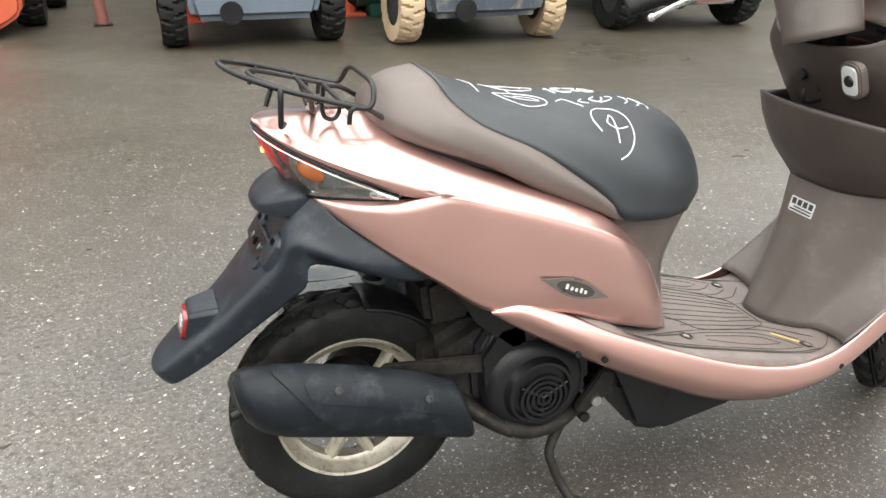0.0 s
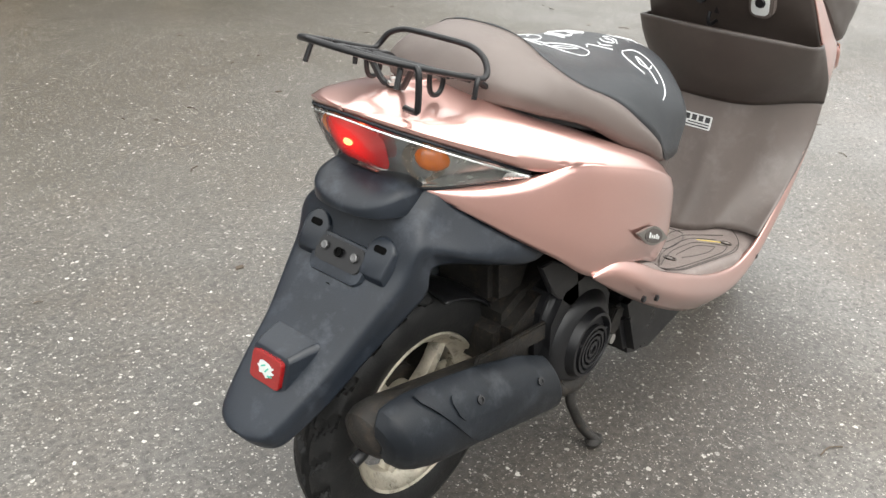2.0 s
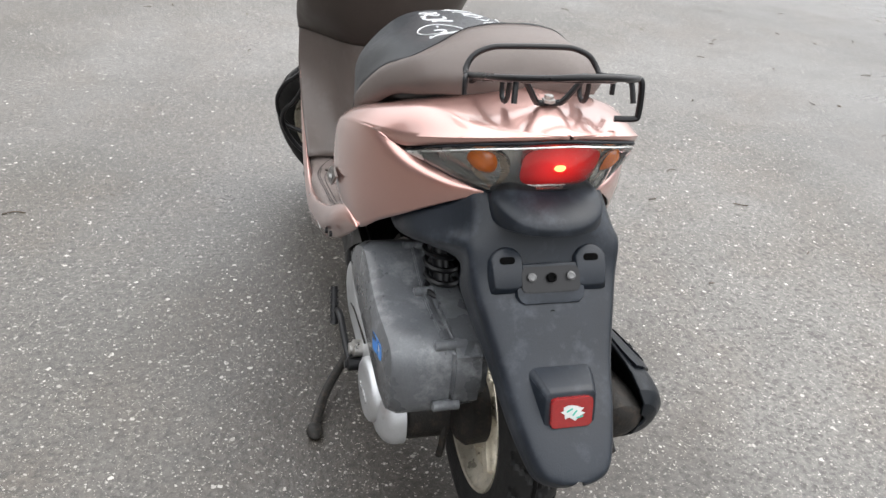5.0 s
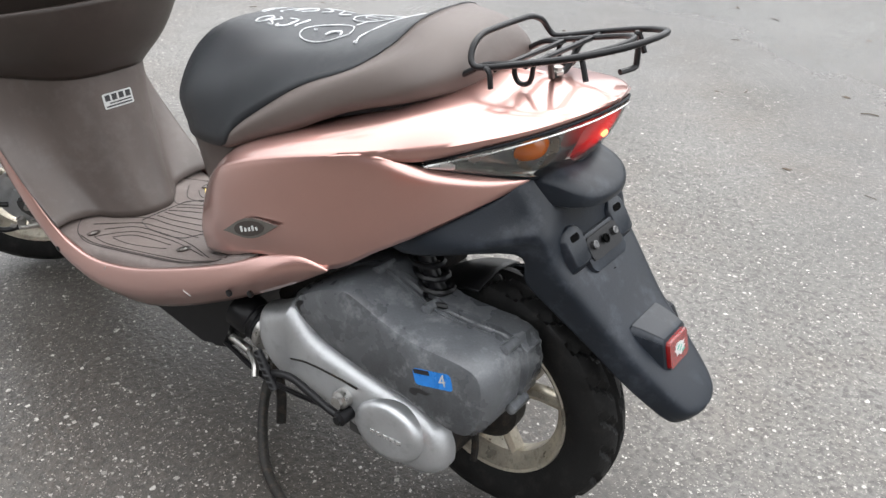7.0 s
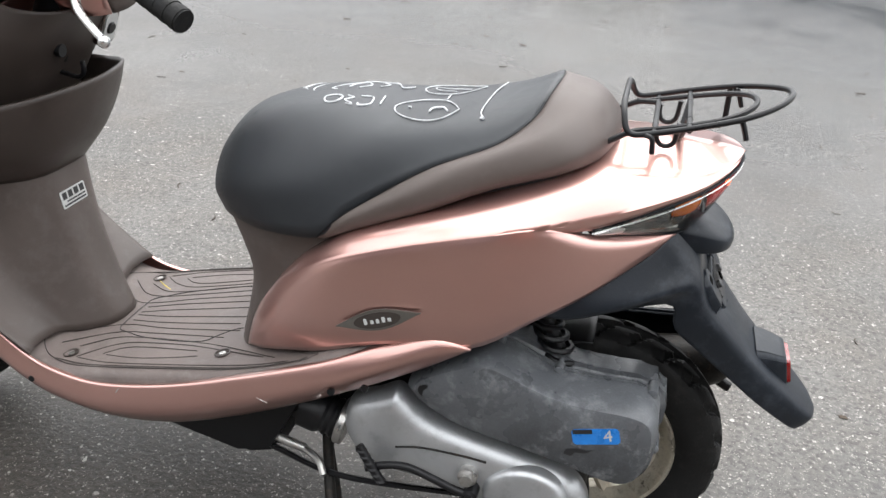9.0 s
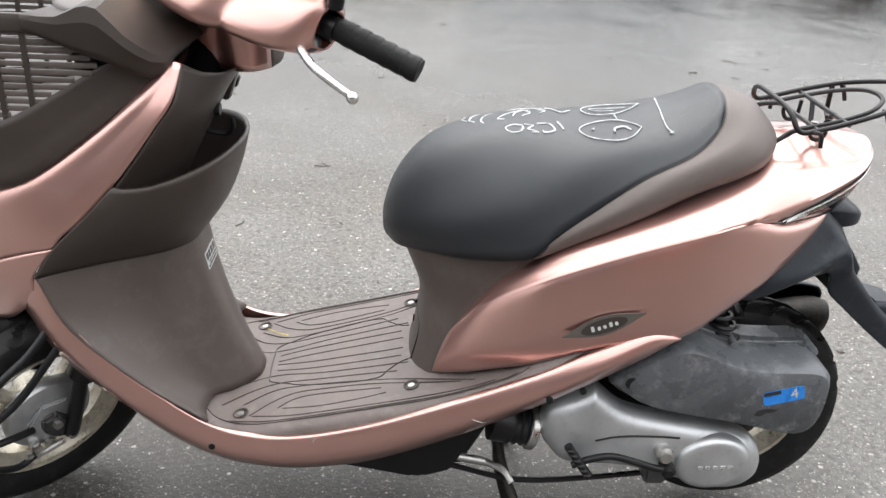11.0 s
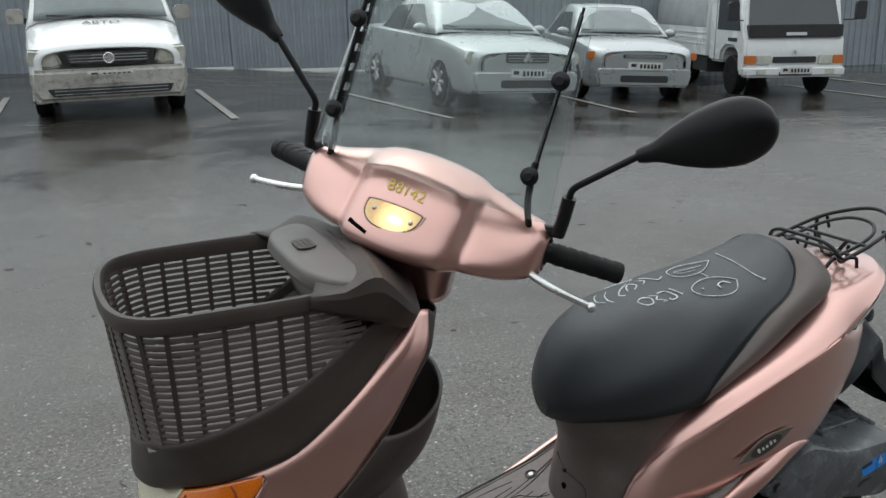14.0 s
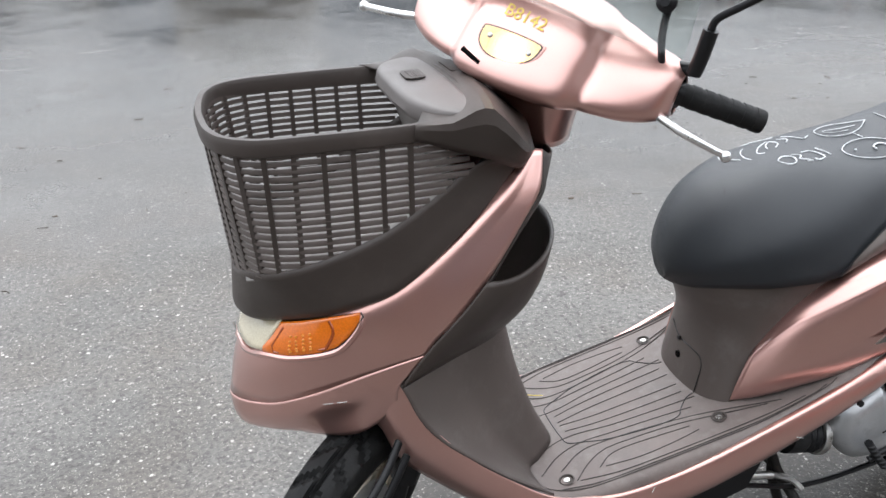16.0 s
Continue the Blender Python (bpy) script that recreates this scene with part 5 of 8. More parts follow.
sticker = part("model_sticker", slab(rounded(0.066, 0.026, 0.006), 0.1962, 0.1966, "y"), LABEL_BLUE, airbox, "small blue and silver sticker", m=Matrix.Translation((-0.098, 0.0, 0.361)) @ Euler((0, radians(16), 0)).to_matrix().to_4x4())
SM = Matrix.Translation((-0.098, 0.0, 0.361)) @ Euler((0, radians(16), 0)).to_matrix().to_4x4()
part("sticker_band", box(0.004, 0.031, 0.1967, 0.1970, 0.005, 0.012), LABEL_BLACK, sticker, m=SM)
words("4", 0.027, SM @ Matrix.Translation((-0.017, 0.1970, 0.0)) @ Matrix(((-1, 0, 0, 0), (0, 0, 1, 0), (0.18, 1, 0, 0), (0, 0, 0, 1))), LABEL_WHITE, sticker, "sticker_digit", "white digit")
part("scuff", slab([(0.035, -0.034), (0.03, -0.026), (0.012, -0.024), (0.0, -0.028), (-0.008, -0.025), (0.004, -0.033), (0.018, -0.031), (0.024, -0.038)], 0.1962, 0.1965, "y"), LABEL_BLACK, airbox, "black oil marks",
     m=Matrix.Translation((-0.085, 0.0, 0.361)) @ Euler((0, radians(12), 0)).to_matrix().to_4x4())
kick = part("kick_starter", tube([(0.064, 0.202, 0.210), (0.090, 0.205, 0.216), (0.125, 0.206, 0.228), (0.165, 0.206, 0.238), (0.200, 0.205, 0.230), (0.228, 0.204, 0.216)], 0.0062, 10, 4), BLACK, engine, "black kick starter lever")
part("kick_hub", turned([(0.015, 0.180), (0.015, 0.198), (0.010, 0.201), (0.010, 0.206), (0, 0.206)], 16, (0.074, 0, 0.236)), STEEL, kick, "steel kick starter hub")
part("kick_boss", turned([(0.012, 0.180), (0.012, 0.208), (0.007, 0.211), (0.007, 0.214), (0, 0.214)], 16, (0.066, 0, 0.210)), BLACK, kick, "black lever boss")
pedal = part("kick_pedal", tube([(0.240, 0.208, 0.258), (0.222, 0.210, 0.232), (0.200, 0.212, 0.202)], 0.0072, 10, 3), BLACK, kick, "ribbed kick pedal")
for k in range(6):
    c = Vector((0.236, 0.2085, 0.252)).lerp(Vector((0.203, 0.2118, 0.206)), k / 5)
    part("pedal_rib", ball(c, 0.0088, 0.0088, 0.004, 10), BLACK, pedal)
shock = part("shock_absorber", tube([(0.020, 0.085, 0.50), (-0.060, 0.085, 0.345)], 0.013, 12, 1), BLACK, scooter, "black rear shock absorber")
coil = [(0.014 - 0.066 * k / 72 + 0.022 * math.cos(k * 0.6), 0.085 + 0.024 * math.sin(k * 0.6), 0.488 - 0.124 * k / 72) for k in range(73)]
part("spring", tube(coil, 0.0045, 6, 1), BLACK, shock, "black coil spring")
belly = part("belly_cover", slab([(0.335, 0.285), (0.366, 0.222), (0.408, 0.135), (0.475, 0.112), (0.635, 0.142), (0.74, 0.176), (0.76, 0.215), (0.70, 0.240), (0.60, 0.262), (0.45, 0.300)], -0.135, 0.135, "y", 0.015), BLACK, scooter, "black plastic belly cover")
part("mount_rod", tube([(0.33, -0.13, 0.21), (0.33, 0.13, 0.21)], 0.010, 10, 1), STEEL, engine, "steel engine mount bolt")
part("mount_link", slab([(0.29, 0.20), (0.31, 0.185), (0.36, 0.22), (0.37, 0.26), (0.34, 0.27)], -0.125, -0.112, "y", 0.003), GRIME, engine)

# centre stand
stand = part("centre_stand", tube([(0.335, 0.085, 0.170), (0.325, 0.105, 0.130), (0.295, 0.160, 0.075), (0.235, 0.215, 0.030), (0.175, 0.242, 0.012), (0.130, 0.253, 0.009)], 0.0095, 10, 4), GRIME, scooter, "dark steel centre stand, folded down")
part("stand_inner_leg", tube([(0.335, 0.085, 0.170), (0.33, 0.088, 0.120), (0.312, 0.100, 0.055), (0.304, 0.112, 0.012)], 0.0095, 10, 4), GRIME, stand)
part("stand_leg", tube([(0.300, -0.080, 0.170), (0.258, -0.098, 0.108), (0.262, -0.110, 0.072), (0.274, -0.126, 0.036), (0.288, -0.150, 0.012)], 0.0095, 10, 4), GRIME, stand)
part("stand_bar", tube([(0.333, -0.09, 0.150), (0.333, 0.09, 0.150)], 0.010, 10, 1), GRIME, stand)
for s in (1, -1):
    part("stand_foot", ball((0.135 if s > 0 else 0.288, (0.252 if s > 0 else -0.145), 0.011), 0.022, 0.016, 0.011, 12), GRIME, stand, "worn stand foot")
part("stand_spring", tube([(0.43 + 0.0, 0.120, 0.165), (0.36, 0.125, 0.155)], 0.008, 10, 1), STEEL, stand, "steel return spring")
part("stand_tang", tube([(0.36, 0.125, 0.155), (0.33, 0.14, 0.150), (0.315, 0.155, 0.135)], 0.006, 8, 3), STEEL, stand, "bent steel stand tang")
part("stand_link", slab([(0.43, 0.15), (0.47, 0.16), (0.46, 0.185), (0.42, 0.175)], 0.112, 0.122, "y", 0.003), STEEL, stand)
part("brake_cable", tube([(0.42, 0.13, 0.150), (0.30, 0.14, 0.130), (0.15, 0.13, 0.135), (0.0, 0.11, 0.145), (-0.08, 0.09, 0.17)], 0.005, 8, 4), BLACK, scooter, "black rear brake cable")
part("brake_drum", turned([(0.058, 0.02), (0.060, 0.050), (0.050, 0.062), (0.030, 0.070), (0, 0.070)], 28, (-0.091, 0, 0.226)), GRIME, rear_wheel, "grimy brake drum")
part("drum_lever", tube([(-0.088, 0.075, 0.22), (-0.10, 0.08, 0.17), (-0.102, 0.085, 0.14)], 0.006, 8, 3), GRIME, rear_wheel)

# front basket
RIM = [(0.985, 0.180, 0.893), (1.06, 0.184, 0.892), (1.155, 0.182, 0.891), (1.215, 0.176, 0.890), (1.255, 0.150, 0.890), (1.274, 0.105, 0.890), (1.281, 0.05, 0.890), (1.283, 0.0, 0.890)]


def around(row):
    return list(row) + [(x, -y, z) for x, y, z in row[-2::-1]]


RIM_LINE = glide(around(RIM), 6)
LOW = [(0.935, 0.168, 0.822), (1.00, 0.174, 0.782), (1.068, 0.177, 0.745), (1.155, 0.174, 0.715), (1.215, 0.155, 0.698), (1.245, 0.110, 0.688), (1.258, 0.055, 0.670), (1.262, 0.0, 0.660)]
BASE = [(0.872, 0.140, 0.800), (0.945, 0.165, 0.738), (1.040, 0.174, 0.664), (1.100, 0.169, 0.642), (1.165, 0.148, 0.624), (1.224, 0.100, 0.606), (1.256, 0.055, 0.597), (1.267, 0.0, 0.594)]
LOW_BACK, BASE_BACK = [(0.896, 0.178, 0.832)] + LOW, [(0.846, 0.136, 0.824)] + BASE
basket = part("basket", skin([around([(x + 0.003, y * 1.02, z + 0.004) for x, y, z in LOW_BACK]), around([(x * 0.5 + u * 0.5 + 0.004, (y + v) * 0.515, (z + w) * 0.5) for (x, y, z), (u, v, w) in zip(LOW_BACK, BASE_BACK)]), around(BASE_BACK),
                               around([(x * 0.85 + 0.15, y * 0.5, z + 0.004) for x, y, z in BASE_BACK])], 4, 5), BROWN_DARK, scooter, "dark taupe plastic woven-pattern front basket", thick=0.004)
bm = bmesh.new()
ring = []
for i, p in enumerate(RIM_LINE):
    d = (RIM_LINE[min(i + 1, len(RIM_LINE) - 1)] - RIM_LINE[max(i - 1, 0)]).normalized()
    o = Vector((d.y, -d.x, 0))
    o = -o if o.dot(p - Vector((1.05, 0, p.z))) < 0 else o
    ring.append([bm.verts.new(p + o * a + Vector((0, 0, c))) for a, c in ((0.006, -0.019), (0.008, -0.004), (0.005, 0.003), (-0.003, 0.003), (-0.006, -0.002), (-0.004, -0.024))])
for a, c in zip(ring, ring[1:]):
    for k in range(6):
        bm.faces.new((a[k], a[(k + 1) % 6], c[(k + 1) % 6], c[k]))
bm.faces.new(ring[0])
bm.faces.new(ring[-1][::-1])
bmesh.ops.recalc_face_normals(bm, faces=bm.faces)
part("basket_rim", bm, BROWN_DARK, basket, "rounded dark taupe basket rim")
LOW_LINE = glide(around(LOW), 6)
N_RIM = len(RIM_LINE)


def weave(i, z):
    """The basket wall at step i of the rim and height z."""
    a, c = RIM_LINE[i], LOW_LINE[i]
    f = (a.z - z) / max(1e-6, a.z - c.z)
    return a.lerp(c, f) if f <= 1 else None


STEP = 0.0103
BASKET_IN = surface("dusty_basket_plastic", (0.190, 0.176, 0.166), 0.6, wear=0.25, big=14, fine=500, bump=0.1)
for k in range(21):
    z = 0.870 - STEP * k
    run = [i for i in range(N_RIM) if LOW_LINE[i].z < z]
    if len(run) < 3:
        continue
    bm, ring = bmesh.new(), []
    for i in run:
        p = weave(i, z)
        d = (RIM_LINE[min(i + 1, N_RIM - 1)] - RIM_LINE[max(i - 1, 0)]).normalized()
        o = Vector((d.y, -d.x, 0))
        o = -o if o.dot(p - Vector((1.05, 0, z))) < 0 else o
        ring.append([bm.verts.new(p + o * a + Vector((0, 0, c))) for a, c in ((0.0022, -0.0034), (0.0030, 0), (0.0016, 0.0034), (-0.0018, 0.0034), (-0.0018, -0.0034))])
    for a, c in zip(ring, ring[1:]):
        for j in range(5):
            bm.faces.new((a[j], a[(j + 1) % 5], c[(j + 1) % 5], c[j]))
    bm.faces.new(ring[0])
    bm.faces.new(ring[-1][::-1])
    bmesh.ops.recalc_face_normals(bm, faces=bm.faces)
    # lighter taupe than the basket: the light on the slats is in their colour
    part("slat", bm, BROWN, basket)
reach = [0.0]
for a, c in zip(RIM_LINE, RIM_LINE[1:]):
    reach.append(reach[-1] + (c - a).length)
half = N_RIM // 2
for k in range(-13, 13):
    # evenly spread along the rim from the middle of the front; upright along the sides
    along = reach[half] + 0.0372 * (k + 0.5)
    if not 0.015 < along < reach[-1] - 0.015:
        continue
    f = float(np.interp(along, reach, range(N_RIM)))
    i = int(f)
    top = RIM_LINE[i].lerp(RIM_LINE[i + 1], f - i) - Vector((0, 0, 0.01))
    if top.x < 1.20:
        end = min(LOW_LINE, key=lambda p: abs(p.x - top.x) + (1 if p.y * top.y < 0 else 0))
    else:
        end = min(LOW_LINE, key=lambda p: abs(math.atan2(p.y, p.x - 1.12) - math.atan2(top.y, top.x - 1.12)))
    end = Vector((top.x, end.y, end.z)) if top.x < 1.20 else end
    d = (RIM_LINE[min(i + 1, N_RIM - 1)] - RIM_LINE[max(i - 1, 0)]).normalized()
    o = Vector((d.y, -d.x, 0))
    bm = bmesh.new()
    ends = [[bm.verts.new(p + d * a + o * c) for a, c in ((-0.0034, -0.0025), (0.0034, -0.0025), (0.0034, 0.0034), (-0.0034, 0.0034))] for p in (top, end)]
    for j in range(4):
        bm.faces.new((ends[0][j], ends[0][(j + 1) % 4], ends[1][(j + 1) % 4], ends[1][j]))
    bm.faces.new(ends[0][::-1])
    bm.faces.new(ends[1])
    bmesh.ops.recalc_face_normals(bm, faces=bm.faces)
    part("upright", bm, BROWN_DARK, basket)
part("basket_floor", skin([[(0.96, y, 0.79), (1.06, y, 0.735), (1.16, y, 0.70), (1.25, y * 0.7, 0.68)] for y in (-0.165, -0.08, 0, 0.08, 0.165)], 2, 3), BASKET_IN, basket, "dusty basket floor", thick=0.003)
part("basket_back", skin([[(0.985 - 0.03 * t, y * (1 - 0.1 * t), 0.885 - 0.1 * t) for y in (-0.172, -0.09, 0, 0.09, 0.172)] for t in (0, 0.5, 1)], 2, 3), BASKET_IN, basket, "dusty basket back wall", thick=0.003)
ARM = [
    [(1.024, 0.191, 0.876), (1.024, 0.195, 0.886), (1.023, 0.193, 0.896), (1.015, 0.178, 0.898)],
    [(0.977, 0.190, 0.858), (0.977, 0.200, 0.876), (0.977, 0.202, 0.897), (0.968, 0.170, 0.900)],
    [(0.948, 0.192, 0.848), (0.948, 0.203, 0.872), (0.948, 0.206, 0.911), (0.938, 0.150, 0.914)],
    [(0.924, 0.190, 0.840), (0.922, 0.203, 0.868), (0.923, 0.206, 0.911), (0.914, 0.125, 0.9185)],
    [(0.902, 0.180, 0.828), (0.894, 0.194, 0.850), (0.892, 0.202, 0.878), (0.886, 0.110, 0.900)],
    [(0.872, 0.163, 0.814), (0.868, 0.170, 0.830), (0.866, 0.172, 0.850), (0.858, 0.095, 0.872)],
    [(0.848, 0.147, 0.824), (0.846, 0.147, 0.832), (0.845, 0.142, 0.838), (0.830, 0.080, 0.850)],
]
TOP = [
    [(1.015, 0.178, 0.898), (0.985, 0.09, 0.899), (0.975, 0.0, 0.901)],
    [(0.968, 0.170, 0.900), (0.955, 0.09, 0.905), (0.952, 0.0, 0.908)],
    [(0.938, 0.150, 0.914), (0.930, 0.08, 0.9165), (0.928, 0.0, 0.918)],
    [(0.914, 0.125, 0.9185), (0.908, 0.06, 0.9205), (0.906, 0.0, 0.921)],
    [(0.886, 0.110, 0.900), (0.882, 0.05, 0.903), (0.880, 0.0, 0.904)],
    [(0.858, 0.095, 0.872), (0.852, 0.045, 0.876), (0.850, 0.0, 0.877)],
    [(0.830, 0.080, 0.850), (0.824, 0.040, 0.853), (0.822, 0.0, 0.854)],
]
bm = None
for s in (False, True):
    bm = join(bm, skin(ARM, 2, 2, mirror=s))
    bm = join(bm, skin(TOP, 2, 2, mirror=s))
bmesh.ops.remove_doubles(bm, verts=bm.verts, dist=0.001)
bmesh.ops.recalc_face_normals(bm, faces=bm.faces)
shroud = part("basket_shroud", bm, BROWN_DARK, basket, "dark taupe shroud behind the basket", thick=0.004)
shroud.data.set_sharp_from_angle(angle=radians(24))
LATCH_GREY = surface("faded_taupe_plastic", (0.115, 0.102, 0.097), 0.48, wear=0.15, big=9, fine=700, bump=0.1)
L_ROWS = []
for f, drop in ((0.0, 0.030), (0.0, 0.008), (0.02, 0.003), (0.06, 0.0005), (0.12, 0.0), (0.5, 0.0015), (0.84, 0.004), (0.93, 0.006), (0.975, 0.0095), (1.0, 0.016), (0.995, 0.030), (0.5, 0.033), (0.0, 0.030)):
    row = []
    for y in (0.0, 0.055, 0.110, 0.150, 0.172, 0.184, 0.188):
        q = (y / 0.188) ** 2
        row.append((0.935 + (0.080 * (1 - q ** 1.6) ** 0.55 + 0.004) * f, y, 0.918 - 0.011 * q - drop))
    L_ROWS.append(row)
latch = part("basket_latch", skin([both(r) for r in L_ROWS], 2, 4), LATCH_GREY, basket, "faded taupe latch handle across the basket")
ON_LATCH = Matrix.Translation((0.980, 0.004, 0.9182)) @ Euler((0, radians(3), 0)).to_matrix().to_4x4()
part("latch_window", slab(rounded(0.030, 0.058, 0.012), -0.001, 0.0010, "z", 0.0004), BROWN_DARK, latch, "dark window in the latch", m=ON_LATCH)
for i in range(3):
    for k in range(6):
        part("latch_dot", box(-0.0095 + 0.0065 * i, -0.0055 + 0.0065 * i, -0.019 + 0.0066 * k, -0.0155 + 0.0066 * k, 0.0011, 0.0018), LATCH_GREY, latch, m=ON_LATCH)
part("latch_groove", tube([(0.930, -0.150, 0.907), (0.930, -0.08, 0.913), (0.930, 0.0, 0.916), (0.930, 0.08, 0.913), (0.930, 0.150, 0.905)], 0.003, 6, 4), BROWN_DARK, latch, "dark gap behind the latch")
part("release_slot", slab(rounded(0.020, 0.080, 0.008), -0.002, 0.0012, "z", 0.0004), BROWN_DARK, shroud, "shallow slot behind the latch", m=Matrix.Translation((0.914, -0.025, 0.9202)) @ Euler((0, radians(4), 0)).to_matrix().to_4x4())

# front lamps
SIG = [
    [(1.104, 0.1695, 0.634), (1.150, 0.156, 0.627), (1.184, 0.138, 0.618), (1.207, 0.118, 0.610)],
    [(1.108, 0.174, 0.622), (1.152, 0.161, 0.607), (1.194, 0.141, 0.594), (1.221, 0.116, 0.590)],
    [(1.122, 0.172, 0.602), (1.160, 0.160, 0.588), (1.202, 0.139, 0.577), (1.236, 0.110, 0.572)],
    [(1.140, 0.167, 0.585), (1.168, 0.156, 0.575), (1.205, 0.136, 0.567), (1.236, 0.109, 0.564)],
]
for s in (False, True):
    part("front_signal", skin(SIG, 4, 4, mirror=s, flip=True), AMBER, front_cover, "orange front turn signal", thick=0.004)
AMBER_RIB = lens("amber_lens_facet", (0.85, 0.30, 0.03), 0.1, 0.0)
AMBER_DEEP = lens("amber_lens_shade", (0.30, 0.050, 0.002), 0.1, 0.0)


def on_signal(u, v, out):
    """A place on the signal lens: u along it, v down it."""
    line = [glide(r, 1)[0].lerp(Vector(r[1]), u * 3) if u < 1 / 3 else Vector(r[1]).lerp(Vector(r[2]), u * 3 - 1) if u < 2 / 3 else Vector(r[2]).lerp(Vector(r[3]), u * 3 - 2) for r in SIG]
    k = min(int(v * 3), 2)
    p = line[k].lerp(line[k + 1], v * 3 - k)
    return Vector((p.x + 0.6 * out, p.y + out, p.z))


for s in (1, -1):
    for i in range(4):
        for j in range(5):
            u, v = 0.50 + 0.075 * i - 0.02 * j, 0.28 + 0.12 * j
            p = on_signal(u, v, 0.0052)
            part("lens_facet", ball((p.x, p.y * s, p.z), 0.0026, 0.0012, 0.0022, 6), AMBER_RIB, front_cover)
    part("lens_fold", tube([(p.x, p.y * s, p.z) for p in (on_signal(u, v, 0.0042) for u, v in ((0.30, 0.06), (0.24, 0.40), (0.20, 0.90)))], 0.0022, 6, 3), AMBER_DEEP, front_cover, "fold inside the orange lens")
    part("lens_fold", tube([(p.x, p.y * s, p.z) for p in (on_signal(u, v, 0.0042) for u, v in ((0.92, 0.10), (0.86, 0.88), (0.20, 0.90)))], 0.0018, 6, 3), AMBER_DEEP, front_cover, "fold inside the orange lens")
    rim = list(SIG[0]) + [r[-1] for r in SIG[1:]] + list(SIG[-1][-2::-1]) + [r[0] for r in SIG[-2:0:-1]]
    part("lens_edge", tube([(x, (y + 0.003) * s, z) for x, y, z in rim], 0.0015, 6, 2, closed=True), BLACK, front_cover, "dark lens edge")
    lip = [SIG[0][0], SIG[1][0], SIG[2][0], SIG[3][0], SIG[3][1], SIG[3][2], SIG[3][3], (1.250, 0.080, 0.553), (1.263, 0.045, 0.546), (1.269, 0.0, 0.543)]
    part("lens_lip", tube([(x - 0.001, (y + 0.001) * s, z - 0.006) for x, y, z in lip], 0.0058, 8, 3), PINK, front_cover, "painted lip below the lamp")
HEAD = [[(1.207, 0.118, 0.612), (1.214, 0.07, 0.606), (1.222, 0, 0.604)], [(1.222, 0.115, 0.590), (1.234, 0.07, 0.585), (1.244, 0, 0.582)], [(1.238, 0.108, 0.564), (1.256, 0.07, 0.554), (1.268, 0, 0.548)]]
part("headlamp_lens", skin([both(r[::-1]) for r in HEAD], 4, 5), CREAM_LENS, front_cover, "yellowed clear headlamp lens", thick=0.003)

# ---- steering: turned to full left lock ----
RAKE, LOCK, PIVOT = radians(22.4), radians(46.8), Vector((0.785, 0, 0.905))
STEER = Matrix.Translation(PIVOT) @ Matrix.Rotation(LOCK, 4, Vector((-math.sin(RAKE), 0, math.cos(RAKE)))) @ Matrix.Translation(-PIVOT)
CO = [
    (0.0, [(0.800, 0.914), (0.886, 0.914), (0.917, 0.932), (0.888, 0.976), (0.846, 1.021), (0.833, 1.034), (0.765, 1.038), (0.735, 0.985), (0.750, 0.930)]),
    (0.045, [(0.798, 0.914), (0.882, 0.914), (0.913, 0.932), (0.884, 0.975), (0.843, 1.019), (0.830, 1.031), (0.764, 1.035), (0.736, 0.984), (0.750, 0.931)]),
    (0.078, [(0.796, 0.914), (0.874, 0.914), (0.903, 0.932), (0.874, 0.972), (0.836, 1.011), (0.824, 1.022), (0.763, 1.028), (0.737, 0.983), (0.751, 0.931)]),
    (0.100, [(0.790, 0.913), (0.856, 0.914), (0.880, 0.930), (0.851, 0.963), (0.820, 0.995), (0.796, 1.017), (0.762, 1.017), (0.738, 0.980), (0.752, 0.932)]),
    (0.118, [(0.788, 0.913), (0.850, 0.914), (0.875, 0.929), (0.848, 0.962), (0.818, 0.992), (0.794, 1.011), (0.762, 1.012), (0.739, 0.978), (0.753, 0.933)]),
    (0.160, [(0.782, 0.911), (0.832, 0.912), (0.856, 0.928), (0.838, 0.960), (0.812, 0.986), (0.790, 1.002), (0.762, 0.998), (0.743, 0.972), (0.755, 0.935)]),
    (0.195, [(0.778, 0.915), (0.812, 0.918), (0.832, 0.932), (0.826, 0.956), (0.806, 0.982), (0.784, 0.994), (0.763, 0.990), (0.749, 0.967), (0.757, 0.940)]),
    (0.210, [(0.777, 0.926), (0.792, 0.927), (0.804, 0.938), (0.803, 0.956), (0.795, 0.974), (0.782, 0.982), (0.767, 0.971), (0.759, 0.962), (0.764, 0.949)]),
]
rows = [[(x, -y, z) for x, z in sec] for y, sec in CO[:0:-1]] + [[(x, y, z) for x, z in sec] for y, sec in CO]
bm = skin(rows, 5, 5, close=True)
bm.verts.ensure_lookup_table()
handlebar = part("handlebar_cover", bm, PINK, scooter, "rose metallic handlebar cover with a lit lamp", m=STEER, thick=0.003)
LAMP = [(y, z) for y, z, _ in glide([(-0.054, 0.966, 0), (-0.056, 0.985, 0), (-0.049, 0.991, 0), (-0.010, 0.993, 0), (0.030, 0.991, 0), (0.034, 0.984, 0), (0.028, 0.968, 0), (0.014, 0.957, 0), (-0.006, 0.952, 0), (-0.036, 0.953, 0)], 3, closed=True)]
LAMP_AT = STEER @ Matrix.Translation((0.8885, 0, 0.972)) @ Matrix.Rotation(radians(-36), 4, "Y") @ Matrix.Translation((-0.889, 0, -0.972))
frame_ = [(-0.011 + (y + 0.011) * 1.10, 0.970 + (z - 0.970) * 1.14) for y, z in LAMP]
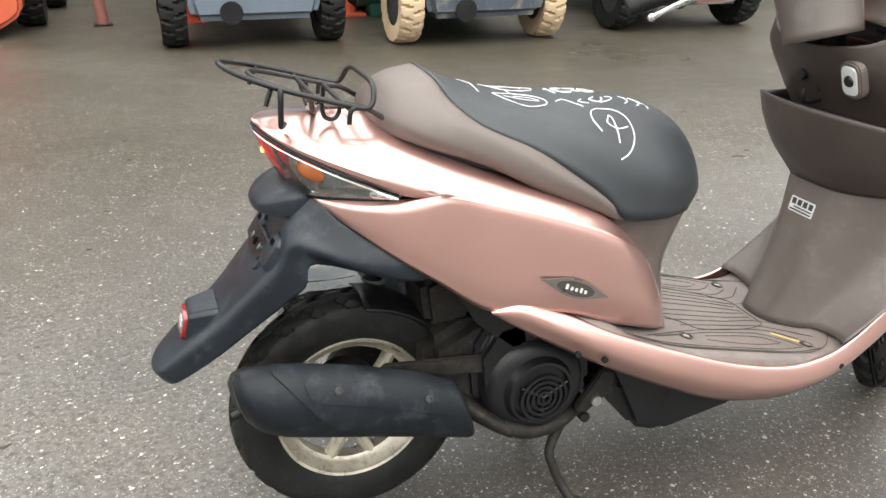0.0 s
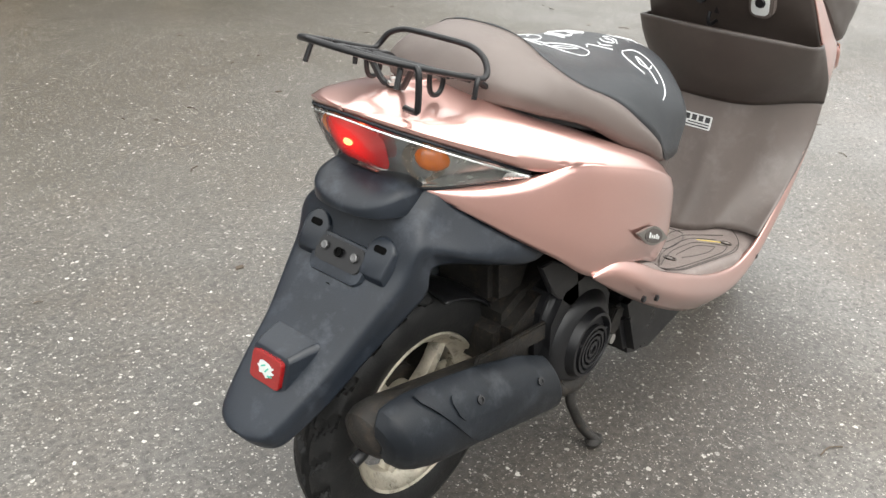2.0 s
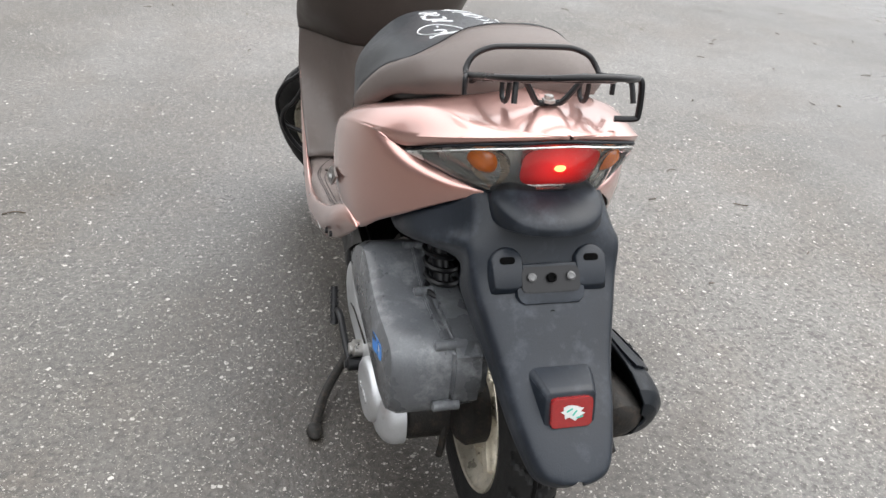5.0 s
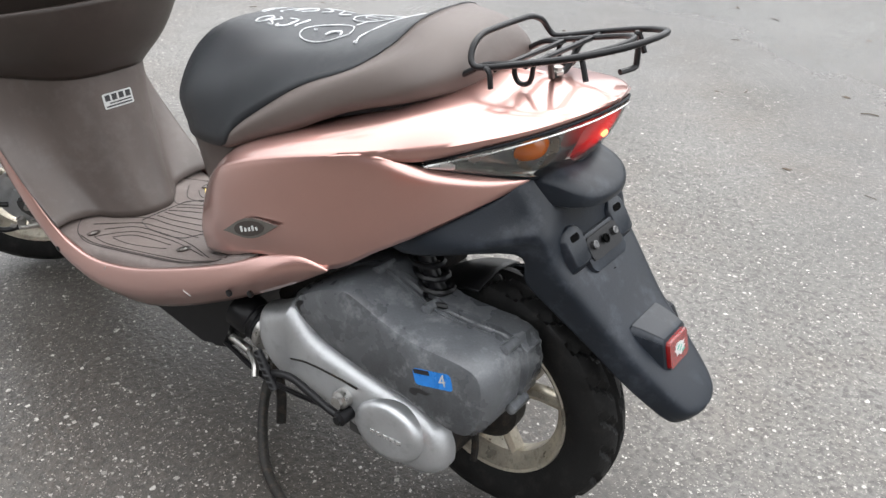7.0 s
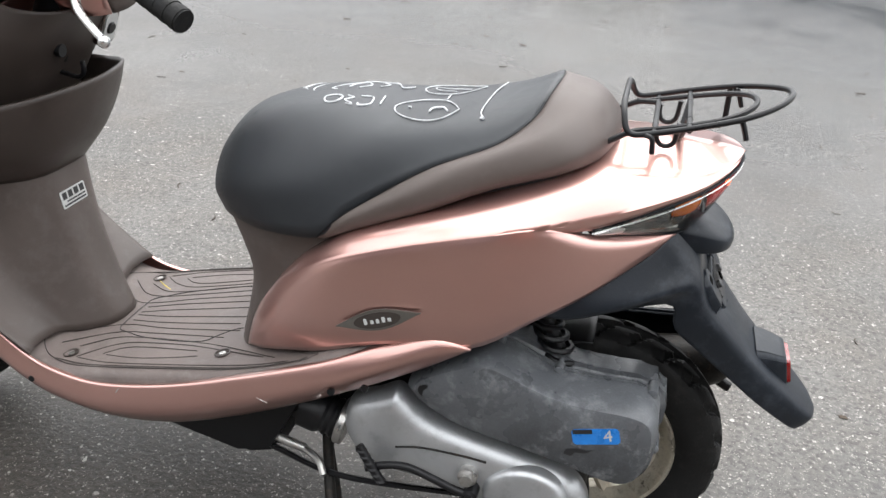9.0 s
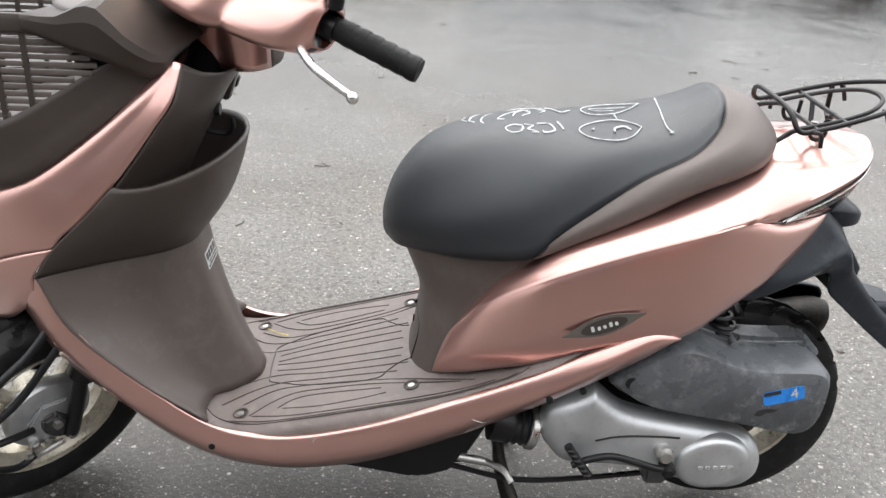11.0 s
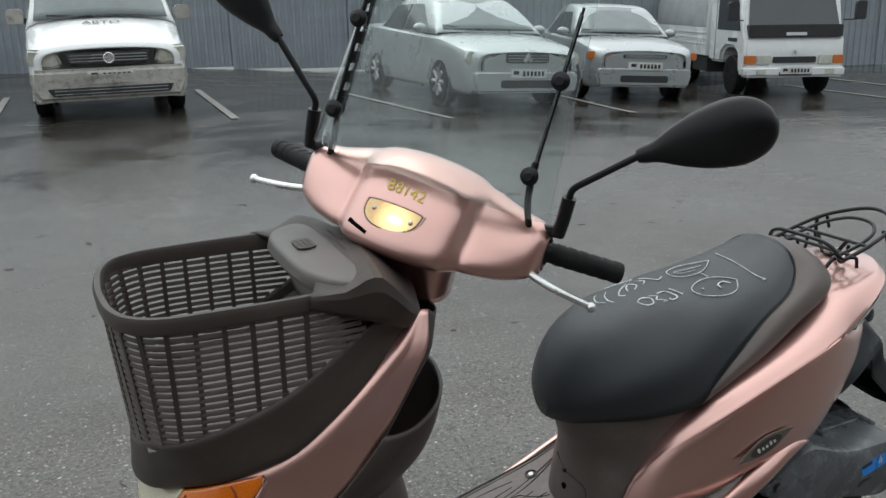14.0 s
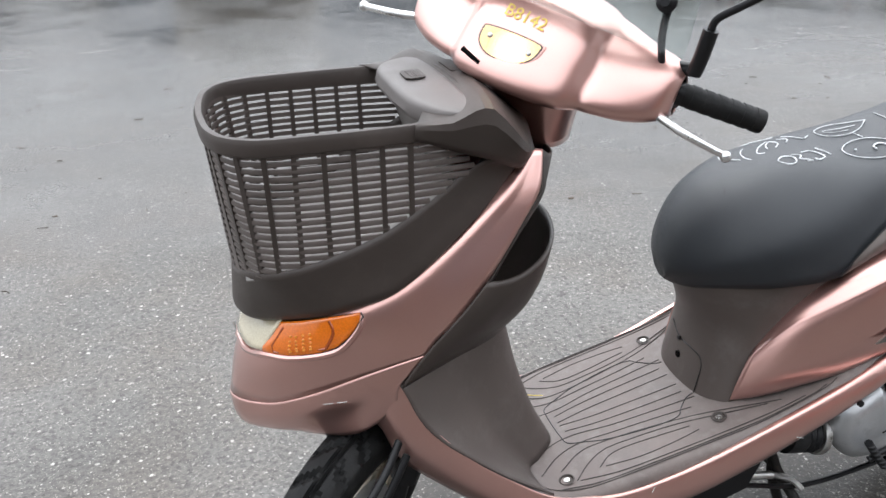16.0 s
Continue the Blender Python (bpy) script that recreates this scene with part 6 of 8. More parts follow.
LAMP_ON = lens("lit_position_lamp", (1.0, 0.66, 0.28), 0.10, 0.0, 0.60, tuple(LAMP_AT @ Vector((0.897, -0.004, 0.970))), 0.040)
lamp_frame = part("lamp_frame", slab(frame_, 0.872, 0.894, "x", 0.002), PINK, handlebar, "moulded lamp frame", m=LAMP_AT)
part("lamp_gasket", slab([(-0.011 + (y + 0.011) * 1.03, 0.970 + (z - 0.970) * 1.04) for y, z in LAMP], 0.874, 0.8945, "x"), BROWN, lamp_frame, "dark lamp edge", m=LAMP_AT)
part("position_lamp", slab(LAMP, 0.876, 0.8952, "x", 0.001), LAMP_ON, lamp_frame, "lit warm position lamp", m=LAMP_AT)
part("bulb", ball((0.895, -0.004, 0.970), 0.003, 0.013, 0.006, 14), BULB_WARM, lamp_frame, "lit bulb", m=LAMP_AT)
for y, z in ((-0.042, 0.978), (0.021, 0.974)):
    part("lamp_screw", ball((0.8955, y, z), 0.002, 0.004, 0.004, 10), STEEL, lamp_frame, m=LAMP_AT)
for y in np.linspace(-0.040, 0.020, 13):
    part("lens_rib", box(0.8945, 0.8957, y - 0.0003, y + 0.0003, 0.960, 0.988), LAMP_ON, lamp_frame, m=LAMP_AT)
part("vent_slot", tube([(0.9125, 0.036, 0.9555), (0.9055, 0.0525, 0.9475), (0.8975, 0.067, 0.9395)], 0.0048, 10, 3), VOID, handlebar, "dark vent slot")


def stem_half(a0, a1):
    rows = []
    for z, cx, rx, ry in ((0.935, 0.790, 0.070, 0.078), (0.890, 0.786, 0.068, 0.072), (0.850, 0.780, 0.066, 0.068), (0.808, 0.772, 0.064, 0.065)):
        rows.append([(cx + rx * math.cos(a), ry * math.sin(a), z) for a in np.linspace(radians(a0), radians(a1), 9)])
    return skin(rows, 3, 3)


part("stem_cover", stem_half(-100, 100), PINK, handlebar, "rose metallic steering stem cover", m=STEER, thick=0.003)
part("stem_back", stem_half(100, 260), BROWN, handlebar, "taupe rear half of the stem cover", m=STEER, thick=0.003)
part("stem_tube", tube([(0.785, 0, 0.90), (0.86, 0, 0.72)], 0.035, 16, 1), BLACK, handlebar, "black steering tube", m=STEER)
for s in (1, -1):
    grip = part("grip", tube([(0.765, 0.205 * s, 0.948), (0.748, 0.245 * s, 0.942), (0.712, 0.322 * s, 0.930)], 0.0165, 18, 4), RUBBER, handlebar, "black rubber handlebar grip", m=STEER)
    d = Vector((0.712 - 0.765, (0.322 - 0.205) * s, 0.930 - 0.948))
    for k in range(6):
        c = Vector((0.765, 0.205 * s, 0.948)) + d * (0.18 + 0.15 * k)
        part("grip_ring", tube([c - d * 0.045, c + d * 0.045], 0.0176, 18, 1), RUBBER, grip, m=STEER)
    part("grip_flange", tube([(0.772, 0.192 * s, 0.949), (0.764, 0.208 * s, 0.947)], 0.021, 18, 1), BLACK, handlebar, m=STEER)
    part("lever_bracket", ball((0.800, 0.188 * s, 0.928), 0.020, 0.024, 0.014, 14), DARK_STEEL, handlebar, "dull lever bracket", m=STEER)
    lever = part("brake_lever", tube([(0.806, 0.178 * s, 0.930), (0.822, 0.205 * s, 0.930), (0.828, 0.245 * s, 0.924), (0.818, 0.285 * s, 0.914), (0.811, 0.303 * s, 0.909)], 0.0068, 10, 5, taper=0.75), CHROME, handlebar, "polished alloy brake lever", m=STEER)
    part("lever_ball", ball((0.811, 0.305 * s, 0.908), 0.0085, 0.0085, 0.0085, 12), CHROME, lever, m=STEER)
    mirror = part("mirror_stalk", tube([(0.783, 0.222 * s, 1.050), (0.782, 0.224 * s, 1.070), (0.784, 0.245 * s, 1.094), (0.787, 0.302 * s, 1.153)], 0.0055, 10, 4), BLACK, handlebar, "black mirror stalk", m=STEER)
    part("stalk_boot", tube([(0.783, 0.220 * s, 0.990), (0.783, 0.222 * s, 1.015), (0.783, 0.222 * s, 1.055)], 0.011, 12, 2), BLACK, mirror, "black rubber boot", m=STEER)
    part("stalk_mount", tube([(0.775, 0.185 * s, 0.985), (0.780, 0.222 * s, 0.995)], 0.010, 10, 1), BLACK, mirror, m=STEER)
    # mirror head, along the stalk
    a, e = Vector((0.785, 0.300 * s, 1.151)), Vector((0.770, 0.462 * s, 1.254))
    ux = (e - a).normalized()
    uz = Vector((1, 0, 0)) - ux * ux.x
    uz.normalize()
    uy = uz.cross(ux)
    heads = []
    for f, h, t in ((0, 0.010, 0.010), (0.06, 0.013, 0.012), (0.14, 0.016, 0.013), (0.30, 0.030, 0.019), (0.50, 0.043, 0.024), (0.72, 0.048, 0.025), (0.88, 0.039, 0.022), (0.97, 0.022, 0.015), (1.0, 0.004, 0.004)):
        c = a.lerp(e, f)
        heads.append([tuple(c + uy * (h * math.cos(q)) + uz * (t * math.sin(q) if math.sin(q) > 0 else t * 0.35 * math.sin(q))) for q in np.linspace(0, 2 * math.pi, 17)[:-1]])
    part("mirror_head", skin(heads, 3, 2, close=True), BLACK, mirror, "black mirror housing seen from behind", m=STEER)
    stay = part("screen_stay", tube([(0.790, 0.182 * s, 0.972), (0.806, 0.168 * s, 1.030), (0.812, 0.165 * s, 1.078), (0.806, 0.164 * s, 1.100)], 0.0055, 8, 4), BLACK, handlebar, "black windscreen stay", m=STEER)
    wide, flat = Vector((0.93, 0.37 * s, 0.0)), Vector((0.37, -0.93 * s, 0.0))
    low, high = Vector((0.812, 0.165 * s, 1.072)), Vector((0.748, 0.161 * s, 1.312))
    strap = bmesh.new()
    for u0, u1 in ((-1.0, -0.36), (0.36, 1.0)):
        ends = [[strap.verts.new(p + wide * (0.011 * u) + flat * v) for u, v in ((u0, -0.0015), (u1, -0.0015), (u1, 0.0015), (u0, 0.0015))] for p in (low, high)]
        for j in range(4):
            strap.faces.new((ends[0][j], ends[0][(j + 1) % 4], ends[1][(j + 1) % 4], ends[1][j]))
        strap.faces.new(ends[0][::-1])
        strap.faces.new(ends[1])
    for k in range(9):
        c0, c1 = low.lerp(high, k / 8 - 0.038), low.lerp(high, k / 8 + 0.038)
        ends = [[strap.verts.new(p + wide * (0.0042 * u) + flat * v) for u, v in ((-1, -0.0014), (1, -0.0014), (1, 0.0014), (-1, 0.0014))] for p in (c0, c1)]
        for j in range(4):
            strap.faces.new((ends[0][j], ends[0][(j + 1) % 4], ends[1][(j + 1) % 4], ends[1][j]))
        strap.faces.new(ends[0][::-1])
        strap.faces.new(ends[1])
    bmesh.ops.recalc_face_normals(strap, faces=strap.faces)
    part("drilled_strap", strap, BLACK, stay, "flat black strap with holes", m=STEER)
    for x, z in ((0.815, 1.081), (0.775, 1.218)):
        knob = turned([(0.004, -0.004), (0.013, -0.003), (0.014, 0.003), (0.010, 0.006), (0.007, 0.007), (0.006, 0.012), (0, 0.012)], 16, axis="x")
        part("stay_knob", knob, BLACK, stay, "round black fixing knob", m=STEER @ Matrix.Translation((x + 0.012, 0.165 * s, z + 0.004)) @ Euler((0, radians(-16), 0)).to_matrix().to_4x4())
part("brake_switch", ball((0.79, 0.193, 0.981), 0.012, 0.010, 0.008, 12), BLACK, handlebar, "small black fitting", m=STEER)
screen_rows = []
for z, back in ((1.012, 0.0), (1.10, 0.022), (1.20, 0.050), (1.30, 0.080), (1.38, 0.105)):
    w = 0.205 - (z - 1.012) * 0.10
    screen_rows.append(both([(0.868 - back, 0, z + 0.025), (0.862 - back, w * 0.35, z + 0.022), (0.842 - back, w * 0.7, z + 0.012), (0.805 - back, w, z)]))
wind = part("windscreen", skin(screen_rows, 3, 4), SCREEN, handlebar, "clear acrylic windscreen", m=STEER, thick=0.003)
wind.visible_shadow = False

# ---- front wheel, fork and cables ----
AXLE = (1.157, 0, 0.217)
front_wheel = wheel("front_wheel", STEER @ Matrix.Translation(AXLE), "front wheel turned to the left")
ON_AXLE = STEER @ Matrix.Translation(AXLE)
plate = part("drum_plate", turned([(0.074, 0.018), (0.075, 0.030), (0.070, 0.038), (0.052, 0.044), (0.046, 0.043), (0.0, 0.043)], 36), ALLOY, front_wheel, "silver brake drum plate", m=ON_AXLE)
hexa = [(0.044 * math.cos(radians(a)), 0.044 * math.sin(radians(a))) for a in range(8, 360, 60)]
part("plate_boss", slab(hexa, 0.040, 0.051, "y", 0.004), ALLOY, plate, "raised six-sided boss", m=ON_AXLE)
part("axle_nut", turned([(0.013, 0.050), (0.013, 0.060), (0.008, 0.061), (0.008, 0.070), (0, 0.070)], 6), STEEL, plate, "steel axle nut", m=ON_AXLE)
part("pivot_pin", turned([(0.010, 0.040), (0.010, 0.052), (0.005, 0.054), (0, 0.054)], 12, (0.012, 0, -0.058)), STEEL, plate, m=ON_AXLE)
part("cable_stop", box(0.028, 0.044, 0.040, 0.056, -0.066, -0.040, 0.003), STEEL, plate, "steel cable stop", m=ON_AXLE)
part("drum_arm", tube([(-0.010, 0.056, -0.062), (0.035, 0.058, -0.064), (0.058, 0.060, -0.052)], 0.005, 8, 3), STEEL, plate, "steel brake arm", m=ON_AXLE)
for s in (1, -1):
    fork = part("fork_leg", tube([(1.040, 0.066 * s, 0.470), (1.078, 0.066 * s, 0.380), (1.108, 0.066 * s, 0.315)], 0.023, 14, 3), BLACK, front_wheel, "black fork leg", m=STEER)
    part("fork_slider", tube([(1.106, 0.066 * s, 0.320), (1.120, 0.068 * s, 0.255), (1.132, 0.066 * s, 0.195), (1.136, 0.062 * s, 0.178)], 0.0125, 12, 3), BLACK, fork, "slim black slider", m=STEER)
    part("swing_link", slab([(1.118, 0.190), (1.135, 0.166), (1.160, 0.176), (1.180, 0.205), (1.178, 0.232), (1.155, 0.240), (1.135, 0.215)], 0.046 * s, 0.062 * s, "y", 0.005), DARK_STEEL, fork, "dull steel trailing link", m=STEER)
    part("link_bolt", turned([(0.009, 0.0), (0.009, 0.008), (0, 0.010)], 6, (1.136, 0.066, 0.180)) if s > 0 else turned([(0.009, 0.0), (0.009, -0.008), (0, -0.010)], 6, (1.136, -0.066, 0.180)), STEEL, fork, m=STEER)
part("fork_crown", slab(rounded(0.10, 0.17, 0.03), 0.470, 0.495, "z", 0.006), BLACK, front_wheel, "black fork crown", m=STEER @ Matrix.Translation((1.035, 0, 0)))
part("cable", tube([(1.06, 0.045, 0.52), (1.130, 0.062, 0.468), (1.185, 0.074, 0.424), (1.238, 0.078, 0.392), (1.280, 0.078, 0.345), (1.296, 0.074, 0.292), (1.282, 0.070, 0.255), (1.234, 0.066, 0.238), (1.195, 0.060, 0.226)], 0.0062, 10, 5), BLACK, front_wheel, "black speedometer cable", m=STEER)
part("cable", tube([(1.04, 0.055, 0.52), (1.100, 0.070, 0.462), (1.152, 0.082, 0.412), (1.212, 0.086, 0.350), (1.262, 0.084, 0.312), (1.290, 0.078, 0.262), (1.276, 0.072, 0.200), (1.235, 0.066, 0.160), (1.200, 0.058, 0.156)], 0.0062, 10, 5), BLACK, front_wheel, "black brake cable", m=STEER)

# ---- small details of the scooter ----
def on_floor(x, y, up=0.0003):
    return Vector((x, y, floor_z(x) + up))


def groove(pts):
    return tube([tuple(on_floor(x, y)) for x, y in pts], 0.00095, 6, 5)


# moulded lines of the footboard
FLOOR_LINES = surface("dark_floor_grooves", (0.040, 0.033, 0.030), 0.7, wear=0.3, big=60, fine=400, bump=0.0)
LINES = [
    [(0.731, 0.005), (0.672, 0.012), (0.613, 0.014), (0.555, 0.016), (0.510, 0.017)],
    [(0.729, 0.024), (0.672, 0.033), (0.595, 0.038), (0.513, 0.041)],
    [(0.822, 0.088), (0.768, 0.048), (0.720, 0.041), (0.653, 0.053), (0.577, 0.060), (0.501, 0.066)],
    [(0.809, 0.118), (0.767, 0.080), (0.720, 0.066), (0.663, 0.071), (0.578, 0.080), (0.520, 0.088)],
    [(0.774, 0.117), (0.729, 0.088), (0.682, 0.085), (0.598, 0.096), (0.507, 0.116), (0.396, 0.164)],
    [(0.759, 0.150), (0.728, 0.122), (0.691, 0.104), (0.645, 0.104), (0.571, 0.112), (0.508, 0.127), (0.417, 0.158)],
    [(0.714, 0.140), (0.687, 0.121), (0.645, 0.118), (0.546, 0.130)],
    [(0.705, 0.143), (0.646, 0.152), (0.583, 0.151), (0.537, 0.146)],
    [(0.754, 0.152), (0.691, 0.166), (0.602, 0.171), (0.513, 0.174), (0.425, 0.179), (0.365, 0.183)],
    [(0.790, 0.160), (0.727, 0.172), (0.646, 0.1765), (0.549, 0.1795), (0.443, 0.1845), (0.357, 0.189), (0.332, 0.189)],
    [(0.849, 0.091), (0.837, 0.124), (0.808, 0.154), (0.753, 0.173), (0.673, 0.180), (0.549, 0.1835), (0.443, 0.188), (0.340, 0.193), (0.315, 0.191)],
]
SEAM = [(0.742, 0.0), (0.741, 0.032), (0.737, 0.055), (0.710, 0.069), (0.672, 0.084), (0.598, 0.098), (0.551, 0.098), (0.536, 0.082), (0.515, 0.062), (0.500, 0.056)]
for s in (1, -1):
    for k, line in enumerate(LINES):
        part("floor_line" if k == len(LINES) - 1 else "floor_rib", groove([(x, y * s) for x, y in line]), FLOOR_LINES, footboard)
    part("floor_seam", groove([(x, y * s) for x, y in SEAM]), BLACK, footboard, "dark seam of the hatch")
part("yellow_streak", tube([tuple(on_floor(x, y)) for x, y in ((0.770, -0.132), (0.745, -0.110), (0.725, -0.095))], 0.0009, 5, 3), YELLOW_MARK, footboard, "thin yellow paint streak")

# hatch and hook on the column
def on_column(y, z, out=0.0008):
    """A place on the front of the column, by its rows."""
    zs = [sum(p[2] for p in r) / len(r) for r in COLUMN][::-1]
    xs = [float(np.interp(abs(y), [p[1] for p in r], [p[0] for p in r])) for r in COLUMN][::-1]
    return (float(np.interp(z, zs, xs)) + out, y, z)


part("hatch_seam", tube([on_column(y, z) for y, z in ((0.056, 0.312), (0.056, 0.345), (0.055, 0.368), (0.046, 0.383), (0.020, 0.388), (-0.014, 0.389), (-0.040, 0.396), (-0.058, 0.406))], 0.0011, 6, 4), BLACK, column, "dark seam of the cover plate")
part("column_hole", turned([(0.0065, -0.002), (0.0065, 0.0012), (0.0, 0.0012)], 14, axis="x"), VOID, column, "dark keyhole", m=Matrix.Translation(on_column(-0.014, 0.357, 0.0015)))
part("column_hook", slab([(0.004, 0.006), (-0.004, 0.004), (-0.006, -0.002), (0.0, -0.005), (0.006, -0.001)], -0.002, 0.002, "x", 0.001), BLACK, column, "small black hook", m=Matrix.Translation(on_column(-0.018, 0.388, 0.003)))
part("seat_peg", ball((0.512, 0.045, 0.540), 0.005, 0.005, 0.004, 10), BLACK, column)

# warning sticker on the leg shield
STK = Matrix.Translation((0.8415, 0.002, 0.474)) @ Euler((0, radians(13), 0)).to_matrix().to_4x4()
sticker2 = part("warning_sticker", slab(rounded(0.066, 0.030, 0.003), -0.0022, -0.0014, "x"), LABEL_WHITE, shield, "white warning sticker with dark print", m=STK)
for k in range(4):
    part("print_bar", box(-0.0028, -0.0023, -0.029 + 0.0155 * k, -0.029 + 0.0155 * k + 0.011, 0.000, 0.012), LABEL_BLACK, sticker2, m=STK)
part("print_bar", box(-0.0028, -0.0023, -0.029, 0.029, -0.012, -0.009), LABEL_BLACK, sticker2, m=STK)
part("print_bar", box(-0.0028, -0.0023, -0.029, 0.020, -0.006, -0.0035), LABEL_BLACK, sticker2, m=STK)

# key switch on the inner panel
KEY = Matrix.Translation((0.822, -0.095, 0.752)) @ Euler((0, radians(-18), 0)).to_matrix().to_4x4()
key_switch = part("key_switch", slab(rounded(0.050, 0.070, 0.018), -0.016, 0.004, "x", 0.004), BROWN, shield, "key switch boss", m=KEY)
part("key_plate", slab(rounded(0.036, 0.054, 0.012), -0.0185, -0.014, "x", 0.001), LABEL_WHITE, key_switch, "bright key switch plate", m=KEY)
part("key_slot", turned([(0.009, -0.022), (0.011, -0.019), (0.011, -0.016), (0, -0.016)], 16, axis="x"), BLACK, key_switch, "black key barrel", m=KEY)
part("panel_plug", turned([(0.010, -0.006), (0.011, -0.002), (0.011, 0.002), (0, 0.002)], 14, (0.814, 0.03, 0.735), "x"), BLACK, shield, "round black plug")
part("bag_hook", tube([(0.838, 0.0, 0.690), (0.808, 0.0, 0.686), (0.796, 0.0, 0.696), (0.797, 0.0, 0.714)], 0.004, 8, 3), BLACK, shield, "black bag hook")


# badges on the side panels
def panel_frame(s):
    a, c = Vector((0.283, 0.2145 * s, 0.4645)), Vector((0.152, 0.2185 * s, 0.519))
    mid = (a + c) / 2
    ux = (c - a).normalized() if s > 0 else (a - c).normalized()
    n_out = Vector((0.0, s, 0.10)).normalized()
    uy = n_out.cross(ux).normalized()
    n_out = ux.cross(uy)
    return Matrix((( ux.x, uy.x, n_out.x, mid.x), (ux.y, uy.y, n_out.y, mid.y), (ux.z, uy.z, n_out.z, mid.z), (0, 0, 0, 1)))


for s, panel in ((1, side_panels[0]), (-1, side_panels[1])):
    m = panel_frame(s) @ Matrix.Translation((0, 0, 0.0050)) @ Matrix.Diagonal((0.92, 0.84, 1, 1))
    wings = [(x, 0.0175 * max(0.0, math.cos(x / 0.0715 * math.pi / 2)) ** 1.25 + 0.0004) for x in np.linspace(-0.071, 0.071, 17)]
    wings += [(x, -y) for x, y in wings[::-1]]
    badge = part("badge", slab(wings, -0.002, 0.0022, "z", 0.0008), EMBLEM_GREY, panel, "metal eye-shaped badge", m=m)
    oval = [(0.039 * math.cos(a), 0.0135 * math.sin(a)) for a in np.linspace(0, 2 * math.pi, 29)[:-1]]
    part("badge_field", slab(oval, 0.0015, 0.0030, "z"), EMBLEM_DARK, badge, m=m)
    for x, lo, hi in ((-0.026, -0.008, 0.009), (-0.0155, -0.008, 0.003), (-0.006, -0.008, 0.003), (0.004, -0.008, 0.007), (0.0135, -0.008, 0.003)):
        part("badge_bar", slab(rounded(0.0052, (hi - lo) * 0.62, 0.0015, 2, x + 0.0068, (lo + hi) * 0.31), 0.003, 0.0036, "z"), LABEL_WHITE, badge, m=m)

# white marker scribbles on the saddle
SEAT_ROWS = [glide(both(r), 6) for r in SEAT_TOP]


def on_seat(x, y):
    """The height of the saddle at x, y."""
    best = []
    for line in SEAT_ROWS:
        ys = [p.y for p in line]
        best.append((line[len(line) // 2].x, float(np.interp(y, ys, [p.z for p in line])), float(np.interp(y, ys, [p.x for p in line]))))
    return float(np.interp(x, [b[2] for b in best], [b[1] for b in best]))


def scrawl(pts, r=0.0011):
    line = [(x, y, on_seat(x, y) + 0.0008) for x, y in pts]
    part("marker_scribble", tube(line, r, 5, 4), WHITE_MARK, seat)


# a number, two ringed marks, a word and a signature, all by hand
BOLD = 0.0015
scrawl([(0.2865, 0.016), (0.2845, 0.034), (0.2826, 0.0525)], BOLD)
scrawl([(0.3200, 0.024), (0.3026, 0.0236), (0.2969, 0.0426), (0.2976, 0.0569), (0.3120, 0.0620), (0.3147, 0.0553)], BOLD)
scrawl([(0.3396, 0.0262), (0.3276, 0.0350), (0.3370, 0.0470), (0.3270, 0.0551), (0.3225, 0.0613), (0.3320, 0.0600)], BOLD)
scrawl([(0.3448, 0.0337), (0.3570, 0.0262), (0.3704, 0.0365), (0.3634, 0.0547), (0.3506, 0.0560), (0.3440, 0.0440), (0.3448, 0.0337)], BOLD)
scrawl([(0.1658, 0.0626), (0.1748, 0.0445), (0.1930, 0.0240), (0.2216, 0.0220), (0.2497, 0.0377), (0.2587, 0.0575), (0.2480, 0.0775), (0.2253, 0.0901), (0.2022, 0.0938), (0.1824, 0.0858), (0.1658, 0.0641)], 0.0010)
scrawl([(0.1811, 0.0648), (0.1896, 0.0526), (0.2042, 0.0566), (0.2063, 0.0687)], BOLD)
scrawl([(0.2397, 0.0552), (0.2358, 0.0547)], 0.0019)
scrawl([(0.1480, -0.0380), (0.1700, -0.0600), (0.1960, -0.0760), (0.2300, -0.0640), (0.2400, -0.0380), (0.2280, -0.0160), (0.2000, -0.0090), (0.1727, -0.0180), (0.1480, -0.0380)], 0.0010)
scrawl([(0.1700, -0.0350), (0.1950, -0.0420), (0.2250, -0.0480), (0.2180, -0.0330), (0.1900, -0.0260)], 0.0008)
scrawl([(0.1937, -0.0070), (0.1937, 0.0161)], 0.0009)
scrawl([(0.1195, -0.0512), (0.1270, 0.0070), (0.1318, 0.0733), (0.1262, 0.0920)], 0.0009)
scrawl([(0.1291, 0.0930), (0.1243, 0.0941)], 0.0024)
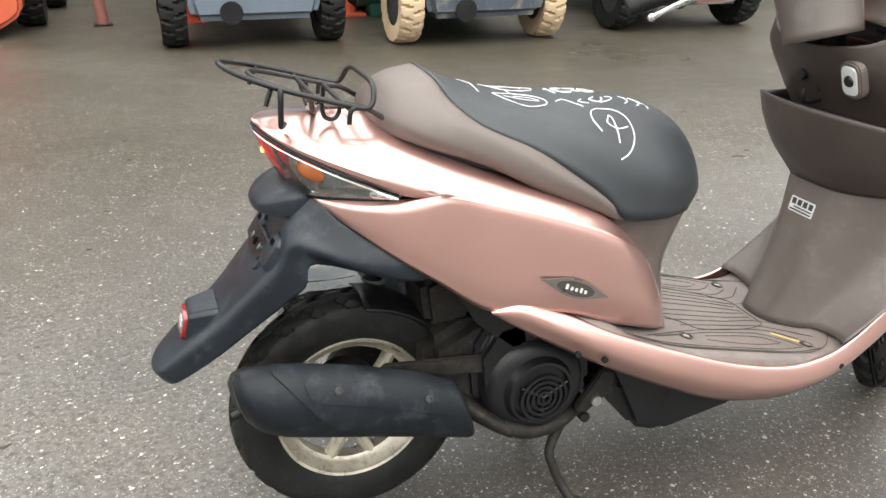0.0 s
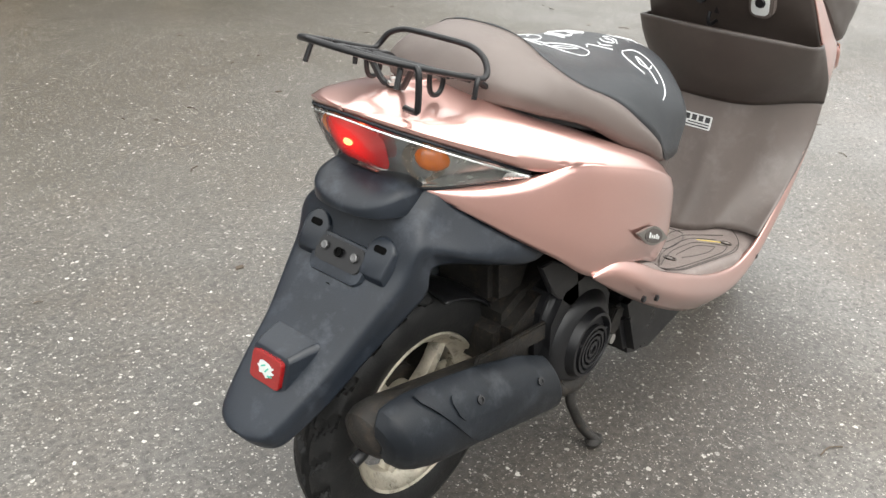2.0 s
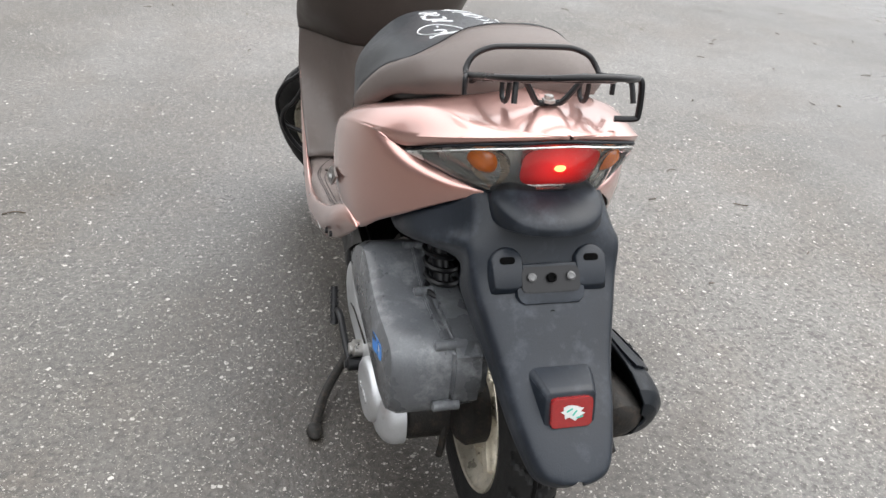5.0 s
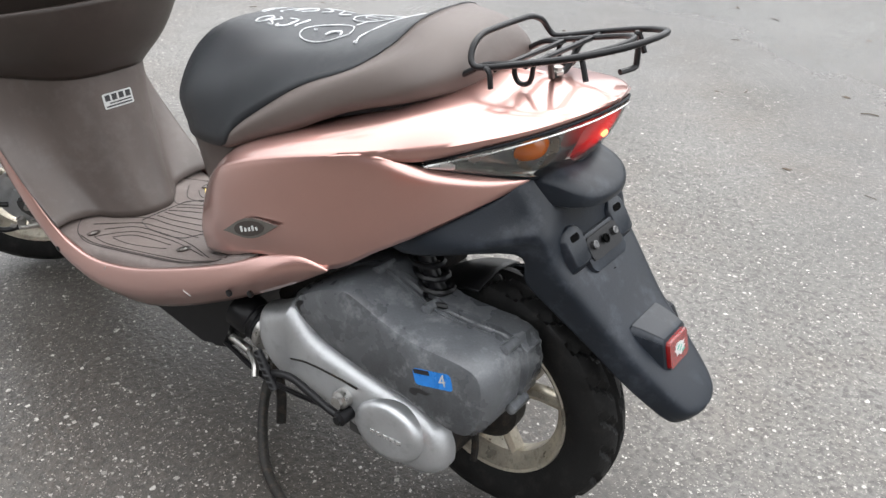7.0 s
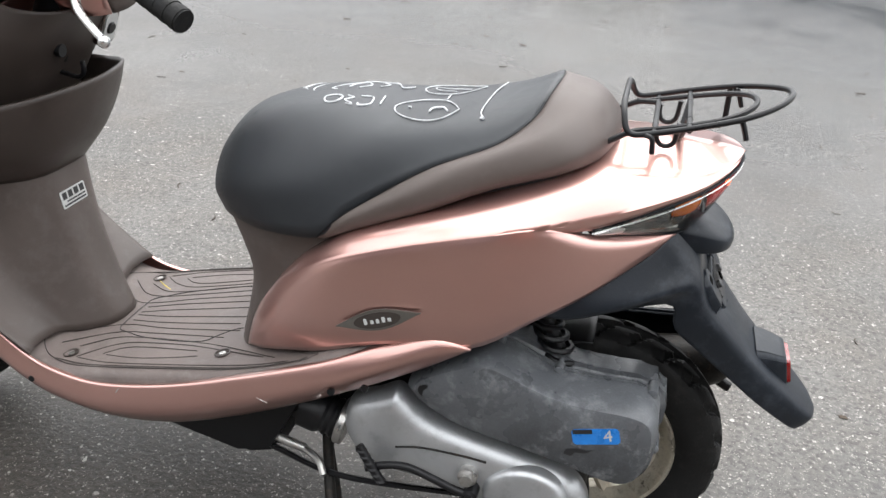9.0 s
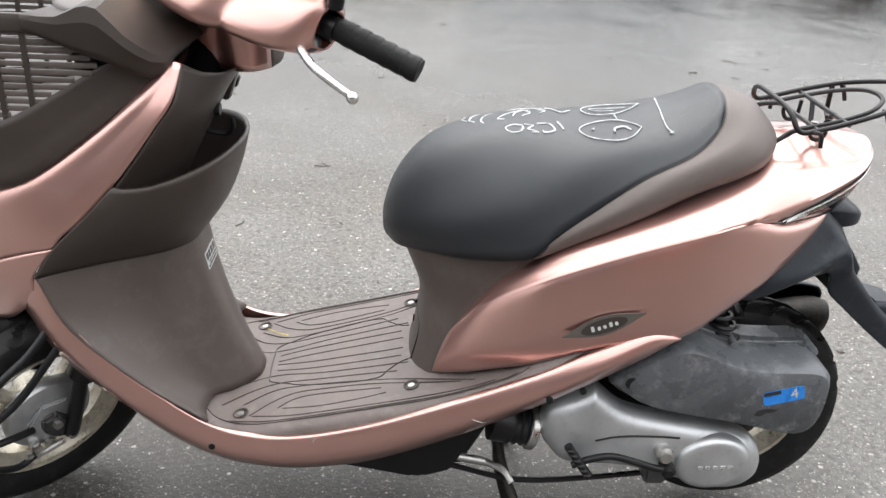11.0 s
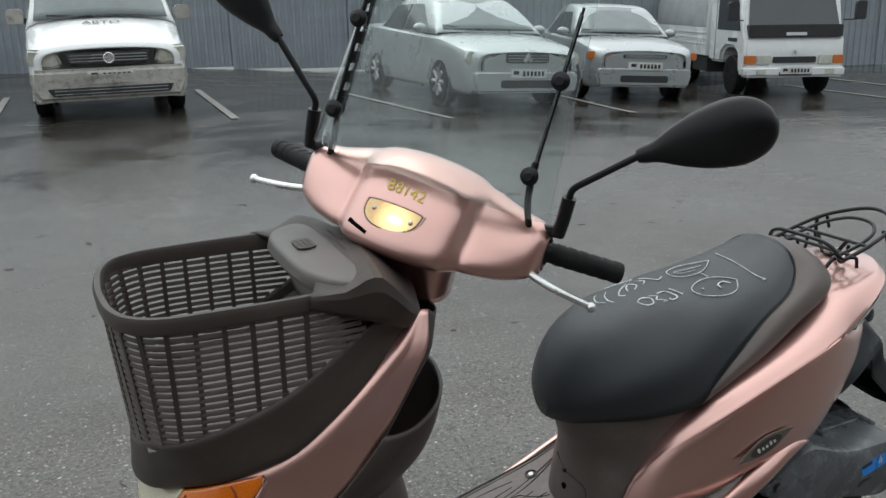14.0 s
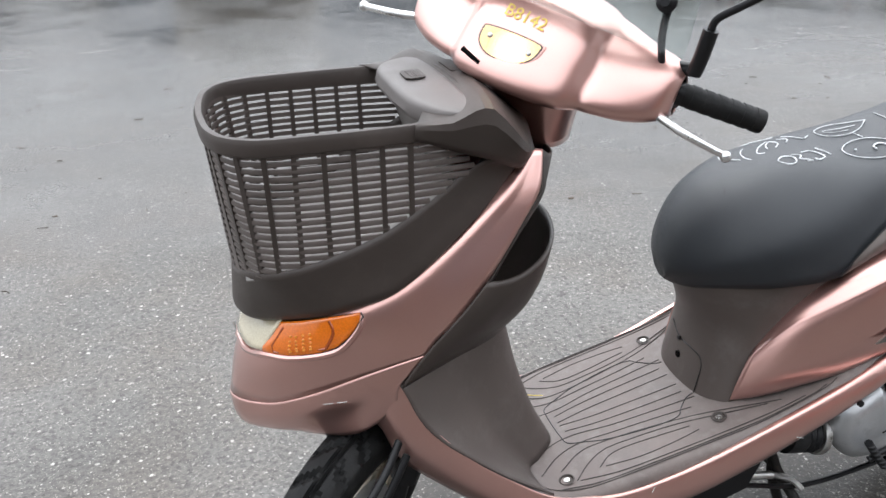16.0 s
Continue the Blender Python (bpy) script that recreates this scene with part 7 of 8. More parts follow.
for stroke in (((0.2580, -0.044), (0.2720, -0.034), (0.2790, -0.042), (0.2850, -0.056), (0.2950, -0.068)),
               ((0.3090, -0.032), (0.2980, -0.046), (0.3120, -0.056)),
               ((0.3390, -0.018), (0.3240, -0.034), (0.3320, -0.048), (0.3480, -0.034), (0.3540, -0.018)),
               ((0.3680, -0.006), (0.3780, -0.012), (0.3620, -0.034), (0.3360, -0.052)),
               ((0.4010, 0.006), (0.4050, -0.008), (0.3980, -0.032), (0.3830, -0.048)),
               ((0.4150, -0.004), (0.4230, -0.018), (0.4160, -0.040), (0.4040, -0.052)),
               ((0.4260, -0.018), (0.4330, -0.034), (0.4270, -0.052)),
               ((0.3129, -0.0757), (0.3001, -0.0847), (0.2934, -0.1066), (0.2999, -0.1260)),
               ((0.3129, -0.0757), (0.3430, -0.0774), (0.3615, -0.0898), (0.3638, -0.1127), (0.3552, -0.1321), (0.3389, -0.1466), (0.3214, -0.1532)),
               ((0.3285, -0.0914), (0.3331, -0.0977), (0.3305, -0.1208), (0.3266, -0.1368)),
               ((0.3285, -0.0914), (0.3192, -0.1078), (0.3346, -0.1150), (0.3553, -0.1083))):
    scrawl(stroke, 0.0013)
part("front_seam", tube([(x, y, on_seat(x, y) + 0.0010) for x, y in ((0.521, -0.075), (0.500, -0.074), (0.479, -0.057), (0.465, -0.025), (0.461, 0.0), (0.465, 0.025), (0.479, 0.057), (0.500, 0.074), (0.521, 0.075))], 0.0009, 5, 4), BLACK, seat, "stitched seam across the front of the saddle")

# number written on the lamp cover in yellow marker
COVER = STEER @ Matrix.Translation((0.8665, -0.008, 0.999)) @ Matrix.Rotation(radians(90), 4, "Z") @ Matrix.Rotation(radians(46), 4, "X") @ Matrix.Rotation(radians(-3), 4, "Z")
words("B8142", 0.028, COVER @ Matrix.Translation((0, 0.012, 0.0048)) @ Matrix.Diagonal((0.92, 0.92, 1, 1)), YELLOW_MARK, handlebar, "marker_writing", "yellow marker writing")


# ---- the yard around ----
FENCE_TIN = surface("grey_blue_profiled_sheet", (0.30, 0.335, 0.37), 0.45, 0.2, wear=0.14, big=1.2, fine=60, bump=0.05, stain=(0.22, 0.21, 0.19), stain_amount=0.35)
WHITE_CAR = surface("white_car_paint", (0.72, 0.73, 0.73), 0.25, coat=0.6, wear=0.05, big=2, fine=100, bump=0.0)
DIRTY_WHITE = surface("muddy_white_paint", (0.42, 0.40, 0.37), 0.5, wear=0.3, big=4, fine=60, bump=0.05, stain=(0.09, 0.08, 0.07), stain_amount=0.85)
SILVER_CAR = surface("silver_car_paint", (0.46, 0.48, 0.49), 0.3, 0.5, coat=0.5, wear=0.08, big=2, fine=120, bump=0.0, stain=(0.32, 0.30, 0.27), stain_amount=0.3)
GREY_CAR = surface("grey_silver_car_paint", (0.40, 0.42, 0.43), 0.32, 0.45, coat=0.5, wear=0.08, big=2, fine=120, bump=0.0)
DARK_CAR = surface("dark_car_paint", (0.06, 0.063, 0.07), 0.3, 0.2, coat=0.5, wear=0.1, big=2, fine=120, bump=0.0)
CAR_GLASS = surface("dark_car_glass", (0.03, 0.036, 0.04), 0.08, wear=0.1, big=2, bump=0.0, rough_var=0.02, spec=0.9)
SCREEN_GLASS = surface("windscreen_glass", (0.12, 0.145, 0.15), 0.06, wear=0.25, big=1.5, bump=0.0, rough_var=0.02, spec=0.9)
CAR_LAMP = surface("car_headlamp", (0.62, 0.62, 0.55), 0.12, 0.3, coat=1.0, wear=0.2, big=14, fine=80, bump=0.0)
CAR_AMBER = lens("car_signal_lens", (0.75, 0.2, 0.02))
TRIM = surface("black_car_trim", (0.03, 0.03, 0.032), 0.5, wear=0.2, bump=0.05)
PLATE = surface("number_plate", (0.62, 0.62, 0.6), 0.45, wear=0.2, big=8, bump=0.0)
WHEEL_ALLOY = surface("car_wheel_alloy", (0.42, 0.42, 0.42), 0.4, 0.6, wear=0.25, big=8, bump=0.0)
TAN_RUBBER = surface("tan_forklift_rubber", (0.42, 0.31, 0.2), 0.75, wear=0.2, big=6, fine=90, bump=0.2)
FORK_GREY = surface("blue_grey_machine_paint", (0.095, 0.118, 0.15), 0.5, wear=0.15, big=3, fine=80, bump=0.08, stain=(0.1, 0.1, 0.1), stain_amount=0.3)
FORK_DARK = surface("scratched_navy_paint", (0.045, 0.055, 0.075), 0.5, wear=0.3, big=4, fine=80, bump=0.1, stain=(0.3, 0.27, 0.19), stain_amount=0.7)
ORANGE = surface("orange_red_paint", (0.45, 0.080, 0.035), 0.5, wear=0.15, big=5, fine=90, bump=0.05)
GREEN_P = surface("green_machine_paint", (0.05, 0.16, 0.12), 0.5, wear=0.2, big=5, fine=90, bump=0.05)
LINE_PAINT = surface("worn_road_paint", (0.17, 0.165, 0.15), 0.6, wear=0.35, big=9, fine=70, bump=0.2, stain=(0.1, 0.095, 0.085), stain_amount=0.9)
TARP = surface("grey_truck_tarpaulin", (0.30, 0.31, 0.32), 0.6, wear=0.2, big=3, fine=70, bump=0.2)


def place(x, y, facing):
    """facing: degrees from +y towards +x. A car is built with its nose along +y and its front axle at the middle."""
    e = 0.5
    nrm = Vector((ground_z(x - e, y) - ground_z(x + e, y), ground_z(x, y - e) - ground_z(x, y + e), 2 * e)).normalized()
    lean = Vector((0, 0, 1)).rotation_difference(nrm).to_matrix().to_4x4()
    return Matrix.Translation((x, y, ground_z(x, y))) @ lean @ Matrix.Rotation(radians(-facing), 4, "Z")


# profiled sheet fence
def build_fence():
    a, c = Vector((14.0, -21.8, 0)), Vector((-28.0, -10.6, 0))
    d = (c - a)
    length = d.length
    d.normalize()
    out = Vector((d.y, -d.x, 0))
    if out.y < 0:
        out = -out
    wall = thing("sheet_metal_fence", "tall grey-blue profiled sheet metal fence", "fence", kind="structure")
    prof = [(0.0, 0.0), (0.035, 0.0), (0.045, 0.022), (0.105, 0.022), (0.115, 0.0), (0.15, 0.0)]
    sheet_len = 1.2
    n = int(length / sheet_len)
    bm = bmesh.new()
    line = []
    for k in range(8):
        for u, v in prof[:-1]:
            line.append((k * 0.15 + u, v))
    line.append((1.2, 0.0))
    lo = [bm.verts.new((u, v, 0.0)) for u, v in line]
    hi = [bm.verts.new((u, v, 2.75)) for u, v in line]
    for k in range(len(line) - 1):
        bm.faces.new((lo[k], lo[k + 1], hi[k + 1], hi[k]))
    mesh = bpy.data.meshes.new("sheet")
    bm.to_mesh(mesh)
    bm.free()
    mesh.materials.append(FENCE_TIN)
    rot = Matrix(((d.x, out.x, 0, 0), (d.y, out.y, 0, 0), (0, 0, 1, 0), (0, 0, 0, 1)))
    rng = random.Random(4)
    for k in range(n):
        ob = new("sheet", mesh)
        ob.parent = wall
        p = a + d * (k * sheet_len)
        p.z = ground_z(p.x, p.y)
        ob.matrix_local = Matrix.Translation(p + out * (0.0 if k % 2 else 0.004)) @ rot @ Matrix.Translation((0, 0, rng.uniform(-0.02, 0.02)))
    for k in range(0, n, 2):
        p = a + d * (k * sheet_len + 0.02) + out * 0.045
        p.z = ground_z(p.x, p.y)
        part("post", box(-0.03, 0.03, -0.02, 0.02, 0.0, 2.75), FENCE_TIN, wall, m=Matrix.Translation(p) @ rot)
    part("rail", box(0, length, -0.06, -0.02, 0.5, 0.56), FENCE_TIN, wall, m=Matrix.Translation(a) @ rot)
    part("rail", box(0, length, -0.06, -0.02, 2.2, 2.26), FENCE_TIN, wall, m=Matrix.Translation(a) @ rot)


build_fence()


def car_wheel(parent, x, y, r, w, m, spokes=8, steel=False):
    side = 1 if x > 0 else -1
    c = Matrix.Translation((x, y, r))
    prof = [(r * 0.62, -w / 2), (r * 0.8, -w * 0.52), (r * 0.95, -w * 0.48), (r, -w * 0.36), (r, w * 0.36), (r * 0.95, w * 0.48), (r * 0.8, w * 0.52), (r * 0.62, w / 2)]
    hub = part("wheel", turned(prof, 32, axis="x"), RUBBER, parent, "black car tyre on a metal wheel", m=m @ c)
    part("rim", turned([(r * 0.64, w * 0.40 * side), (r * 0.62, w * 0.48 * side), (r * 0.56, w * 0.40 * side), (r * 0.5, w * 0.22 * side), (0.0, w * 0.18 * side)], 28, axis="x"), DARK_STEEL if not steel else WHEEL_ALLOY, hub, m=m @ c)
    if not steel:
        for k in range(spokes):
            a = 2 * math.pi * k / spokes
            part("spoke", tube([(w * 0.44 * side, 0.03 * math.cos(a), 0.03 * math.sin(a)), (w * 0.50 * side, r * 0.6 * math.cos(a), r * 0.6 * math.sin(a))], r * 0.10, 6, 1), WHEEL_ALLOY, hub, m=m @ c)
    part("hub_cap", turned([(r * 0.22, w * 0.2 * side), (r * 0.2, w * 0.42 * side), (0.0, w * 0.45 * side)], 16, axis="x"), WHEEL_ALLOY, hub, m=m @ c)
    return hub


def body_skin(stations, nu=4, nv=3):
    """Stations along the car: (y, [(half width, z) from the sill up to the middle])."""
    rows = []
    for y, sec in stations:
        left = [(-x, y, z) for x, z in sec]
        right = [(x, y, z) for x, z in sec[::-1]]
        rows.append(left + right[(1 if sec[-1][0] < 1e-6 else 0):])
    return skin(rows, nu, nv)


def pane(name, pts, mat, parent, m, lift=0.006, label=""):
    """A flat pane through four or more corners, lifted off the body."""
    p = [Vector(q) for q in pts]
    nrm = (p[1] - p[0]).cross(p[2] - p[0]).normalized()
    bm = bmesh.new()
    a = [bm.verts.new(q + nrm * lift) for q in p]
    c = [bm.verts.new(q - nrm * 0.004) for q in p]
    bm.faces.new(a)
    bm.faces.new(c[::-1])
    for k in range(len(p)):
        bm.faces.new((a[k], c[k], c[(k + 1) % len(p)], a[(k + 1) % len(p)]))
    bmesh.ops.recalc_face_normals(bm, faces=bm.faces)
    return part(name, bm, mat, parent, label, flat=True, m=m)


def number_plate(parent, y, z, m, w=0.52, tilt=0):
    pl = part("number_plate", box(-w / 2, w / 2, y, y + 0.012, z - 0.056, z + 0.056, 0.004), PLATE, parent, "number plate with plain dark bars", m=m)
    for k in range(6):
        part("plate_bar", box(-w * 0.43 + k * w * 0.105, -w * 0.43 + k * w * 0.105 + 0.034, y + 0.0125, y + 0.0145, z - 0.03, z + 0.03), LABEL_BLACK, pl, m=m)
    part("plate_bar", box(w * 0.27, w * 0.42, y + 0.0125, y + 0.0145, z - 0.012, z + 0.035), LABEL_BLACK, pl, m=m)


def sedan(name, label, m, paint, nose, hood, scr, roof, tail, width, front, bumper=None, wheelbase=2.6, r=0.30, amber=False, square=False):
    """A saloon. nose, hood, scr, roof, tail: (y, z) along the middle; front: details of the face."""
    car = thing(name, label, "car", "cars parked along the fence")
    w = width / 2
    zb = 0.2
    st = [
        (nose[0] + 0.02, [(w * 0.72, zb + 0.05), (w * 0.76, zb + 0.16), (w * 0.77, nose[1] - 0.12), (w * 0.70, nose[1] - 0.03), (w * 0.4, nose[1]), (0, nose[1] + 0.01)]),
        (nose[0] - 0.10, [(w * 0.86, zb), (w * 0.91, zb + 0.16), (w * 0.92, nose[1] - 0.08), (w * 0.85, nose[1] + 0.02), (w * 0.45, nose[1] + 0.05), (0, nose[1] + 0.06)]),
        (nose[0] - 0.35, [(w * 0.93, zb), (w * 0.98, zb + 0.18), (w * 0.985, nose[1] - 0.02), (w * 0.92, nose[1] + 0.075), (w * 0.5, nose[1] + 0.12), (0, nose[1] + 0.13)]),
        (hood[0], [(w * 0.95, zb), (w * 1.0, zb + 0.2), (w * 1.0, hood[1] - 0.16), (w * 0.93, hood[1] - 0.04), (w * 0.5, hood[1]), (0, hood[1] + 0.01)]),
        (hood[0] - 0.6, [(w * 0.96, zb), (w * 1.0, zb + 0.2), (w * 1.0, hood[1] - 0.14), (w * 0.95, hood[1] - 0.02), (w * 0.5, hood[1] + 0.03), (0, hood[1] + 0.03)]),
        (tail[0] + 0.5, [(w * 0.96, zb), (w * 1.0, zb + 0.2), (w * 1.0, tail[1] - 0.16), (w * 0.94, tail[1] - 0.03), (w * 0.5, tail[1]), (0, tail[1])]),
        (tail[0], [(w * 0.85, zb), (w * 0.9, zb + 0.2), (w * 0.9, tail[1] - 0.16), (w * 0.84, tail[1] - 0.05), (w * 0.5, tail[1] - 0.03), (0, tail[1] - 0.03)]),
    ]
    body = part("body", body_skin(st), paint, car, "car body", m=m, thick=0.01)
    part("face_plate", slab([(-w * 0.72, zb + 0.05), (w * 0.72, zb + 0.05), (w * 0.74, nose[1] - 0.10), (w * 0.4, nose[1]), (-w * 0.4, nose[1]), (-w * 0.74, nose[1] - 0.10)], nose[0] - 0.05, nose[0] + 0.025, "y", 0.015), paint, body, m=m)
    cab = [
        (scr[0], [(w * 0.93, scr[1] - 0.04), (w * 0.90, scr[1] - 0.01), (w * 0.5, scr[1]), (0, scr[1])]),
        (scr[0] - 0.35, [(w * 0.935, scr[1] - 0.02), (w * 0.80, scr[1] + (roof[1] - scr[1]) * 0.52), (w * 0.5, scr[1] + (roof[1] - scr[1]) * 0.56), (0, scr[1] + (roof[1] - scr[1]) * 0.57)]),
        (roof[0], [(w * 0.94, scr[1] - 0.02), (w * 0.72, roof[1] - 0.06), (w * 0.5, roof[1] - 0.01), (0, roof[1])]),
        (roof[0] - 0.9, [(w * 0.94, scr[1] - 0.02), (w * 0.72, roof[1] - 0.05), (w * 0.5, roof[1]), (0, roof[1] + 0.01)]),
        (tail[0] + 0.75, [(w * 0.93, scr[1] - 0.03), (w * 0.80, scr[1] + 0.05), (w * 0.5, scr[1] + 0.08), (0, scr[1] + 0.08)]),
    ]
    cabin = part("cabin", body_skin(cab, 4, 3), paint, body, "cabin and roof", m=m, thick=0.01)
    f = 0.86
    part("windscreen", skin([[(-w * 0.82 * (1 - 0.16 * t), scr[0] - 0.02 + (roof[0] - scr[0]) * t * f, scr[1] + 0.03 + (roof[1] - scr[1] - 0.03) * t * f * 1.03 + 0.012),
                              (0, scr[0] + 0.03 + (roof[0] - scr[0]) * t * f, scr[1] + 0.03 + (roof[1] - scr[1] - 0.02) * t * f * 1.06 + 0.022),
                              (w * 0.82 * (1 - 0.16 * t), scr[0] - 0.02 + (roof[0] - scr[0]) * t * f, scr[1] + 0.03 + (roof[1] - scr[1] - 0.03) * t * f * 1.03 + 0.012)] for t in (0, 0.5, 1.0)], 3, 4), SCREEN_GLASS, cabin, "car windscreen", m=m, thick=0.004)
    for s in (1, -1):
        zz, zt = scr[1] + 0.01, roof[1] - 0.10
        a, b2 = w * 0.945, w * 0.775
        y0, y1, y2, y3 = scr[0] - 0.30, roof[0] - 0.05, roof[0] - 0.42, tail[0] + 1.05
        pane("side_window", [(a * s, y0, zz), (b2 * s, y1, zt), (b2 * s, y2, zt), (a * s, y2 - 0.02, zz)][::s], CAR_GLASS, cabin, m, 0.012, "dark side window")
        pane("side_window", [(a * s, y2 - 0.10, zz), (b2 * s, y2 - 0.08, zt), (b2 * s, y3 + 0.35, zt - 0.02), (a * s, y3, zz)][::s], CAR_GLASS, cabin, m, 0.012, "dark side window")
        mir = part("wing_mirror", ball((w * 1.10 * s, scr[0] - 0.30, scr[1] + 0.05), 0.10, 0.06, 0.065, 12), paint, car, "door mirror", m=m)
        lampo = [(w * 0.44, nose[1] - 0.02), (w * 0.80, nose[1] + 0.02), (w * 0.86, nose[1] - 0.06), (w * 0.82, nose[1] - 0.15), (w * 0.5, nose[1] - 0.14), (w * 0.42, nose[1] - 0.09)]
        if square:
            lampo = [(w * 0.40, nose[1] + 0.0), (w * 0.72, nose[1] + 0.0), (w * 0.72, nose[1] - 0.12), (w * 0.40, nose[1] - 0.115)]
        lamp = part("headlight", slab([(x * s, z) for x, z in lampo], nose[0] - 0.12, nose[0] + 0.035, "y", 0.012), CAR_LAMP, body, "clear headlight", m=m @ Matrix.Rotation(radians(-7 * s), 4, "Z"))
        if amber:
            part("signal", slab([(x * s, z) for x, z in ((w * 0.72, nose[1]), (w * 0.92, nose[1] - 0.005), (w * 0.92, nose[1] - 0.11), (w * 0.72, nose[1] - 0.12))], nose[0] - 0.16, nose[0] + 0.012, "y", 0.012), CAR_AMBER, body, "orange turn signal", m=m @ Matrix.Rotation(radians(-7 * s), 4, "Z"))
        part("fog_lamp", slab([(x * s, z) for x, z in ((w * 0.50, 0.36), (w * 0.74, 0.37), (w * 0.74, 0.30), (w * 0.52, 0.29))], nose[0] - 0.05, nose[0] + 0.045, "y", 0.01), TRIM, body, m=m)
        for y in (0.0, -wheelbase):
            car_wheel(car, (w - 0.078) * s, y, r, 0.19, m)
            part("wheel_arch", turned([(r + 0.05, (w - 0.03) * s), (r + 0.052, (w + 0.003) * s), (0, (w + 0.003) * s)], 28, (0, y, r), "x"), TRIM, body, "dark wheel arch", m=m)
    part("bumper", slab([(-w * 0.84, 0.22), (w * 0.84, 0.22), (w * 0.90, 0.42), (w * 0.86, 0.50), (-w * 0.86, 0.50), (-w * 0.90, 0.42)], nose[0] - 0.10, nose[0] + 0.06, "y", 0.03, 3), bumper or paint, body, "front bumper", m=m)
    part("air_intake", slab(rounded(w * 0.9, 0.10, 0.03, cy=0.335), nose[0] - 0.02, nose[0] + 0.068, "y", 0.006), TRIM, body, "dark air intake", m=m)
    g = front
    part("grille", slab(rounded(g[0], g[1], min(0.03, g[1] * 0.4), cy=g[2]), nose[0] - 0.05, nose[0] + 0.04, "y", 0.006), TRIM, body, "dark radiator grille", m=m)
    for k in range(-1, 2):
        part("grille_bar", box(-g[0] * 0.46, g[0] * 0.46, nose[0] + 0.038, nose[0] + 0.046, g[2] + k * g[1] * 0.28 - 0.004, g[2] + k * g[1] * 0.28 + 0.004), GREY_CAR, body, m=m)
    for s in (-0.5, 0.15):
        part("wiper", tube([(w * s, scr[0] - 0.02, scr[1] + 0.05), (w * (s + 0.62), scr[0] - 0.06, scr[1] + 0.085)], 0.008, 6, 1), TRIM, cabin, "black wiper", m=m)
    number_plate(car, nose[0] + 0.066, g[3], m)
    return car, body


# silver saloon, grey saloon
lancer, lbody = sedan("silver_saloon_car", "dusty silver saloon car parked by the fence", place(-4.34, -9.79, 1), SILVER_CAR, (0.86, 0.72), (-0.05, 0.92), (-0.25, 0.95), (-1.05, 1.42), (-3.55, 1.02), 1.70, (0.62, 0.12, 0.66, 0.47), r=0.31)
part("emblem", slab([(0, 0.74), (0.07, 0.63), (0.03, 0.60), (0, 0.64), (-0.03, 0.60), (-0.07, 0.63)], 0.86, 0.915, "y", 0.006), SILVER_CAR, lbody, "silver shield in the grille", m=place(-4.34, -9.79, 1))
lada, dbody = sedan("grey_hatchback_car", "grey-silver angular hatchback parked by the fence", place(-6.95, -10.45, 17), GREY_CAR, (0.80, 0.72), (-0.10, 0.90), (-0.32, 0.93), (-1.0, 1.38), (-3.2, 0.98), 1.62, (0.66, 0.05, 0.66, 0.52), bumper=GREY_CAR, wheelbase=2.46, r=0.285, amber=True, square=True)
dark, _ = sedan("dark_saloon_car", "dark saloon car parked by the fence", place(3.4, -13.4, 0), DARK_CAR, (0.86, 0.70), (-0.05, 0.92), (-0.25, 0.95), (-1.05, 1.42), (-3.55, 1.02), 1.70, (0.62, 0.12, 0.64, 0.46), r=0.31)


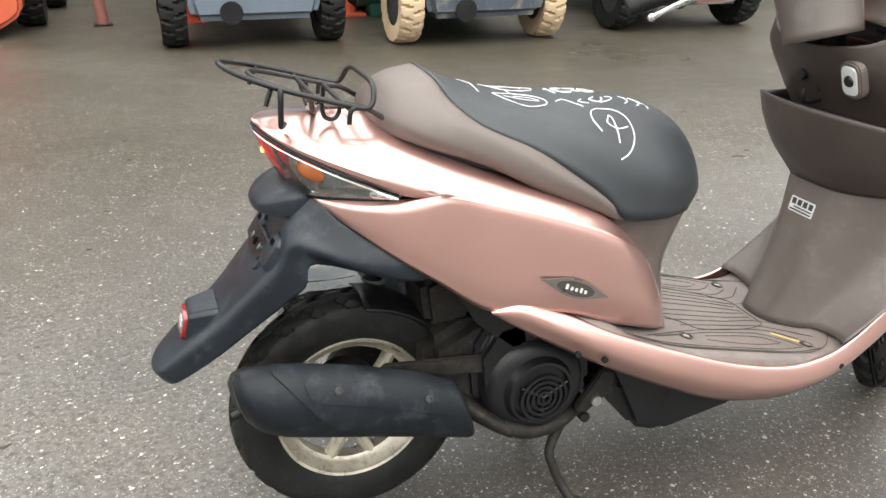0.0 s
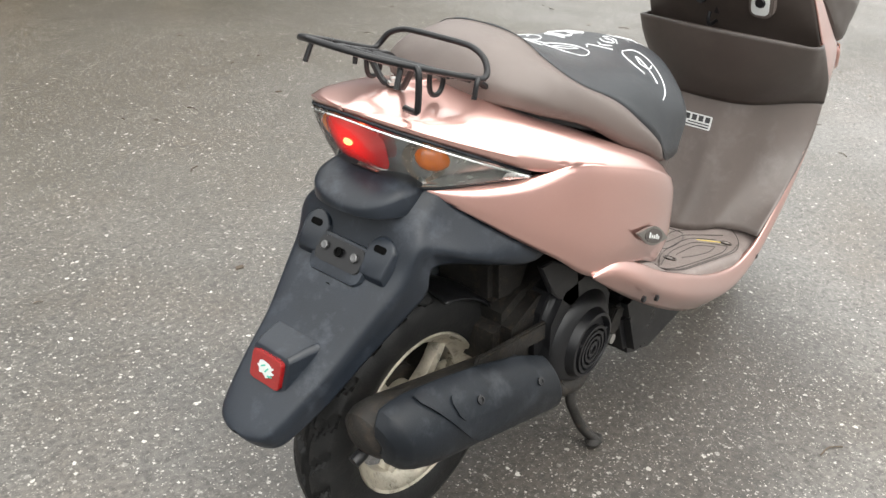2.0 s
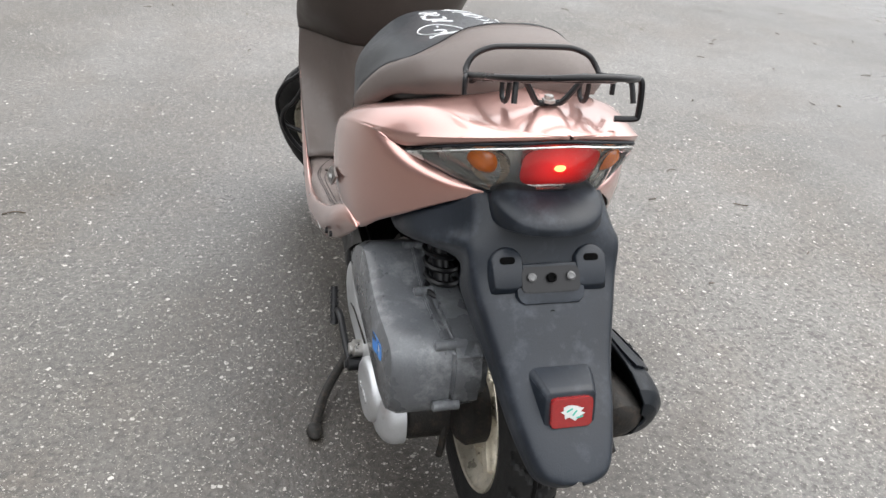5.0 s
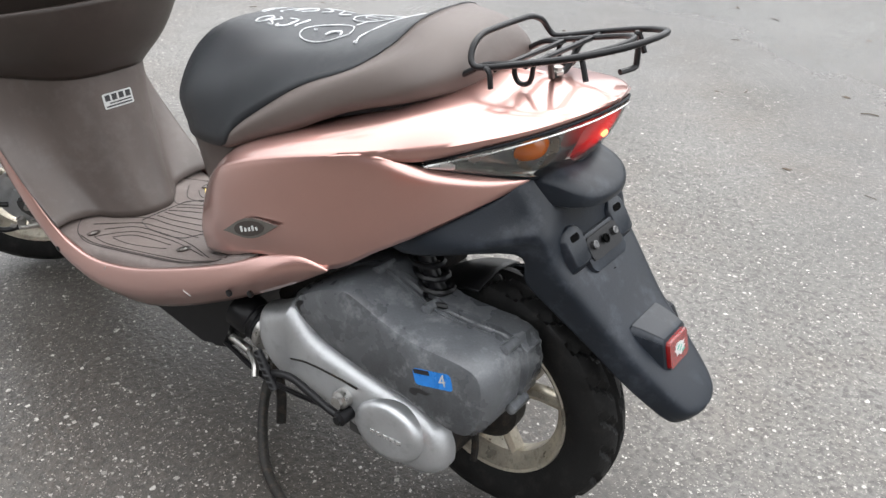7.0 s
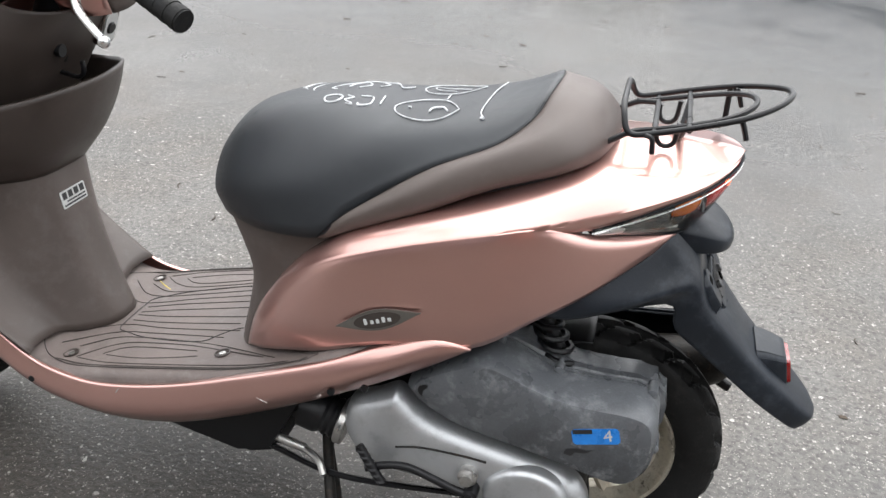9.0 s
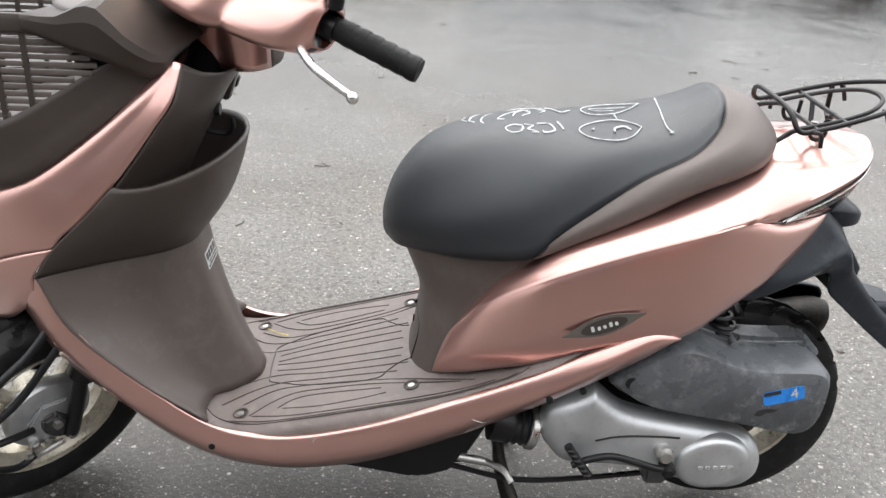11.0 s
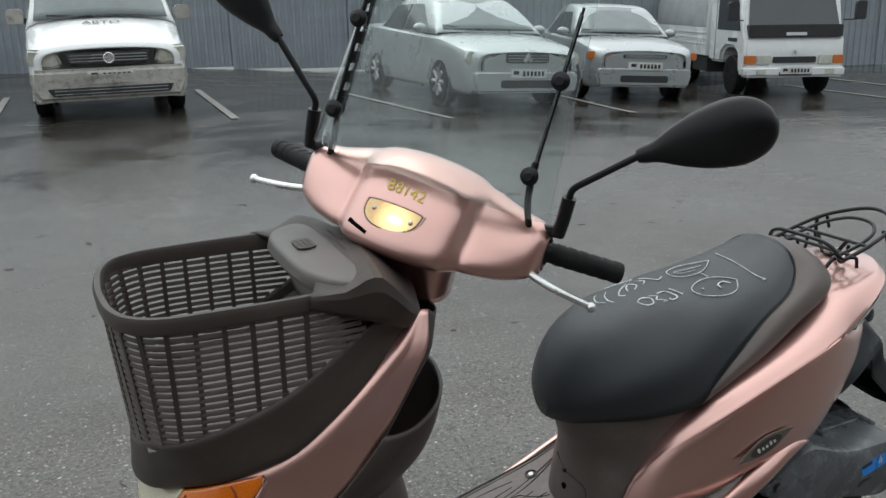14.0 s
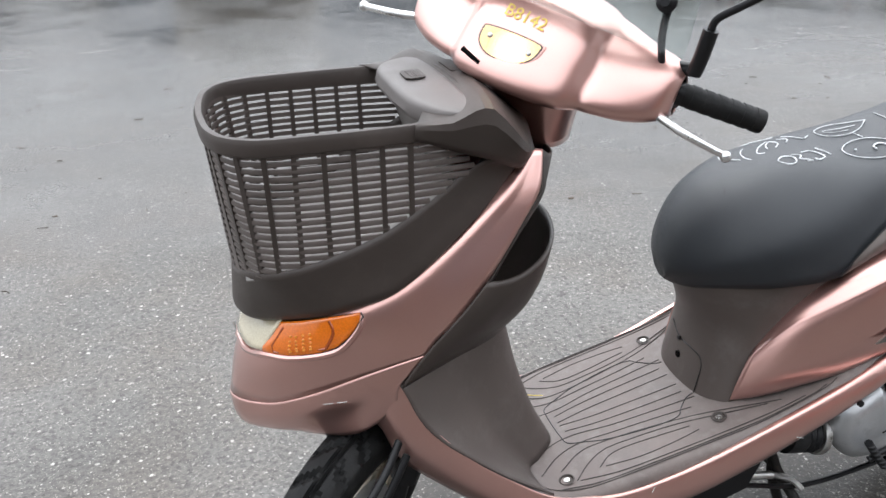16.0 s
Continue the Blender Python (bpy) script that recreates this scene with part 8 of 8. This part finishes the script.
# white van
def van():
    m = place(0.62, -10.5, 2) @ Matrix.Scale(0.955, 4)
    car = thing("white_van", "white delivery van with a muddy front", "van", "cars parked along the fence")
    w = 0.895
    st = [
        (0.86, [(0.66, 0.24), (0.72, 0.40), (0.74, 0.60), (0.72, 0.76), (0.5, 0.82), (0, 0.84)]),
        (0.76, [(0.80, 0.22), (0.85, 0.40), (0.86, 0.62), (0.82, 0.82), (0.5, 0.90), (0, 0.92)]),
        (0.45, [(0.87, 0.20), (0.895, 0.40), (0.895, 0.66), (0.86, 0.90), (0.5, 1.00), (0, 1.03)]),
        (0.05, [(0.88, 0.20), (0.90, 0.40), (0.90, 0.80), (0.86, 1.02), (0.5, 1.12), (0, 1.15)]),
        (-0.12, [(0.88, 0.20), (0.90, 0.40), (0.90, 0.88), (0.86, 1.10), (0.5, 1.17), (0, 1.19)]),
    ]
    body = part("body", body_skin(st), WHITE_CAR, car, "white bonnet and wings", m=m, thick=0.01)
    cab = [
        (-0.06, [(0.88, 0.95), (0.86, 1.10), (0.5, 1.17), (0, 1.19)]),
        (-0.40, [(0.89, 0.95), (0.80, 1.45), (0.5, 1.52), (0, 1.53)]),
        (-0.75, [(0.89, 0.90), (0.74, 1.74), (0.5, 1.80), (0, 1.81)]),
        (-1.2, [(0.90, 0.60), (0.78, 1.74), (0.5, 1.83), (0, 1.84)]),
        (-3.4, [(0.90, 0.40), (0.82, 1.72), (0.5, 1.83), (0, 1.84)]),
    ]
    cabin = part("cabin", body_skin(cab), WHITE_CAR, body, "white cabin and roof", m=m, thick=0.01)
    part("flank", slab([(-0.3, 0.22), (-3.4, 0.22), (-3.4, 1.1), (-0.3, 1.1)], -0.895, 0.895, "x", 0.03), WHITE_CAR, body, "white van flank", m=m)
    part("windscreen", skin([[(-0.80 + 0.08 * t, -0.03 - 0.62 * t, 1.17 + 0.55 * t), (0, 0.02 - 0.62 * t, 1.215 + 0.56 * t), (0.80 - 0.08 * t, -0.03 - 0.62 * t, 1.17 + 0.55 * t)] for t in (0, 0.5, 1)], 3, 4), SCREEN_GLASS, cabin, "van windscreen", m=m, thick=0.004)
    part("bumper", slab([(-0.82, 0.24), (0.82, 0.24), (0.90, 0.42), (0.88, 0.62), (-0.88, 0.62), (-0.90, 0.42)], 0.66, 0.93, "y", 0.05, 3), DIRTY_WHITE, body, "mud-stained bumper", m=m)
    part("lower_grille", slab([(-0.66, 0.30), (0.66, 0.30), (0.72, 0.40), (-0.72, 0.40)], 0.80, 0.938, "y", 0.008), TRIM, body, "black lower grille", m=m)
    number_plate(car, 0.925, 0.53, m)
    for z in (0.33, 0.37):
        part("grille_bar", box(-0.64, 0.64, 0.936, 0.944, z - 0.005, z + 0.005), GREY_CAR, body, m=m)
    part("grille", slab([(-0.42, 0.66), (0.42, 0.66), (0.50, 0.80), (-0.50, 0.80)], 0.78, 0.905, "y", 0.01), TRIM, body, "black upper grille", m=m)
    for z in (0.70, 0.735, 0.77):
        part("grille_bar", box(-0.44, 0.44, 0.902, 0.912, z - 0.006, z + 0.006), GREY_CAR, body, m=m)
    part("round_emblem", turned([(0.058, 0.90), (0.066, 0.914), (0.058, 0.922), (0.050, 0.914), (0, 0.912)], 28, (0, 0, 0.73)), CHROME, body, "round chrome emblem", m=m)
    for s in (1, -1):
        part("headlight", slab([(x * s, z) for x, z in ((0.46, 0.66), (0.52, 0.83), (0.84, 0.86), (0.86, 0.74), (0.82, 0.64), (0.56, 0.62))], 0.60, 0.875, "y", 0.03, 3), CAR_LAMP, body, "dull headlight", m=m @ Matrix.Rotation(radians(-4 * s), 4, "Z"))
        arm = part("wing_mirror", box(0.88 * s - 0.02, 0.90 * s + 0.02, -0.36, -0.30, 1.14, 1.20, 0.01), TRIM, car, "large door mirror", m=m)
        part("mirror_shell", slab(rounded(0.20, 0.19, 0.05), -0.40, -0.28, "y", 0.03, 3), DIRTY_WHITE, arm, m=m @ Matrix.Translation((1.02 * s, 0, 1.22)))
        pane("side_window", [(0.905 * s, -0.35, 1.12), (0.80 * s, -0.82, 1.66), (0.82 * s, -1.2, 1.66), (0.905 * s, -1.25, 1.12)][::s], CAR_GLASS, cabin, m, 0.02, "side window")
        for y in (0.0, -2.68):
            car_wheel(car, 0.800 * s, y, 0.315, 0.20, m)
    BON = m @ Matrix.Translation((0.02, 0.20, 1.130)) @ Matrix.Rotation(radians(180), 4, "Z") @ Matrix.Rotation(radians(17), 4, "X")
    words("ABTO", 0.17, BON, LABEL_BLACK, body, "bonnet_lettering", "dark slanted bonnet lettering")
    part("bonnet_letter", box(0.05, 0.30, 0.36, 0.40, 0, 0.004), YELLOW_MARK, body, "yellow lettering bar", m=m @ Matrix.Translation((0, 0.0, 1.065)) @ Matrix.Rotation(radians(-15), 4, "X") @ Matrix.Translation((0, -0.25, 0.022)))
    pl = part("number_plate", box(-0.27, 0.27, 0.93, 0.942, 0.43, 0.55, 0.004), DIRTY_WHITE, car, "muddy number plate", m=m)
    for s in (-0.5, 0.1):
        part("wiper", tube([(s, 0.0, 1.20), (s + 0.55, -0.03, 1.23)], 0.01, 6, 1), TRIM, cabin, "black wiper", m=m)


van()


# white flatbed truck
def truck():
    base = place(-10.19, -10.63, 20)
    m = base @ Matrix.Translation((0, 0, -0.11))
    t = thing("white_truck", "white light truck with a drop-side bed and grey tarpaulin", "truck", "cars parked along the fence")
    w = 0.845
    side = [(0.62, 0.48), (0.66, 0.70), (0.63, 1.05), (0.55, 1.16), (0.30, 1.90), (0.10, 1.98), (-0.95, 1.98), (-1.0, 1.90), (-1.0, 0.62), (-0.42, 0.62), (-0.38, 0.80), (-0.20, 0.90), (0.15, 0.90), (0.33, 0.80), (0.38, 0.50)]
    cab = part("cab", slab(side, -w, w, "x", 0.05, 3), WHITE_CAR, t, "white cab", m=m)
    part("windscreen", pane_bm([(-w * 0.90, 0.575, 1.18), (w * 0.90, 0.575, 1.18), (w * 0.82, 0.335, 1.86), (-w * 0.82, 0.335, 1.86)], 0.02), CAR_GLASS, cab, "large dark windscreen", m=m)
    part("name_band", slab([(-w * 0.93, 1.08), (w * 0.93, 1.08), (w * 0.93, 1.28), (-w * 0.93, 1.28)], 0.50, 0.665, "y", 0.01), TRIM, cab, "black band below the windscreen", m=m)
    part("name_bar", box(-0.17, 0.17, 0.662, 0.672, 1.11, 1.16), WHITE_CAR, cab, "plain pale bar in place of the maker's name", m=m)
    part("bumper", slab([(-w * 1.0, 0.44), (w * 1.0, 0.44), (w * 1.02, 0.62), (-w * 1.02, 0.62)], 0.45, 0.74, "y", 0.04, 3), WHITE_CAR, cab, "white steel bumper", m=m)
    part("grille", slab(rounded(0.72, 0.10, 0.02, cy=0.72), 0.60, 0.685, "y", 0.006), TRIM, cab, "dark grille", m=m)
    part("round_emblem", turned([(0.035, 0.66), (0.035, 0.675), (0, 0.675)], 20, (0, 0, 0.84)), CHROME, cab, "small round emblem", m=m)
    part("air_slot", slab(rounded(0.55, 0.06, 0.02, cy=0.50), 0.70, 0.748, "y", 0.004), TRIM, cab, m=m)
    for s in (1, -1):
        part("headlight", slab([(x * s, z) for x, z in ((0.40, 0.65), (0.64, 0.65), (0.64, 0.79), (0.40, 0.79))], 0.58, 0.69, "y", 0.012), CAR_LAMP, cab, "square headlight", m=m)
        part("signal", slab([(x * s, z) for x, z in ((0.645, 0.65), (0.83, 0.65), (0.83, 0.79), (0.645, 0.79))], 0.56, 0.675, "y", 0.012), CAR_AMBER, cab, "orange turn signal", m=m)
        part("fog_lamp", slab([(x * s, z) for x, z in ((0.50, 0.49), (0.66, 0.49), (0.66, 0.57), (0.50, 0.57))], 0.70, 0.752, "y", 0.006), CAR_LAMP, cab, "fog lamp", m=m)
        pane("side_window", [((w + 0.001) * s, 0.42, 1.18), ((w + 0.001) * s, 0.22, 1.80), ((w + 0.001) * s, -0.60, 1.80), ((w + 0.001) * s, -0.62, 1.18)][::-s], CAR_GLASS, cab, m, 0.008, "side window")
        part("door_line", box((w - 0.002) * s - 0.004, (w + 0.002) * s + 0.004, -0.70, -0.69, 0.65, 1.85), TRIM, cab, m=m)
        part("door_bar", box((w - 0.002) * s - 0.004, (w + 0.002) * s + 0.004, -0.10, 0.30, 1.00, 1.06), TRIM, cab, "dark lettering bar on the door", m=m)
        arm = part("wing_mirror", tube([(w * s, 0.50, 1.35), ((w + 0.22) * s, 0.62, 1.38), ((w + 0.26) * s, 0.62, 1.60)], 0.012, 8, 3), TRIM, t, "black truck mirror", m=m)
        part("mirror_shell", slab(rounded(0.17, 0.30, 0.04), 0.58, 0.66, "y", 0.02), TRIM, arm, m=m @ Matrix.Translation(((w + 0.22) * s, 0, 1.50)))
        car_wheel(t, (w - 0.13) * s, 0.0, 0.33, 0.19, base, steel=True)
        car_wheel(t, (w - 0.13) * s, -2.45, 0.33, 0.30, base, steel=True)
    part("chassis", box(-0.35, 0.35, -4.0, -0.6, 0.45, 0.62), TRIM, t, "dark chassis frame", m=m)
    part("side_locker", box(-0.80, 0.80, -1.95, -1.15, 0.40, 0.68, 0.02), TRIM, t, "dark underbody box", m=m)
    bed = part("bed", box(-0.87, 0.87, -4.2, -1.08, 0.70, 0.82, 0.01), WHITE_CAR, t, "white truck bed", m=m)
    for s in (1, -1):
        part("drop_side", box(0.85 * s - 0.02, 0.85 * s + 0.02, -4.2, -1.10, 0.80, 1.20, 0.008), WHITE_CAR, bed, "white drop side", m=m)
        for z in (0.90, 1.00, 1.10):
            part("side_rib", box(0.87 * s - 0.012, 0.87 * s + 0.012, -4.15, -1.15, z - 0.012, z + 0.012, 0.004), WHITE_CAR, bed, m=m)
    part("head_board", box(-0.87, 0.87, -1.14, -1.08, 0.80, 1.75, 0.01), WHITE_CAR, bed, "white head board", m=m)
    bm = slab([(-0.86, 1.18), (0.86, 1.18), (0.86, 1.62), (0.70, 1.85), (0.0, 1.95), (-0.70, 1.85), (-0.86, 1.62)], -4.18, -1.16, "y", 0.03, 2)
    part("tarpaulin", bm, TARP, bed, "grey tarpaulin over the bed", m=m)
    number_plate(t, 0.752, 0.55, m)


def pane_bm(pts, lift):
    p = [Vector(q) for q in pts]
    nrm = (p[1] - p[0]).cross(p[2] - p[0]).normalized()
    bm = bmesh.new()
    a = [bm.verts.new(q + nrm * lift) for q in p]
    c = [bm.verts.new(q - nrm * 0.03) for q in p]
    bm.faces.new(a)
    bm.faces.new(c[::-1])
    for k in range(4):
        bm.faces.new((a[k], c[k], c[(k + 1) % 4], a[(k + 1) % 4]))
    bmesh.ops.recalc_face_normals(bm, faces=bm.faces)
    return bm


truck()


# forklifts, seen from behind
def machine_tyre(parent, x, y, r, w, mat, name="tyre", lugs=20, m=Matrix()):
    c = m @ Matrix.Translation((x, y, r))
    seg, rings = lugs * 6, []
    bm = bmesh.new()
    prof = [(r * 0.55, -w * 0.42)] + [(r * (1 - 0.05 * abs(v) ** 4), w * 0.5 * v) for v in np.linspace(-1, 1, 13)] + [(r * 0.55, w * 0.42)]
    for j, (q, h) in enumerate(prof):
        ring = []
        for k in range(seg):
            cut = 0.0
            if 1 <= j <= 13:
                v = (j - 7) / 6
                ph = (k / 6 + (0.5 if v > 0 else 0.0) + 0.35 * abs(v)) % 1.0
                if ph < 0.18 and abs(v) > 0.1:
                    cut = 0.022
            a = 2 * math.pi * k / seg
            ring.append(bm.verts.new((h, (q - cut) * math.cos(a), (q - cut) * math.sin(a))))
        rings.append(ring)
    for a, d in zip(rings, rings[1:]):
        for k in range(seg):
            bm.faces.new((a[k], a[(k + 1) % seg], d[(k + 1) % seg], d[k]))
    bmesh.ops.recalc_face_normals(bm, faces=bm.faces)
    ty = part(name, bm, mat, parent, "lugged solid forklift tyre", m=c)
    part("rim", turned([(r * 0.56, -w * 0.36), (r * 0.5, -w * 0.2), (r * 0.2, -w * 0.1), (r * 0.2, w * 0.1), (r * 0.5, w * 0.2), (r * 0.56, w * 0.36)], 24, axis="x"), TRIM, ty, m=c)
    return ty


def forklift(x, y, turn, paint, rubber, label, r=0.27):
    m = Matrix.Translation((x, y, 0)) @ Matrix.Rotation(radians(turn), 4, "Z")
    f = thing("forklift", label, "forklift", "forklifts at the edge of the yard")
    for s in (1, -1):
        machine_tyre(f, 0.52 * s, 0.0, r, 0.165, rubber, m=m)
        machine_tyre(f, 0.50 * s, 1.55, 0.32, 0.20, RUBBER, m=m)
    cw = part("counterweight", slab([(-0.40, 0.19), (0.40, 0.19), (0.44, 0.34), (0.44, 0.62), (0.55, 0.66), (0.55, 0.98), (0.48, 1.08), (-0.48, 1.08), (-0.55, 0.98), (-0.55, 0.66), (-0.44, 0.62), (-0.44, 0.34)], -0.30, 0.45, "y", 0.05, 3), paint, f, "heavy counterweight", m=m)
    part("tow_pocket", slab(rounded(0.22, 0.20, 0.08, cx=0.0, cy=0.47), -0.32, -0.26, "y", 0.01), TRIM, cw, "dark tow pin pocket", m=m)
    part("tow_pin", tube([(0.0, -0.325, 0.40), (0.0, -0.325, 0.58)], 0.014, 8, 1), CHROME, cw, m=m)
    part("notch", turned([(0.075, -0.31), (0.075, -0.303), (0, -0.303)], 20, (-0.16, 0, 0.245)), BLACK, cw, "round dark notch", m=m)
    part("chassis", box(-0.48, 0.48, 0.42, 1.95, 0.30, 0.85, 0.04), paint, f, "machine body", m=m)
    part("seat", slab([(0.55, 1.08), (0.95, 1.08), (0.95, 1.18), (0.66, 1.18), (0.58, 1.55), (0.50, 1.55)], -0.24, 0.24, "x", 0.03), TRIM, f, "black seat", m=m)
    for s in (1, -1):
        part("guard_post", tube([(0.48 * s, 0.10, 1.05), (0.46 * s, 0.25, 2.05)], 0.03, 8, 1), TRIM, f, m=m)
        part("guard_post", tube([(0.48 * s, 1.85, 0.85), (0.46 * s, 1.45, 2.05)], 0.03, 8, 1), TRIM, f, m=m)
        part("mast_rail", box(0.30 * s - 0.04, 0.30 * s + 0.04, 2.02, 2.12, 0.10, 2.10, 0.008), TRIM, f, "mast rail", m=m)
    for k in range(6):
        part("guard_bar", box(-0.47, 0.47, 0.25 + 0.23 * k, 0.28 + 0.23 * k, 2.04, 2.07), TRIM, f, m=m)
    return f, m


forklift(0.50, 4.98, -2, FORK_GREY, RUBBER, "blue-grey forklift with black tyres, seen from behind")
forklift(2.00, 4.66, -1, FORK_DARK, TAN_RUBBER, "scratched navy forklift with tan tyres")
f3, m3 = forklift(3.74, 4.76, -2, FORK_DARK, RUBBER, "dark forklift with turned black tyres")
part("tow_bar", tube([(-0.32, -0.34, 0.28), (0.02, -0.42, 0.36), (0.3, -0.34, 0.34)], 0.02, 8, 2), WHITE_CAR, f3, "white bent bar", m=m3)

# red machine corner, post, cones and green machine
red = thing("red_machine", "orange-red machine with a black tyre", "machine", at=(0, 0, 0))
part("hull", slab([(-2.6, 0.03), (-1.20, 0.04), (-1.06, 0.11), (-0.985, 0.17), (-0.97, 0.30), (-0.97, 0.62), (-2.6, 0.62)], 5.6, 5.9, "y", 0.03, 3), ORANGE, red, "orange-red painted hull")
part("body", box(-2.6, -1.10, 5.88, 7.6, 0.15, 0.6, 0.05), ORANGE, red, "orange-red machine body")
machine_tyre(red, -0.97, 6.24, 0.30, 0.2, RUBBER)
machine_tyre(red, -0.86, 7.30, 0.30, 0.2, RUBBER)
post = thing("red_stand", "faded red steel support stand on the asphalt", "stand")
part("pole", tube([(-0.47, 6.08, 0.0), (-0.51, 6.08, 0.5), (-0.54, 6.08, 1.0)], 0.045, 12, 2, taper=0.95), surface("faded_red_paint", (0.20, 0.075, 0.058), 0.6, wear=0.25, big=8), post)
part("foot", box(-0.54, -0.40, 6.02, 6.14, 0.0, 0.012, 0.003), GRIME, post)


def cone(x, y):
    c = thing("traffic_cone", "orange traffic cone standing on the asphalt", "traffic cone", "traffic cones by the forklifts", at=(x, y, 0))
    part("cone_base", box(-0.17, 0.17, -0.17, 0.17, 0, 0.03, 0.006), ORANGE, c)
    part("cone_body", turned([(0.13, 0.03), (0.125, 0.06), (0.03, 0.68), (0.02, 0.70), (0, 0.70)], 24, axis="z"), ORANGE, c)
    part("cone_band", turned([(0.0925, 0.28), (0.0945, 0.285), (0.075, 0.415), (0.072, 0.42)], 24, axis="z"), WHITE_CAR, c, "white band")


cone(0.13, 6.12)
cone(1.40, 6.1)
green = thing("green_machine", "dark green machine with a round tank", "machine")
part("tank", tube([(1.50, 6.1, 0.36), (2.6, 6.1, 0.36)], 0.30, 24, 1), GREEN_P, green, "green tank")
part("skid", box(1.6, 2.6, 5.9, 6.3, 0, 0.10, 0.01), GREEN_P, green)


# worn parking lines
def line_mark(x0, y0, x1, y1, w=0.09):
    a, c = Vector((x0, y0, 0)), Vector((x1, y1, 0))
    d = (c - a).normalized()
    o = Vector((-d.y, d.x, 0)) * w / 2
    bm, rows = bmesh.new(), []
    for k in range(15):
        p = a.lerp(c, k / 14)
        rows.append([bm.verts.new((q.x, q.y, ground_z(q.x, q.y) + 0.010)) for q in (p - o, p + o)])
    for u, v in zip(rows, rows[1:]):
        bm.faces.new((u[0], v[0], v[1], u[1]))
    bmesh.ops.recalc_face_normals(bm, faces=bm.faces)
    tagged(part("parking_line", bm, LINE_PAINT), "worn white parking line on the asphalt", "road marking", kind="structure")


line_mark(-0.56, -8.80, -0.72, -12.6)
line_mark(-5.55, -8.2, -6.15, -12.0)
line_mark(-2.93, -8.1, -2.70, -12.0)
line_mark(-10.95, -7.6, -11.25, -11.5)
line_mark(-12.45, -9.2, -12.9, -12.6)
line_mark(2.0, -9.4, 1.9, -13.2)


# plain dark wall, added out of view behind the forklifts; it hides the low sky
UNSEEN_WALL = surface("dark_unseen_wall", (0.07, 0.068, 0.065), 0.7, wear=0.25, big=1.5, fine=40, bump=0.1)
unseen_wall = part("wall_north", box(-9.0, 11.0, 9.2, 9.4, 0.0, 4.6, 0.01), UNSEEN_WALL)
tagged(unseen_wall, "plain dark wall added out of view behind the forklifts", "wall", kind="structure")
